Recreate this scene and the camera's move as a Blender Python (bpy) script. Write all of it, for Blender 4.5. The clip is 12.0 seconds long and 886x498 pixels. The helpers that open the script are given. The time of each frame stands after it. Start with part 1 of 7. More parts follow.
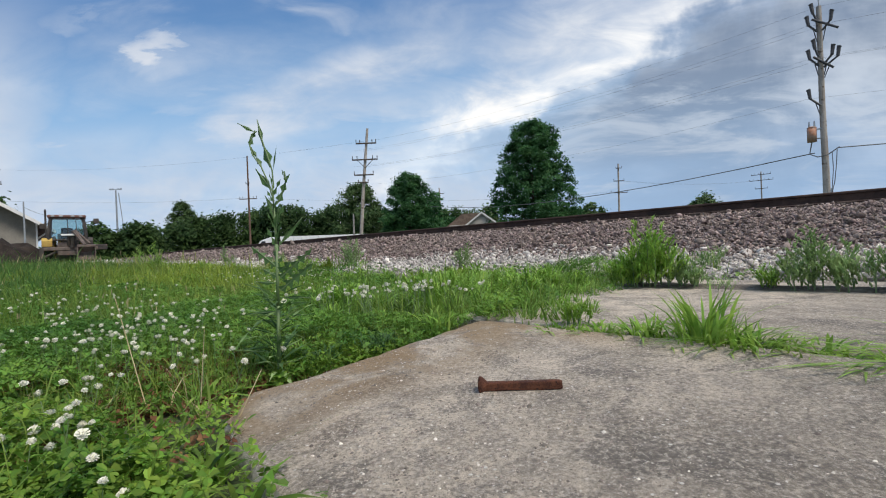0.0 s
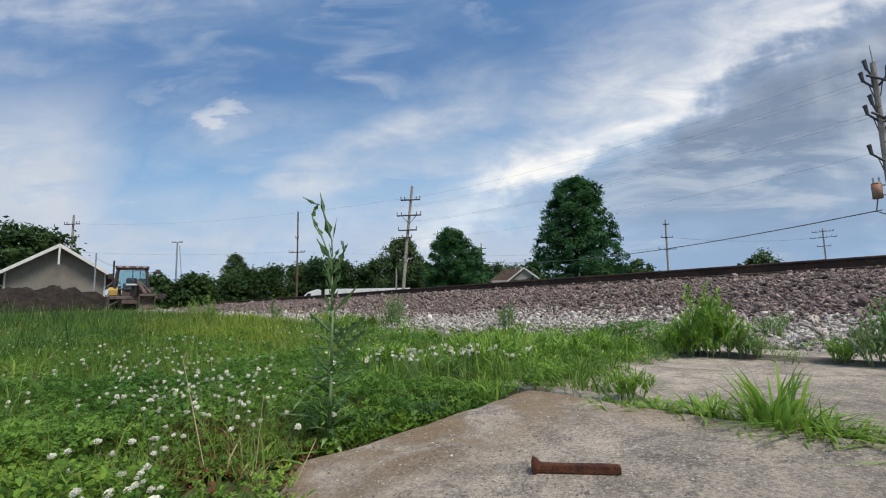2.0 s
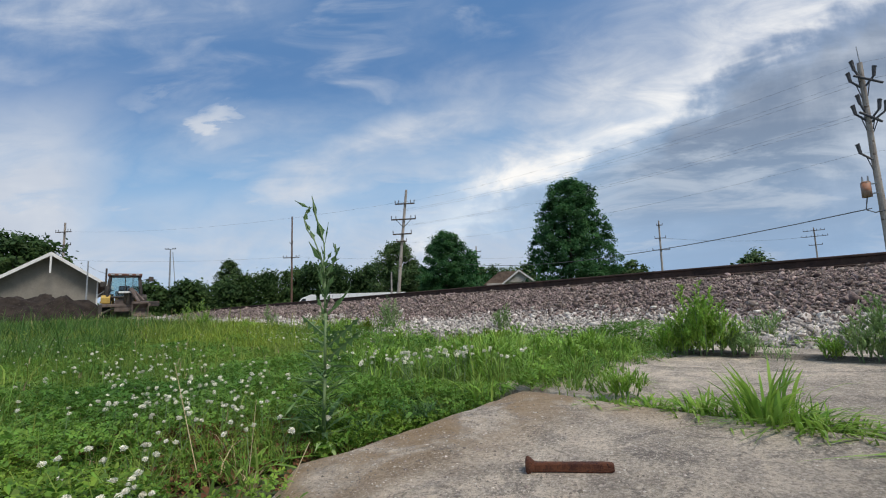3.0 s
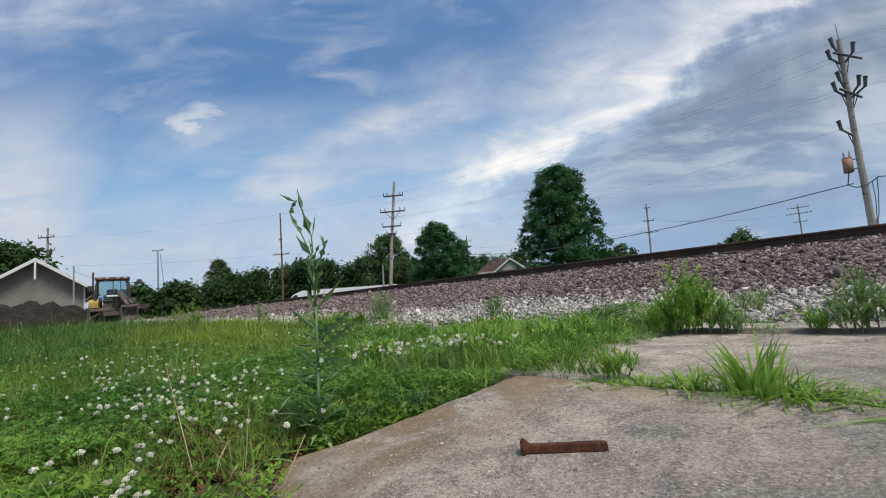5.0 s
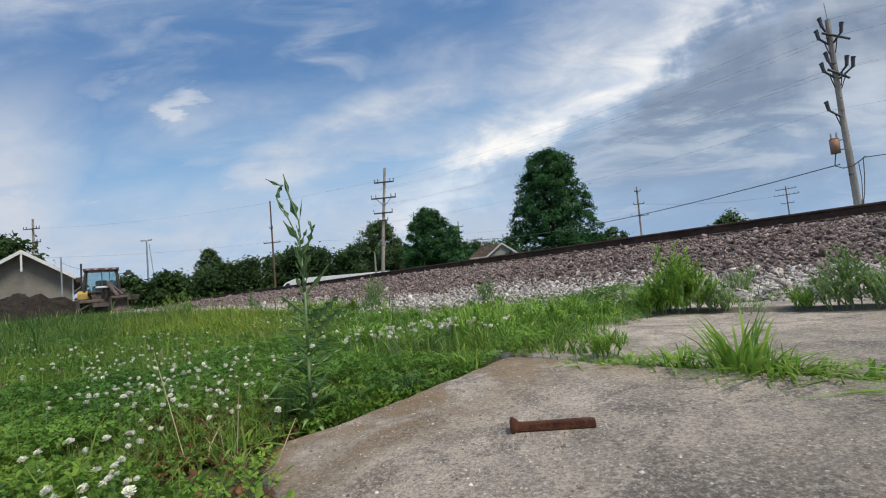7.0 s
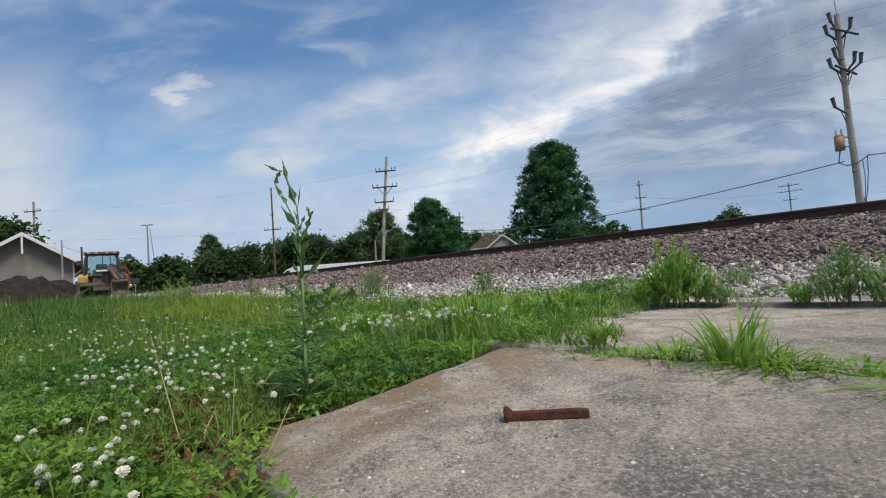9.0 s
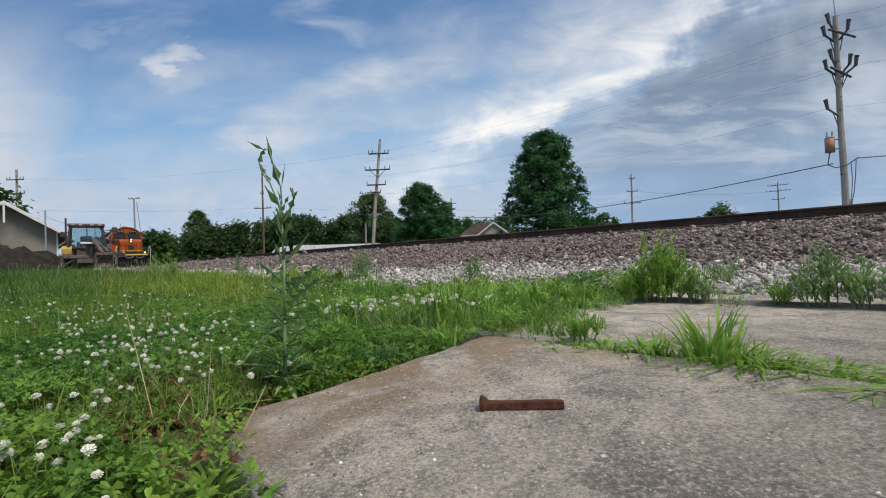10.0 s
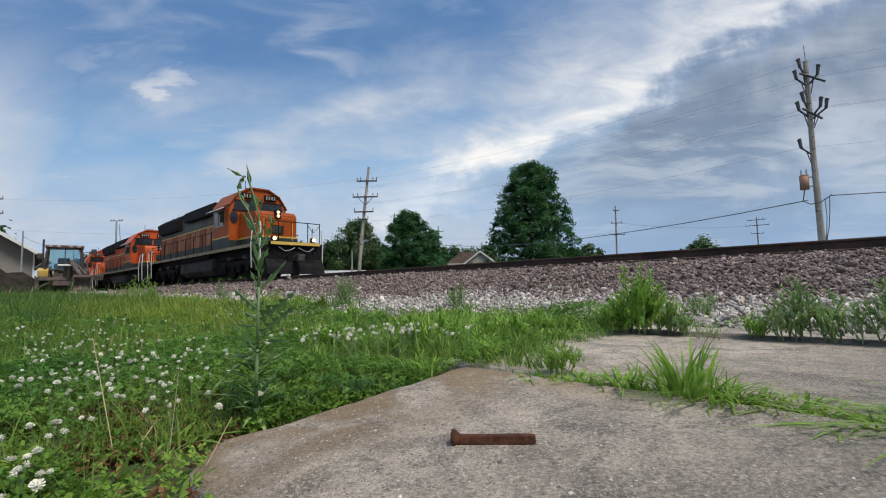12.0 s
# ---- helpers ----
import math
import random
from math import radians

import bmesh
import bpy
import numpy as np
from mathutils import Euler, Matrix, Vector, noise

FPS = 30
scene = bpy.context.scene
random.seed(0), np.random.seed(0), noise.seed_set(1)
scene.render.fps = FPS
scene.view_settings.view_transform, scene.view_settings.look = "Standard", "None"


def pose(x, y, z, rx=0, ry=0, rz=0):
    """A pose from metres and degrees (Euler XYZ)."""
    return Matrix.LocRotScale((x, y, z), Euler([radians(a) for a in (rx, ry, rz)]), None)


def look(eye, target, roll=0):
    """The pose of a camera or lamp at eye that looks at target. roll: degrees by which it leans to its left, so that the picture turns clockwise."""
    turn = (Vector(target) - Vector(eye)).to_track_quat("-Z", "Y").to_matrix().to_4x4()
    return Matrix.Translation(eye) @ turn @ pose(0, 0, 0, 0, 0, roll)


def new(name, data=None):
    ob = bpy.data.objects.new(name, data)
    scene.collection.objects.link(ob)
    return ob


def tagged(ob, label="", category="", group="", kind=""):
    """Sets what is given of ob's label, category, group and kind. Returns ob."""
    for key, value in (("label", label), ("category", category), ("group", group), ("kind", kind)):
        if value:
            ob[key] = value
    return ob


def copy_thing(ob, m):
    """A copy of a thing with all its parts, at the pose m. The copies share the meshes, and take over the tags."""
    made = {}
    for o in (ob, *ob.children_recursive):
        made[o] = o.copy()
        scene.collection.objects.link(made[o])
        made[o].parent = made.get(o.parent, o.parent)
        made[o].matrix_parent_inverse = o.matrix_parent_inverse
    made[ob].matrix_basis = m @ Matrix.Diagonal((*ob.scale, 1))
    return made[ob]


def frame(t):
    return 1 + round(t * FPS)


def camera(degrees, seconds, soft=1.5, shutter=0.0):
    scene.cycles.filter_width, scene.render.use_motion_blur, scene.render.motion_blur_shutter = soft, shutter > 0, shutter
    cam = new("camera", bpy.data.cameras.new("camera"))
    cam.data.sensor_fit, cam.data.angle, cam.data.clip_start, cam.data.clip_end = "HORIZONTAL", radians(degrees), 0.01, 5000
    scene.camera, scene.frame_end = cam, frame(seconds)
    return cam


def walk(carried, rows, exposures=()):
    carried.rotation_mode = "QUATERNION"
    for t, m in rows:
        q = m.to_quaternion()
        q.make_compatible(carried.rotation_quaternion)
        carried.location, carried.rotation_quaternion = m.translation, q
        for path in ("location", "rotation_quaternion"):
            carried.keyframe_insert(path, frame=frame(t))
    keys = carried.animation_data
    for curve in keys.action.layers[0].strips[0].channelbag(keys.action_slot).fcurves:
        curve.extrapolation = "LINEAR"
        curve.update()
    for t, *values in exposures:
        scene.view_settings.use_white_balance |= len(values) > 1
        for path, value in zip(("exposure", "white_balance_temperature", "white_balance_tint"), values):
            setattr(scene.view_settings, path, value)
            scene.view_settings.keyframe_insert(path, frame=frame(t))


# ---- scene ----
cam = camera(87.8, 12.0, 1.1)

PATH = [
    (0, (0.0115, -0.0213, 0.2863), (-0.0039, 1.9786, 0.2846), -2.47),
    (0.5, (-0.0003, -0.0345, 0.2972), (-0.0993, 1.9618, 0.3681), -2.22),
    (1, (0.0008, -0.0366, 0.3012), (-0.1618, 1.9514, 0.4481), -1.69),
    (1.5, (0.0028, -0.0335, 0.2992), (-0.1858, 1.9472, 0.5025), -1.37),
    (2, (-0.0107, -0.0530, 0.3261), (-0.1966, 1.9238, 0.5663), -1.38),
    (2.5, (-0.0068, -0.0540, 0.3230), (-0.1804, 1.9220, 0.5790), -1.68),
    (4.5, (-0.0009, -0.0519, 0.3169), (-0.1420, 1.9300, 0.5454), -4.00),
    (5, (0.0010, -0.0498, 0.3139), (-0.1244, 1.9350, 0.5261), -4.51),
    (5.5, (0.0049, -0.0457, 0.3089), (-0.1038, 1.9420, 0.5018), -4.92),
    (6, (0.0109, -0.0477, 0.3058), (-0.0861, 1.9422, 0.4825), -5.32),
    (6.5, (0.0099, -0.0457, 0.3059), (-0.0835, 1.9457, 0.4665), -5.43),
    (7, (0.0089, -0.0446, 0.3049), (-0.0877, 1.9475, 0.4537), -5.42),
    (9, (0.0148, -0.0406, 0.3008), (-0.0875, 1.9540, 0.4077), -4.32),
    (9.5, (0.0168, -0.0356, 0.3009), (-0.0701, 1.9611, 0.3765), -3.33),
    (10, (0.0308, -0.0296, 0.3037), (-0.0337, 1.9689, 0.3460), -2.14),
    (10.5, (0.0387, -0.0165, 0.2978), (-0.0020, 1.9828, 0.3316), -0.95),
    (11, (0.0507, -0.0185, 0.2976), (0.0276, 1.9803, 0.3610), -0.56),
    (11.5, (0.0530, -0.0367, 0.3102), (0.0449, 1.9596, 0.4314), -0.87),
    (12, (0.0569, -0.0347, 0.3082), (0.0536, 1.9587, 0.4702), -1.27),
]
walk(cam, [(t, look(eye, target, roll)) for t, eye, target, roll in PATH], [(0, 0.14), (1, 0.07), (2.5, 0.02), (7, 0.02), (12, 0.0)])

# ---- world, sun ----
# The track runs along U (away to the left); N points from the slab to the track.
TRACK = radians(-44.31)
U = Vector((-math.cos(TRACK), -math.sin(TRACK), 0))
N = Vector((-math.sin(TRACK), math.cos(TRACK), 0))
MID = 10.667          # track centre, metres along N
RAIL_Z = 0.9345       # rail top


def at(s, d, z=0.0):
    """A place s metres along the track and d metres towards it."""
    p = U * s + N * d
    return Vector((p.x, p.y, z))


def sd(x, y):
    return x * U.x + y * U.y, x * N.x + y * N.y


class Nodes:
    """Short way to write node trees."""

    def __init__(self, tree):
        self.tree = tree
        tree.nodes.clear()

    def add(self, kind, ins=(), **props):
        n = self.tree.nodes.new(kind)
        for k, v in props.items():
            setattr(n, k, v)
        for k, v in dict(ins).items():
            self.put(n.inputs[k], v)
        return n

    def put(self, socket, v):
        if isinstance(v, bpy.types.NodeSocket):
            self.tree.links.new(v, socket)
        else:
            socket.default_value = v

    def math(self, op, a, b=0.0, clamp=False):
        n = self.add("ShaderNodeMath", {0: a, 1: b}, operation=op, use_clamp=clamp)
        return n.outputs[0]

    def step(self, v, lo, hi):
        n = self.add("ShaderNodeMapRange", {"Value": v, "From Min": lo, "From Max": hi}, interpolation_type="SMOOTHSTEP")
        return n.outputs[0]

    def noise(self, vec, scale, detail=4.0, rough=0.55, distort=0.0):
        return self.add("ShaderNodeTexNoise", {"Vector": vec, "Scale": scale, "Detail": detail, "Roughness": rough, "Distortion": distort}).outputs["Fac"]

    def mix(self, f, a, b):
        n = self.add("ShaderNodeMix", data_type="RGBA")
        self.put(n.inputs[0], f)
        self.put(n.inputs[6], a)
        self.put(n.inputs[7], b)
        return n.outputs[2]


def make_sky():
    world = bpy.data.worlds.new("sky")
    scene.world = world
    world.use_nodes = True
    n = Nodes(world.node_tree)
    out = n.add("ShaderNodeOutputWorld")
    co = n.add("ShaderNodeTexCoord").outputs["Generated"]
    sky = n.add("ShaderNodeTexSky", sky_type="NISHITA", sun_disc=False, sun_elevation=radians(50), sun_rotation=radians(125), air_density=1.0, dust_density=0.6)
    x, y, z = n.add("ShaderNodeSeparateXYZ", {0: co}).outputs
    yy = n.math("ADD", n.math("ABSOLUTE", y), 0.12)
    u, v = n.math("DIVIDE", x, yy), n.math("DIVIDE", z, yy)
    # clouds drawn out along the wind, which crosses the view from lower left to upper right
    plane = n.add("ShaderNodeCombineXYZ", {0: u, 1: v, 2: n.math("MULTIPLY", y, 0.6)}).outputs[0]
    wind = n.add("ShaderNodeMapping", {"Vector": plane, "Rotation": (0, 0, radians(-24)), "Scale": (1.0, 2.3, 1.0)}).outputs[0]
    level = n.add("ShaderNodeMapping", {"Vector": plane, "Rotation": (0, 0, radians(-6)), "Scale": (1.0, 4.2, 1.0)}).outputs[0]
    brush = n.add("ShaderNodeMapping", {"Vector": plane, "Rotation": (0, 0, radians(-27)), "Scale": (1.0, 3.6, 1.0)}).outputs[0]
    flow = n.noise(wind, 1.7, 8.0, 0.55, 0.35)
    wisps = n.noise(wind, 5.2, 9.0, 0.62, 0.6)
    comb = n.noise(brush, 3.4, 8.0, 0.54, 0.7)
    bars = n.noise(level, 2.6, 8.0, 0.58, 0.4)
    puffs = n.noise(plane, 7.0, 8.0, 0.56, 0.5)
    swell = n.noise(plane, 2.6, 6.0, 0.58, 0.8)
    wob = n.math("MULTIPLY", n.math("SUBTRACT", wisps, 0.5), 0.26)
    wob2 = n.math("MULTIPLY", n.math("SUBTRACT", flow, 0.5), 0.22)
    a = n.math("ADD", u, n.math("ADD", wob, wob2))
    b = n.math("ADD", v, n.math("ADD", n.math("MULTIPLY", wob2, 0.7), n.math("MULTIPLY", wob, 0.35)))
    # height above the long diagonal edge of the grey bank
    edge = n.math("SUBTRACT", b, n.math("ADD", n.math("MULTIPLY", a, 0.46), 0.178))
    ragged = n.math("ADD", n.math("MULTIPLY", n.math("SUBTRACT", puffs, 0.5), 0.15), n.math("MULTIPLY", n.math("SUBTRACT", swell, 0.5), 0.24))
    ragged = n.math("ADD", ragged, n.math("MULTIPLY", n.math("SUBTRACT", comb, 0.5), 0.10))
    crisp = n.math("ADD", edge, ragged)
    grey = n.math("MULTIPLY", n.step(crisp, 0.04, -0.07), n.step(a, -0.04, 0.34))
    torn = n.step(n.math("ADD", n.math("MULTIPLY", comb, 0.6), n.math("MULTIPLY", puffs, 0.4)), 0.34, 0.62)
    left = n.math("SUBTRACT", a, n.math("ADD", n.math("MULTIPLY", n.math("SUBTRACT", b, 0.37), 0.75), 0.07))
    bright = n.math("MULTIPLY", n.step(crisp, -0.05, 0.03), n.step(left, -0.16, 0.15))
    fade = n.math("ADD", 0.34, n.math("MULTIPLY", n.step(crisp, 0.38, 0.09), 0.66))
    bright = n.math("MULTIPLY", bright, n.math("MULTIPLY", fade, n.math("ADD", 0.74, n.math("MULTIPLY", torn, 0.36))))
    rim = n.math("MULTIPLY", bright, n.step(crisp, 0.17, 0.01))
    # pale torn streak from the low left to the upper middle
    e2 = n.math("SUBTRACT", b, n.math("ADD", n.math("MULTIPLY", a, 0.36), 0.415))
    streak = n.math("MULTIPLY", n.math("MULTIPLY", n.step(e2, -0.16, -0.02), n.step(e2, 0.09, -0.01)), n.math("MULTIPLY", n.step(a, 0.26, -0.02), n.step(a, -0.60, -0.36)))
    streak = n.math("MULTIPLY", streak, n.math("ADD", 0.50, n.math("MULTIPLY", torn, 0.52)))
    haze = n.math("MULTIPLY", n.step(a, -0.62, -0.90), n.step(b, 0.60, 0.28))
    wash = n.math("MULTIPLY", n.math("MULTIPLY", n.step(b, 0.52, 0.66), n.step(a, -0.25, -0.55)), n.math("ADD", 0.4, n.math("MULTIPLY", torn, 0.6)))
    low = n.step(b, 0.37, 0.10)
    shape = n.math("ADD", 0.55, n.math("MULTIPLY", flow, 0.55))
    fray = n.math("ADD", 0.55, n.math("MULTIPLY", n.step(wisps, 0.25, 0.75), 0.65))
    dens = n.math("MULTIPLY", n.step(flow, 0.46, 0.76), 0.46)
    dens = n.math("MAXIMUM", dens, n.math("MULTIPLY", n.step(comb, 0.46, 0.76), 0.46))
    dens = n.math("MAXIMUM", dens, n.math("MULTIPLY", n.math("MULTIPLY", n.step(bars, 0.46, 0.66), n.step(b, 0.46, 0.24)), 0.80))
    for piece, k in ((bright, 1.04), (streak, 1.04), (haze, 1.40), (wash, 0.85), (low, 1.05)):
        dens = n.math("MAXIMUM", dens, n.math("MULTIPLY", n.math("MULTIPLY", piece, shape), k))
    # one small bright puff with a veil under it, and torn scraps beside it
    for cu, cv, ku, kv, top in ((-0.50, 0.425, 17.0, 34.0, 1.15), (-0.49, 0.40, 8.0, 22.0, 0.62), (-0.70, 0.455, 13.0, 40.0, 0.40), (-0.47, 0.30, 12.0, 40.0, 0.42)):
        pu = n.math("ADD", n.math("POWER", n.math("MULTIPLY", n.math("SUBTRACT", a, cu), ku), 2.0), n.math("POWER", n.math("MULTIPLY", n.math("SUBTRACT", b, cv), kv), 2.0))
        dens = n.math("MAXIMUM", dens, n.math("MULTIPLY", n.step(pu, 1.3, 0.0), n.math("MULTIPLY", top, n.math("ADD", 0.45, n.math("MULTIPLY", puffs, 0.9)))))
    dens = n.math("MULTIPLY", dens, fray, True)
    lit = n.math("ADD", n.math("MULTIPLY", rim, 0.46), n.math("ADD", n.math("MULTIPLY", comb, 0.40), n.math("MULTIPLY", puffs, 0.36)))
    white = n.mix(n.step(lit, 0.28, 0.90), (0.54, 0.60, 0.70, 1), (0.97, 0.96, 0.94, 1))
    blue = n.add("ShaderNodeVectorMath", {0: sky.outputs[0], 1: (0.105, 0.102, 0.105)}, operation="MULTIPLY").outputs[0]
    deep = n.mix(0.65, blue, (0.10, 0.252, 0.53, 1))
    deep = n.mix(n.step(v, 0.50, 0.15), deep, (0.22, 0.455, 0.74, 1))
    col = n.mix(dens, deep, white)
    mott = n.math("ADD", n.math("MULTIPLY", flow, 0.4), n.math("ADD", n.math("MULTIPLY", bars, 0.45), n.math("MULTIPLY", comb, 0.35)))
    mott = n.math("ADD", mott, n.math("MULTIPLY", n.math("SUBTRACT", swell, 0.5), 0.7))
    greycol = n.mix(n.step(mott, 0.46, 0.88), (0.205, 0.262, 0.360, 1), (0.54, 0.595, 0.68, 1))
    greycol = n.mix(n.math("MULTIPLY", n.step(v, 0.34, 0.05), n.math("ADD", 0.35, n.math("MULTIPLY", bars, 0.7))), greycol, (0.31, 0.48, 0.72, 1))
    pale = n.math("MULTIPLY", n.step(n.noise(level, 3.7, 8.0, 0.62, 0.7), 0.45, 0.66), n.math("MULTIPLY", n.step(v, 0.40, 0.26), n.step(v, 0.02, 0.12)))
    greycol = n.mix(n.math("MULTIPLY", pale, 0.62), greycol, (0.56, 0.62, 0.70, 1))
    col = n.mix(n.math("MULTIPLY", grey, 0.92), col, greycol)
    bg = n.add("ShaderNodeBackground", {"Color": col, "Strength": 1.0})
    n.tree.links.new(bg.outputs[0], out.inputs[0])


make_sky()
sun = new("sun", bpy.data.lights.new("sun", "SUN"))
sun.data.energy, sun.data.angle, sun.data.color = 3.1, radians(22), (1.0, 0.92, 0.80)
sun.matrix_world = look((0, 0, 0), (-0.45, 0.42, -0.95))


# ---- materials ----
def surface(name, c1, c2, scale=8.0, rough=0.8, c3=None, spots=40.0, metal=0.0, bump=0.2, fine=None, island=0.0, each=0.0, leafy=0.0, streak=None, spec=0.5):
    """A procedural surface: two colours blended by noise, a third in spots, fine relief; island/each vary it piece by piece."""
    m = bpy.data.materials.new(name)
    m.use_nodes = True
    n = Nodes(m.node_tree)
    out = n.add("ShaderNodeOutputMaterial")
    co = n.add("ShaderNodeTexCoord").outputs["Object"]
    big = n.noise(co, scale, 5.0, 0.6)
    small = n.noise(co, fine or scale * 9, 4.0, 0.6)
    f = n.step(n.math("ADD", n.math("MULTIPLY", big, 0.7), n.math("MULTIPLY", small, 0.3)), 0.36, 0.64)
    col = n.mix(f, (*c1, 1), (*c2, 1))
    if c3:
        sp = n.step(n.noise(co, spots, 3.0, 0.6), 0.60, 0.70)
        col = n.mix(sp, col, (*c3, 1))
    if streak:
        sv = n.add("ShaderNodeMapping", {"Vector": co, "Scale": (5.0, 5.0, 0.35)}).outputs[0]
        col = n.mix(n.math("MULTIPLY", n.step(n.noise(sv, 1.3, 5.0, 0.65), 0.48, 0.75), 0.8), col, (*streak, 1))
    if island or each:
        if island:
            r = n.add("ShaderNodeNewGeometry").outputs["Random Per Island"]
        else:
            r = n.add("ShaderNodeObjectInfo").outputs["Random"]
        k = island or each
        hs = n.add("ShaderNodeHueSaturation", {"Hue": n.math("ADD", 0.5 - 0.025 * k, n.math("MULTIPLY", r, 0.05 * k)), "Saturation": 1.0,
                                                 "Value": n.math("ADD", 1.0 - 0.5 * k, n.math("MULTIPLY", n.math("FRACT", n.math("MULTIPLY", r, 7.31)), 1.0 * k)), "Color": col})
        col = hs.outputs[0]
    b = n.add("ShaderNodeBsdfPrincipled", {"Base Color": col, "Roughness": rough, "Metallic": metal, "Specular IOR Level": spec})
    if leafy:
        b.inputs["Specular IOR Level"].default_value = 0.25
        tr = n.add("ShaderNodeBsdfTranslucent", {"Color": col})
        mx = n.add("ShaderNodeMixShader", {0: leafy, 1: b.outputs[0], 2: tr.outputs[0]})
        n.tree.links.new(mx.outputs[0], out.inputs[0])
    else:
        n.tree.links.new(b.outputs[0], out.inputs[0])
    if bump:
        bp = n.add("ShaderNodeBump", {"Strength": bump, "Distance": 0.02, "Height": n.math("ADD", n.math("MULTIPLY", big, 0.5), small)})
        n.tree.links.new(bp.outputs[0], b.inputs["Normal"])
    return m


def clear_glass(name, tint, share):
    """Thin window glass: mostly see-through, with a sheen."""
    m = bpy.data.materials.new(name)
    m.use_nodes = True
    n = Nodes(m.node_tree)
    t = n.add("ShaderNodeBsdfTransparent", {"Color": (*tint, 1)})
    g = n.add("ShaderNodeBsdfGlossy", {"Color": (0.9, 0.9, 0.9, 1), "Roughness": 0.05})
    mx = n.add("ShaderNodeMixShader", {0: share, 1: t.outputs[0], 2: g.outputs[0]})
    n.tree.links.new(mx.outputs[0], n.add("ShaderNodeOutputMaterial").inputs[0])
    return m


def glow(name, colour, strength):
    m = bpy.data.materials.new(name)
    m.use_nodes = True
    n = Nodes(m.node_tree)
    e = n.add("ShaderNodeEmission", {"Color": (*colour, 1), "Strength": strength})
    n.tree.links.new(e.outputs[0], n.add("ShaderNodeOutputMaterial").inputs[0])
    return m


def concrete_material():
    m = bpy.data.materials.new("weathered concrete")
    m.use_nodes = True
    n = Nodes(m.node_tree)
    out = n.add("ShaderNodeOutputMaterial")
    co = n.add("ShaderNodeTexCoord").outputs["Object"]
    sep = n.add("ShaderNodeSeparateXYZ", {0: co}).outputs
    along = n.math("ADD", n.math("MULTIPLY", sep[0], U.x), n.math("MULTIPLY", sep[1], U.y))
    across = n.math("ADD", n.math("MULTIPLY", sep[0], N.x), n.math("MULTIPLY", sep[1], N.y))
    big = n.noise(co, 2.6, 8.0, 0.66, 0.7)
    mid = n.noise(co, 15.0, 9.0, 0.74, 0.4)
    patch = n.noise(co, 5.2, 9.0, 0.70, 1.0)
    sand = n.noise(co, 130.0, 9.0, 0.82)
    grain = n.noise(co, 330.0, 3.0, 0.7)
    pebble = n.add("ShaderNodeTexVoronoi", {"Vector": co, "Scale": 62.0, "Randomness": 1.0}, feature="F1")
    gravel = n.add("ShaderNodeTexVoronoi", {"Vector": co, "Scale": 150.0, "Randomness": 1.0}, feature="F1")
    col = n.mix(n.step(big, 0.36, 0.62), (0.33, 0.278, 0.215, 1), (0.70, 0.592, 0.462, 1))
    col = n.mix(n.math("MULTIPLY", n.step(mid, 0.46, 0.60), 0.60), col, (0.325, 0.277, 0.232, 1))
    col = n.mix(n.math("MULTIPLY", n.step(mid, 0.47, 0.36), 0.70), col, (0.66, 0.57, 0.465, 1))
    soot = n.math("MULTIPLY", n.step(patch, 0.51, 0.60), n.step(sand, 0.30, 0.56))
    col = n.mix(n.math("MULTIPLY", soot, 0.66), col, (0.115, 0.102, 0.089, 1))
    # rust-brown lichen and soil stain along the worn corner and the two broken edges
    near_edge = n.math("MAXIMUM", n.step(along, 0.56, 0.95), n.math("MULTIPLY", n.step(across, 1.02, 1.2), n.step(along, 0.2, 0.8)))
    col = n.mix(n.math("MULTIPLY", n.step(sand, 0.51, 0.575), 0.60), col, (0.135, 0.117, 0.10, 1))
    col = n.mix(n.math("MULTIPLY", n.step(sand, 0.485, 0.42), 0.62), col, (0.78, 0.69, 0.585, 1))
    shade = n.math("MULTIPLY", n.math("SUBTRACT", gravel.outputs["Color"], 0.5), 1.0)
    col = n.mix(n.math("MULTIPLY", n.step(shade, 0.15, 0.40), 0.30), col, (0.12, 0.105, 0.095, 1))
    stain = n.math("ADD", n.math("MULTIPLY", n.noise(co, 4.3, 8.0, 0.68, 0.8), 0.8), n.math("MULTIPLY", n.math("SUBTRACT", 0.5, sand), 0.5))
    stain = n.math("MULTIPLY", n.step(stain, 0.30, 0.44), n.math("MULTIPLY", near_edge, n.step(across, 1.32, 1.24)))
    col = n.mix(n.math("MULTIPLY", stain, 0.76), col, (0.27, 0.172, 0.075, 1))
    # darker mottling that grows towards the low end of along
    dark_mottle = n.math("MULTIPLY", n.step(along, 0.42, -0.15), n.step(n.math("ADD", n.math("MULTIPLY", big, 0.6), n.math("MULTIPLY", sand, 0.4)), 0.40, 0.56))
    col = n.mix(n.math("MULTIPLY", dark_mottle, 0.55), col, (0.165, 0.145, 0.125, 1))
    pick = n.step(n.noise(co, 37.0, 4.0, 0.8), 0.50, 0.57)
    chips = n.math("MULTIPLY", n.step(pebble.outputs["Distance"], 0.21, 0.13), pick)
    col = n.mix(n.math("MULTIPLY", chips, 0.95), col, (0.82, 0.78, 0.71, 1))
    pits = n.math("MULTIPLY", n.step(gravel.outputs["Distance"], 0.26, 0.14), n.step(n.noise(co, 24.0, 6.0, 0.75), 0.54, 0.66))
    col = n.mix(n.math("MULTIPLY", pits, 0.75), col, (0.06, 0.055, 0.05, 1))
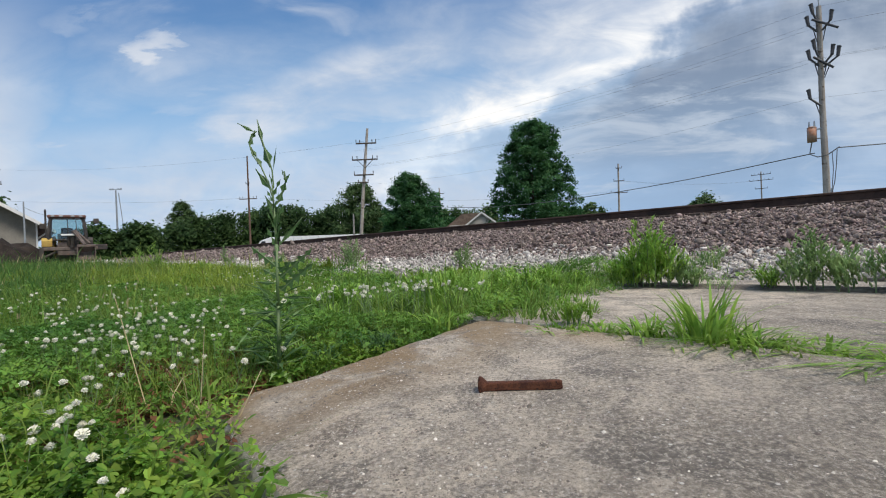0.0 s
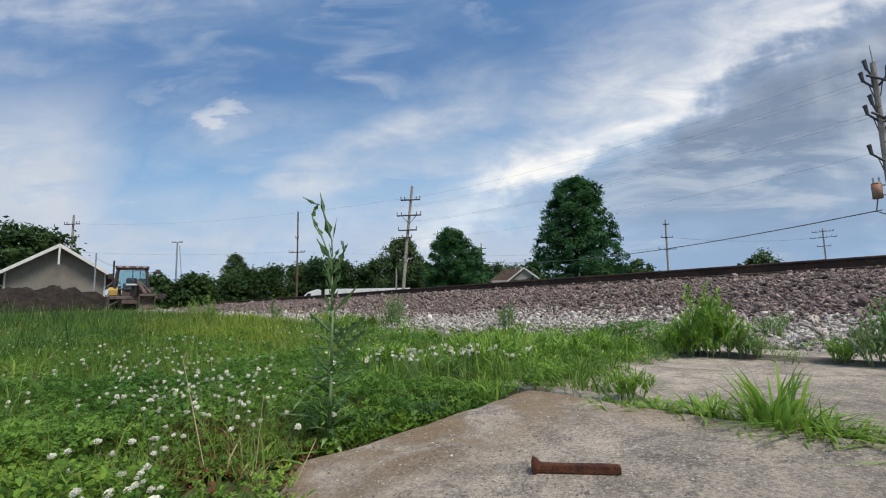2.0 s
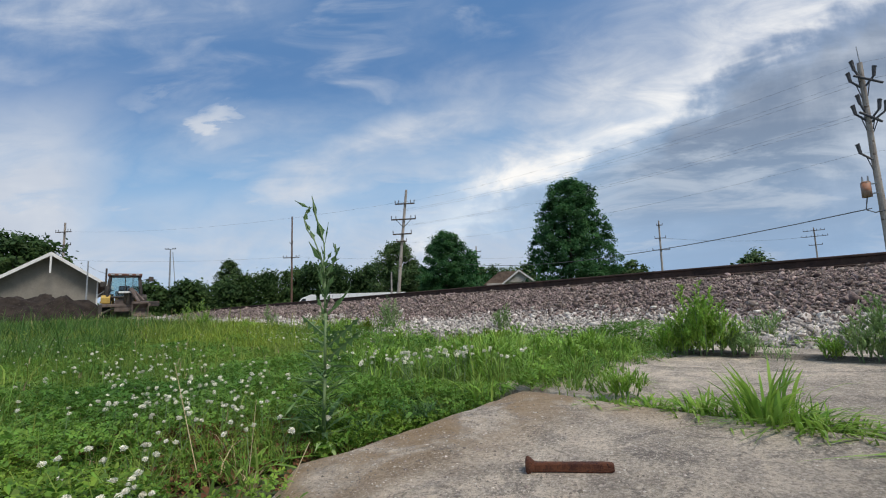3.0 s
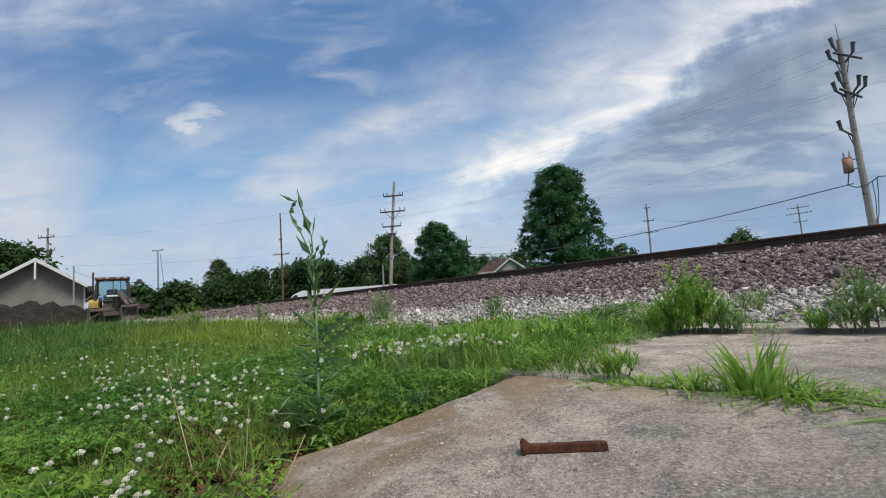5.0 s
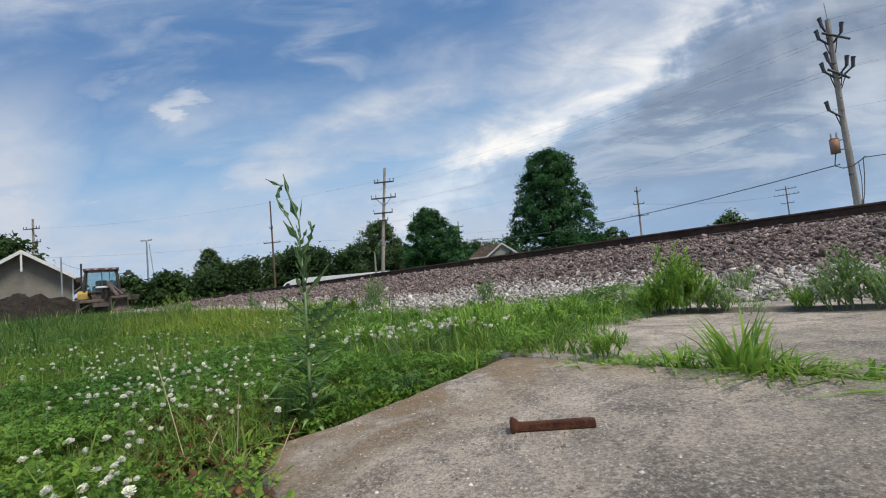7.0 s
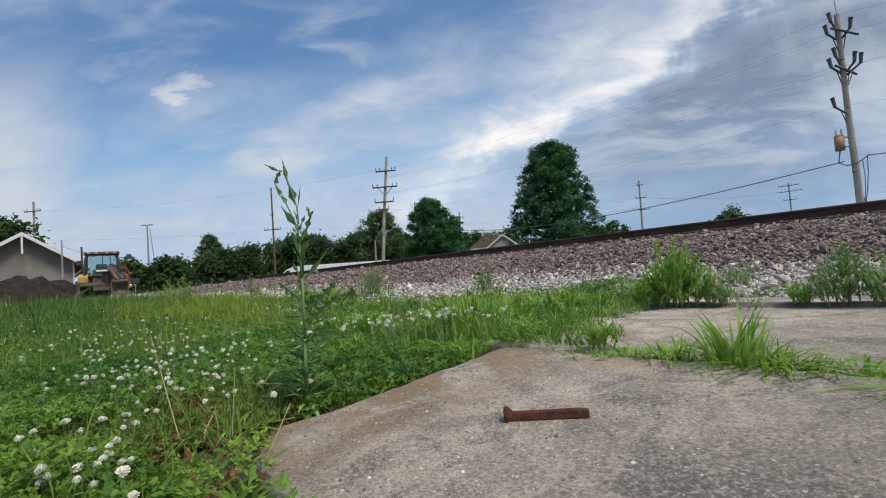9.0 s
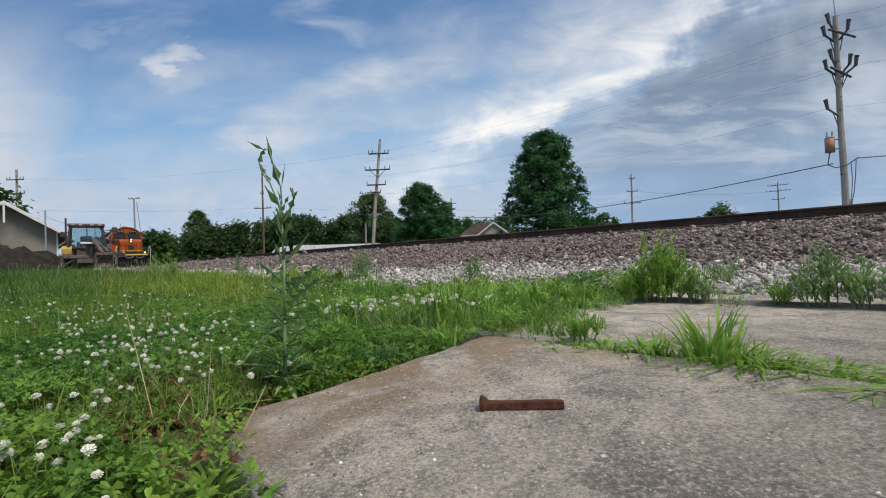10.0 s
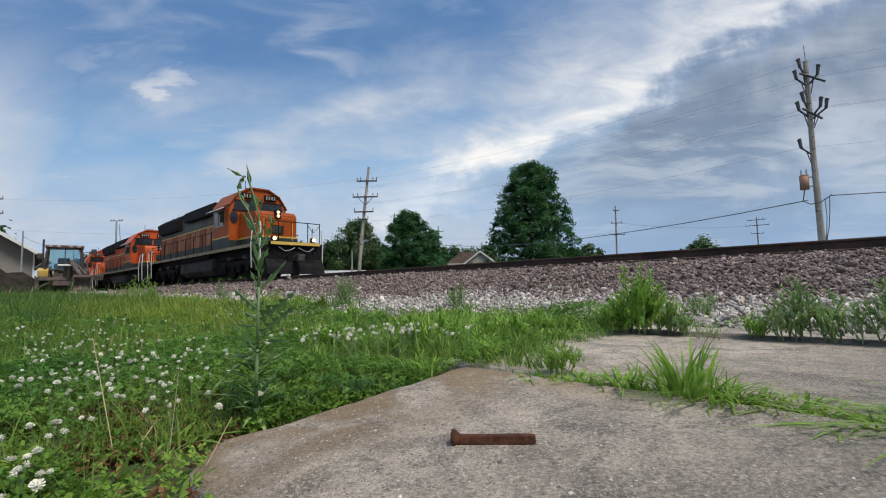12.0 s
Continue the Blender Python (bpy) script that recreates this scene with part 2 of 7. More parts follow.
    # broken faces show the paler inside of the slab, whitened further so shaded edges look lit
    up = n.add("ShaderNodeSeparateXYZ", {0: n.add("ShaderNodeNewGeometry").outputs["True Normal"]}).outputs[2]
    fresh = n.math("MULTIPLY", n.step(up, 0.85, 0.35), n.step(n.noise(co, 14.0, 6.0, 0.7), 0.36, 0.52))
    col = n.mix(n.math("MULTIPLY", fresh, 0.9), col, (0.80, 0.73, 0.64, 1))
    b = n.add("ShaderNodeBsdfPrincipled", {"Base Color": col, "Roughness": 0.9})
    h = n.math("SUBTRACT", n.math("ADD", n.math("ADD", n.math("MULTIPLY", sand, 1.1), n.math("MULTIPLY", grain, 0.25)), n.math("MULTIPLY", chips, 0.4)), n.math("MULTIPLY", pits, 0.8))
    bp = n.add("ShaderNodeBump", {"Strength": 0.9, "Distance": 0.008, "Height": h})
    n.tree.links.new(bp.outputs[0], b.inputs["Normal"])
    n.tree.links.new(b.outputs[0], out.inputs[0])
    return m


def ground_material():
    """Soil under turf; dusty stone grit towards the track; meadow colour farther off."""
    m = bpy.data.materials.new("soil and turf")
    m.use_nodes = True
    n = Nodes(m.node_tree)
    out = n.add("ShaderNodeOutputMaterial")
    co = n.add("ShaderNodeTexCoord").outputs["Object"]
    sep = n.add("ShaderNodeSeparateXYZ", {0: co}).outputs
    d = n.math("ADD", n.math("MULTIPLY", sep[0], N.x), n.math("MULTIPLY", sep[1], N.y))
    big, small = n.noise(co, 0.9, 5.0), n.noise(co, 38.0, 5.0, 0.7)
    dd = n.math("ADD", d, n.math("MULTIPLY", n.math("SUBTRACT", big, 0.5), 0.9))
    turf = n.mix(n.step(big, 0.4, 0.62), (0.045, 0.075, 0.02, 1), (0.10, 0.105, 0.04, 1))
    turf = n.mix(n.math("MULTIPLY", n.step(small, 0.48, 0.66), 0.7), turf, (0.055, 0.042, 0.025, 1))
    grit = n.mix(n.step(small, 0.4, 0.62), (0.20, 0.175, 0.15, 1), (0.42, 0.385, 0.345, 1))
    pink = n.mix(n.step(small, 0.4, 0.62), (0.10, 0.08, 0.075, 1), (0.25, 0.205, 0.195, 1))
    col = n.mix(n.step(dd, 3.0, 3.5), turf, grit)
    col = n.mix(n.step(dd, 4.7, 5.7), col, pink)
    col = n.mix(n.step(dd, 14.0, 15.0), col, turf)
    b = n.add("ShaderNodeBsdfPrincipled", {"Base Color": col, "Roughness": 0.95})
    bp = n.add("ShaderNodeBump", {"Strength": 0.6, "Distance": 0.02, "Height": small})
    n.tree.links.new(bp.outputs[0], b.inputs["Normal"])
    n.tree.links.new(b.outputs[0], out.inputs[0])
    return m


CONCRETE, SOIL = concrete_material(), ground_material()
RUST = surface("rusted iron", (0.085, 0.028, 0.016), (0.21, 0.075, 0.035), 60, 0.85, (0.03, 0.014, 0.011), 170, 0.2, 0.8, fine=420)
RAIL_RUST = surface("rail rust", (0.040, 0.024, 0.018), (0.085, 0.05, 0.037), 3, 0.8, (0.03, 0.02, 0.018), 30, 0.2, 0.3)
RAIL_SHINE = surface("worn rail head", (0.17, 0.15, 0.14), (0.30, 0.28, 0.26), 5, 0.4, None, 30, 0.8, 0.1)
TIE = surface("creosoted timber", (0.05, 0.038, 0.03), (0.12, 0.09, 0.07), 6, 0.9, (0.03, 0.025, 0.02), 30, bump=0.6)
BALLAST = surface("pink granite ballast", (0.105, 0.078, 0.068), (0.365, 0.287, 0.255), 9, 0.9, (0.07, 0.058, 0.055), 30, bump=0.4, island=1.0)
PALE_STONE = surface("dusty pale stone", (0.315, 0.28, 0.252), (0.65, 0.61, 0.555), 9, 0.92, (0.17, 0.145, 0.13), 30, bump=0.4, island=0.8)
BALLAST_EACH = surface("dusty loose stone", (0.34, 0.305, 0.28), (0.56, 0.52, 0.48), 9, 0.92, (0.22, 0.19, 0.17), 40, bump=0.4, each=0.7)
POLE_WOOD = surface("weathered pole", (0.30, 0.265, 0.235), (0.46, 0.42, 0.38), 1.5, 0.9, (0.12, 0.085, 0.06), 4, bump=0.5, streak=(0.14, 0.10, 0.075))
ARM_WOOD = surface("dark weathered crossarm", (0.045, 0.035, 0.03), (0.10, 0.08, 0.068), 2, 0.9, bump=0.3)
BROWN_WOOD = surface("brown pole", (0.11, 0.065, 0.045), (0.17, 0.105, 0.075), 1.5, 0.9, bump=0.4)
DARK_METAL = surface("dark insulator", (0.03, 0.03, 0.035), (0.07, 0.07, 0.075), 8, 0.5)
GALV = surface("galvanised steel", (0.30, 0.32, 0.34), (0.42, 0.44, 0.46), 4, 0.5, metal=0.5)
RUST_CAN = surface("rusty transformer can", (0.33, 0.29, 0.25), (0.40, 0.17, 0.09), 3, 0.7, streak=(0.22, 0.08, 0.04))
WIRE = surface("weathered cable", (0.10, 0.105, 0.11), (0.14, 0.145, 0.15), 5, 0.7, bump=0)
BARK = surface("bark", (0.06, 0.045, 0.035), (0.13, 0.10, 0.08), 5, 0.9, bump=0.8)
LEAF_A = surface("maple leaves", (0.033, 0.104, 0.042), (0.080, 0.205, 0.066), 0.45, 0.6, bump=0, island=0.6, leafy=0.5)
LEAF_B = surface("hedgerow leaves", (0.036, 0.080, 0.026), (0.088, 0.155, 0.044), 0.16, 0.65, bump=0, island=0.4, leafy=0.4)
LEAF_C = surface("pale tree leaves", (0.055, 0.105, 0.036), (0.11, 0.18, 0.065), 0.5, 0.65, bump=0, island=0.8, leafy=0.3)
SIDING = surface("pale house siding", (0.40, 0.37, 0.33), (0.50, 0.47, 0.43), 0.8, 0.8, bump=0.1)
STUCCO = surface("tan siding", (0.20, 0.185, 0.16), (0.26, 0.24, 0.21), 0.8, 0.9, bump=0.15)
WHITE_TRIM = surface("white painted trim", (0.66, 0.66, 0.64), (0.78, 0.78, 0.76), 2, 0.6, bump=0.05)
SHINGLE = surface("brown shingles", (0.12, 0.085, 0.065), (0.20, 0.15, 0.12), 2, 0.9, bump=0.4)
DIRT = surface("dark heaped earth", (0.020, 0.016, 0.014), (0.048, 0.038, 0.031), 2.2, 0.95, (0.075, 0.06, 0.05), 9, bump=1.0, spec=0.15)
WHITE_PAINT = surface("white truck paint", (0.70, 0.72, 0.74), (0.80, 0.81, 0.82), 0.7, 0.35, bump=0.02)
GLASS = surface("dark window glass", (0.012, 0.016, 0.018), (0.03, 0.036, 0.04), 3, 0.08, bump=0)
RUBBER = surface("dusty tyre rubber", (0.018, 0.018, 0.018), (0.05, 0.047, 0.043), 6, 0.9, bump=0.4)
YELLOW = surface("worn machine yellow", (0.33, 0.20, 0.045), (0.50, 0.34, 0.08), 2.0, 0.6, (0.10, 0.07, 0.045), 5, bump=0.1)
GREASE = surface("greasy dark steel", (0.022, 0.020, 0.019), (0.075, 0.062, 0.052), 3, 0.65, (0.12, 0.07, 0.045), 12, bump=0.3)
BUCKET = surface("scuffed bucket steel", (0.075, 0.055, 0.047), (0.17, 0.13, 0.11), 4, 0.6, (0.20, 0.09, 0.055), 9, bump=0.3)


# ---- mesh helpers ----
def link(name, bm, material, smooth=False):
    me = bpy.data.meshes.new(name)
    bm.normal_update()
    bm.to_mesh(me)
    bm.free()
    if smooth:
        me.polygons.foreach_set("use_smooth", [True] * len(me.polygons))
    for m in (material if isinstance(material, (list, tuple)) else [material]):
        me.materials.append(m)
    return new(name, me)


def part(name, bm, material, parent, label="", smooth=False):
    ob = link(name, bm, material, smooth)
    ob.parent = parent
    if label:
        tagged(ob, label)
    return ob


def raw(name, verts, faces, material, smooth=False):
    me = bpy.data.meshes.new(name)
    v = np.asarray(verts, dtype=np.float32)
    f = np.asarray(faces, dtype=np.int32)
    k = f.shape[1]
    me.vertices.add(len(v))
    me.vertices.foreach_set("co", v.ravel())
    me.loops.add(f.size)
    me.loops.foreach_set("vertex_index", f.ravel())
    me.polygons.add(len(f))
    me.polygons.foreach_set("loop_start", np.arange(0, f.size, k, dtype=np.int32))
    if smooth:
        me.polygons.foreach_set("use_smooth", np.ones(len(f), dtype=bool))
    me.update(calc_edges=True)
    me.materials.append(material)
    return new(name, me)


def box(bm, x0, x1, y0, y1, z0, z1, bev=0.0, m=None):
    vs = [bm.verts.new((x, y, z)) for x in (x0, x1) for y in (y0, y1) for z in (z0, z1)]
    fs = [bm.faces.new([vs[i] for i in q]) for q in ((0, 1, 3, 2), (4, 6, 7, 5), (0, 4, 5, 1), (2, 3, 7, 6), (0, 2, 6, 4), (1, 5, 7, 3))]
    if bev:
        es = list({e for f in fs for e in f.edges})
        got = bmesh.ops.bevel(bm, geom=es, offset=bev, segments=2, affect="EDGES", profile=0.6)
        vs = list({v for v in got["verts"]} | {v for v in vs if v.is_valid})
    if m is not None:
        bmesh.ops.transform(bm, matrix=m, verts=[v for v in vs if v.is_valid])
    return bm


def rod(bm, p, q, r, r2=None, n=8, caps=True):
    p, q = Vector(p), Vector(q)
    r2 = r if r2 is None else r2
    ax = (q - p).normalized()
    a = ax.orthogonal().normalized()
    b = ax.cross(a)
    ring = lambda c, k: [bm.verts.new(c + (a * math.cos(i * math.tau / n) + b * math.sin(i * math.tau / n)) * k) for i in range(n)]
    A, B = ring(p, r), ring(q, r2)
    for i in range(n):
        bm.faces.new((A[i], A[(i + 1) % n], B[(i + 1) % n], B[i]))
    if caps:
        bm.faces.new(A[::-1])
        bm.faces.new(B)
    return bm


def tube(bm, pts, r, n=6):
    """One unbroken tube along the points."""
    pts = [Vector(p) for p in pts]
    rings, side = [], None
    for i, p in enumerate(pts):
        ax = (pts[min(i + 1, len(pts) - 1)] - pts[max(i - 1, 0)]).normalized()
        side = ax.orthogonal().normalized() if side is None else (side - ax * side.dot(ax)).normalized()
        b = ax.cross(side)
        rings.append([bm.verts.new(p + (side * math.cos(k * math.tau / n) + b * math.sin(k * math.tau / n)) * r) for k in range(n)])
    for A, B in zip(rings, rings[1:]):
        for k in range(n):
            bm.faces.new((A[k], A[(k + 1) % n], B[(k + 1) % n], B[k]))
    bm.faces.new(rings[0][::-1])
    bm.faces.new(rings[-1])
    return bm


def prism(bm, outline, axis, lo, hi):
    """The outline (2D) pulled from lo to hi along axis 'x', 'y' or 'z'."""
    place = {"x": lambda a, b, c: (c, a, b), "y": lambda a, b, c: (a, c, b), "z": lambda a, b, c: (a, b, c)}[axis]
    A = [bm.verts.new(place(a, b, lo)) for a, b in outline]
    B = [bm.verts.new(place(a, b, hi)) for a, b in outline]
    k = len(A)
    for i in range(k):
        bm.faces.new((A[i], A[(i + 1) % k], B[(i + 1) % k], B[i]))
    bm.faces.new(A[::-1])
    bm.faces.new(B)
    bmesh.ops.recalc_face_normals(bm, faces=bm.faces)
    return bm


def empty(name, m=None):
    ob = new(name)
    if m is not None:
        ob.matrix_world = m
    return ob


def ramp(x, pts):
    return np.interp(x, [p[0] for p in pts], [p[1] for p in pts])


# ---- ground ----
BANK = [(2.9, -0.03), (3.1, 0.02), (4.3, 0.07), (5.3, 0.13), (8.6, 0.60), (9.3, 0.66), (9.9, 0.69), (12.1, 0.70), (12.7, 0.65), (15.0, -0.2), (19.0, -1.0)]


def track_dip(s):
    """The line falls away gently in the distance."""
    return -ramp(s, [(36, 0.0), (44, 0.10), (70, 0.50), (95, 0.62), (400, 0.62)])


def ground_z(s, d):
    """Height of the ground: a lawn that rises gently along the track, and the ballast bank."""
    s, d = np.asarray(s, float), np.asarray(d, float)
    lawn = -0.06 + ramp(s, [(-50, 0.0), (3, 0.0), (30, 0.38), (60, 0.40), (200, 0.40)])
    lumps = 0.02 * np.sin(s * 2.3 + d * 1.1) * np.sin(d * 2.9 - s * 0.7) * np.clip((np.hypot(s, d) - 2.0) / 4, 0, 1)
    bank = ramp(d, BANK) + track_dip(s) * np.clip((d - 3) / 3, 0, 1) * np.clip((16 - d) / 3, 0, 1)
    lawn = np.where(d > 13, -1.0, lawn)
    w = np.clip((d - 2.9) / 0.4, 0, 1)
    return np.where(w > 0, np.maximum(lawn + lumps, bank * w + lawn * (1 - w)), lawn + lumps)


def build_ground():
    ss = np.concatenate([-np.geomspace(2500, 8, 40), np.arange(-7.5, 12, 0.3), np.geomspace(12, 2500, 90)])
    ds = np.concatenate([-np.geomspace(2500, 3, 40), np.arange(-2.8, 16, 0.2), np.geomspace(16, 2500, 50)])
    S, D = np.meshgrid(ss, ds, indexing="ij")
    Z = ground_z(S, D)
    P = np.stack([S * U.x + D * N.x, S * U.y + D * N.y, Z], -1).reshape(-1, 3)
    a, b = len(ss), len(ds)
    i = (np.arange(a - 1)[:, None] * b + np.arange(b - 1)[None]).ravel()
    ob = raw("ground", P, np.stack([i, i + b, i + b + 1, i + 1], 1)[:, ::-1], SOIL, True)
    tagged(ob, "uneven ground of soil, turf and stone grit beside the track", "ground", kind="structure")


build_ground()


def slab(name, s0, s1, d0, d1, z, tilt_s, tilt_d, thick, label, chip=()):
    """A cast concrete slab with worn, uneven edges. chip: outline points that replace its far left front corner."""
    rng = random.Random(len(name) + int(s1 * 10))
    corners = [(s0, d0), (s0, d1), (s1, d1)] + (list(chip) or [(s1, d0)])
    line = []
    for (a0, b0), (a1, b1) in zip(corners, corners[1:] + corners[:1]):
        k = max(2, int(math.hypot(a1 - a0, b1 - b0) / 0.04))
        for i in range(k):
            f = i / k
            w = 0.009 * noise.noise((a0 + (a1 - a0) * f) * Vector((7, 0, 0)) + Vector((0, (b0 + (b1 - b0) * f) * 7, 3))) + rng.uniform(-0.003, 0.003)
            line.append((a0 + (a1 - a0) * f + w, b0 + (b1 - b0) * f + w))
    bm = bmesh.new()
    cs, cd = (s0 + s1) / 2, (d0 + d1) / 2
    top = lambda a, b: z + tilt_s * (a - 0.5) + tilt_d * (b - 0.7)
    rings = []
    for inset, drop in ((0.0, thick), (-0.004, 0.05), (0.004, 0.022), (0.018, 0.006), (0.042, 0.0)):
        ring = []
        for a, b in line:
            l = math.hypot(cs - a, cd - b)
            f = inset / l
            j = noise.noise(Vector((a * 19, b * 19, drop * 40))) * (0.010 if drop > 0.01 else 0.004) if drop > 0 else 0.0
            ring.append(bm.verts.new(at(a + (cs - a) * f, b + (cd - b) * f, top(a, b) - drop + j)))
        rings.append(ring)
    k = len(line)
    for A, B in zip(rings, rings[1:]):
        for i in range(k):
            bm.faces.new((A[i], A[(i + 1) % k], B[(i + 1) % k], B[i]))
    bm.faces.new(rings[-1])
    bmesh.ops.recalc_face_normals(bm, faces=bm.faces)
    return tagged(link(name, bm, CONCRETE), label, "slab", kind="structure")


SLAB = dict(z=0.0, s=-0.004, d=0.056)


def slab_z(s, d):
    return SLAB["z"] + SLAB["s"] * (s - 0.5) + SLAB["d"] * (d - 0.7)


slab("pavement", -3.4, 1.06, 0.24, 1.24, SLAB["z"], SLAB["s"], SLAB["d"], 0.16, "weathered grey concrete slab with a rust-stained broken corner", [(1.055, 0.86), (1.03, 0.58), (1.05, 0.42), (0.92, 0.31), (0.72, 0.28), (0.50, 0.25)])
slab("pavement", -6.0, 1.25, 1.29, 2.60, 0.028, -0.004, 0.0, 0.16, "sun-bleached concrete slab behind a weedy joint")
slab("pavement", -6.0, 1.1, 2.65, 3.06, 0.034, -0.004, 0.0, 0.16, "narrow dusty concrete strip along the gravel")


def joint_soil(d0, d1, s0, s1, z):
    """Soil and grit packed into the gap between two slabs."""
    rng = random.Random(int(d0 * 100))
    k = int((s1 - s0) / 0.06)
    V, F = [], []
    for i in range(k + 1):
        s = s0 + (s1 - s0) * i / k
        for f in (0.0, 0.35, 0.65, 1.0):
            h = (-0.04 if f in (0.0, 1.0) else -0.006) + 0.012 * noise.noise(Vector((s * 6, f * 4, d0))) + 0.004 * rng.random()
            V.append(tuple(at(s, d0 + (d1 - d0) * f, z + h)))
    for i in range(k):
        for j in range(3):
            F.append((i * 4 + j, i * 4 + j + 1, i * 4 + j + 5, i * 4 + j + 4))
    tagged(raw("joint_soil", V, F, GRIT, True), "brown soil and grit packed into the slab joint", "soil", kind="structure")


GRIT = surface("dusty soil", (0.10, 0.082, 0.062), (0.24, 0.205, 0.165), 14, 0.95, (0.42, 0.385, 0.34), 90, bump=0.8, fine=160)
joint_soil(1.22, 1.31, -5.9, 1.1, 0.022)
joint_soil(2.50, 2.76, -5.9, 1.1, 0.046)


def slab_grains(name, count, mat, size, seed, label):
    """Grains of aggregate that the weather has bared on the near slab, each a small rough lump half sunk in it."""
    rng = np.random.default_rng(seed)
    s, d = rng.uniform(-0.75, 1.0, count), rng.uniform(0.29, 1.22, count)
    ok = ~((s > 0.5) & (d < 0.30 + (s - 0.5) * 0.22))
    s, d = s[ok], d[ok]
    k = len(s)
    r = size * np.exp(rng.normal(scale=0.45, size=k))
    form = np.array([(1, 0, 0), (0, 1, 0), (-1, 0, 0), (0, -1, 0), (0.1, 0.1, 0.75)], float)
    turn = rng.uniform(0, math.tau, k)
    jit = form[None] * rng.uniform(0.6, 1.3, (k, 5, 1))
    x = jit[..., 0] * np.cos(turn)[:, None] - jit[..., 1] * np.sin(turn)[:, None]
    y = jit[..., 0] * np.sin(turn)[:, None] + jit[..., 1] * np.cos(turn)[:, None]
    V = np.stack([x, y, jit[..., 2]], -1) * r[:, None, None]
    V += np.stack([s * U.x + d * N.x, s * U.y + d * N.y, slab_z(s, d) - 0.0002], 1)[:, None]
    F = np.array([(0, 1, 4), (1, 2, 4), (2, 3, 4), (3, 0, 4)])[None] + (np.arange(k) * 5)[:, None, None]
    tagged(raw(name, V.reshape(-1, 3), F.reshape(-1, 3), mat), label, "aggregate", kind="stuff")


slab_grains("pale_grains", 8000, surface("bared pale grains", (0.46, 0.40, 0.335), (0.74, 0.68, 0.60), 30, 0.85, bump=0, island=0.5), 0.0011, 91, "pale grains of aggregate bared in the weathered slab")
slab_grains("dark_grains", 9000, surface("bared dark grains", (0.12, 0.10, 0.085), (0.34, 0.285, 0.235), 30, 0.9, bump=0, island=0.7), 0.0016, 92, "brown and grey grains of aggregate bared in the slab")


# ---- track ----
def rail(d, label):
    """A rolled steel rail laid along the line: foot, web and a head with a worn running surface."""
    root = empty("rail", Matrix.Translation(at(0, d, RAIL_Z - 0.186)) @ Matrix.Rotation(math.atan2(U.y, U.x), 4, "Z"))
    tagged(root, label, "rail", "rails of the track")
    foot = [(0.076, 0.0), (0.076, 0.012), (0.014, 0.03)]
    web = [(0.014, 0.03), (0.0095, 0.06), (0.0095, 0.13), (0.015, 0.143)]
    head = [(0.015, 0.143), (0.037, 0.15), (0.037, 0.172), (0.026, 0.186)]
    for name, half in (("foot", foot), ("web", web), ("head", head)):
        outline = half + [(-a, b) for a, b in reversed(half)]
        bm = bmesh.new()
        rings = [[bm.verts.new((x, a, b + float(track_dip(x)))) for a, b in outline] for x in list(range(-60, 36, 24)) + list(range(36, 110, 4)) + [140, 200, 260]]
        k = len(outline)
        for A, B in zip(rings, rings[1:]):
            for i in range(k):
                f = bm.faces.new((A[i], A[(i + 1) % k], B[(i + 1) % k], B[i]))
                f.material_index = 1 if name == "head" and i == len(half) - 1 else 0
        bm.faces.new(rings[0][::-1])
        bm.faces.new(rings[-1])
        bmesh.ops.recalc_face_normals(bm, faces=bm.faces)
        part(name, bm, [RAIL_RUST, RAIL_SHINE], root, "rail head with a worn shiny top" if name == "head" else "")
    return root


rail(MID - 0.755, "long rust-brown steel rail on the ballast bank")
rail(MID + 0.755, "second rust-brown steel rail of the same track")


def ties():
    bm = bmesh.new()
    box(bm, -0.11, 0.11, -1.3, 1.3, -0.178, 0.0, 0.012)
    first = link("tie", bm, TIE)
    tagged(first, "dark creosoted timber tie bedded in ballast", "railway tie", "ties under the rails")
    rz = math.atan2(U.y, U.x)
    for side in (-0.755, 0.755):
        bm = bmesh.new()
        box(bm, -0.09, 0.09, side - 0.17, side + 0.17, 0.0, 0.012, 0.003)
        part("tie_plate", bm, RAIL_RUST, first, "rusty steel tie plate")
    rng = random.Random(4)
    place = lambda s: Matrix.Translation(at(s, MID + rng.uniform(-0.05, 0.05), RAIL_Z - 0.186 - 0.009 + float(track_dip(s)))) @ Matrix.Rotation(rz + rng.uniform(-0.02, 0.02), 4, "Z")
    first.matrix_world = place(-9.0)
    for i in range(1, 110):
        copy_thing(first, place(-9.0 + 0.53 * i))


ties()


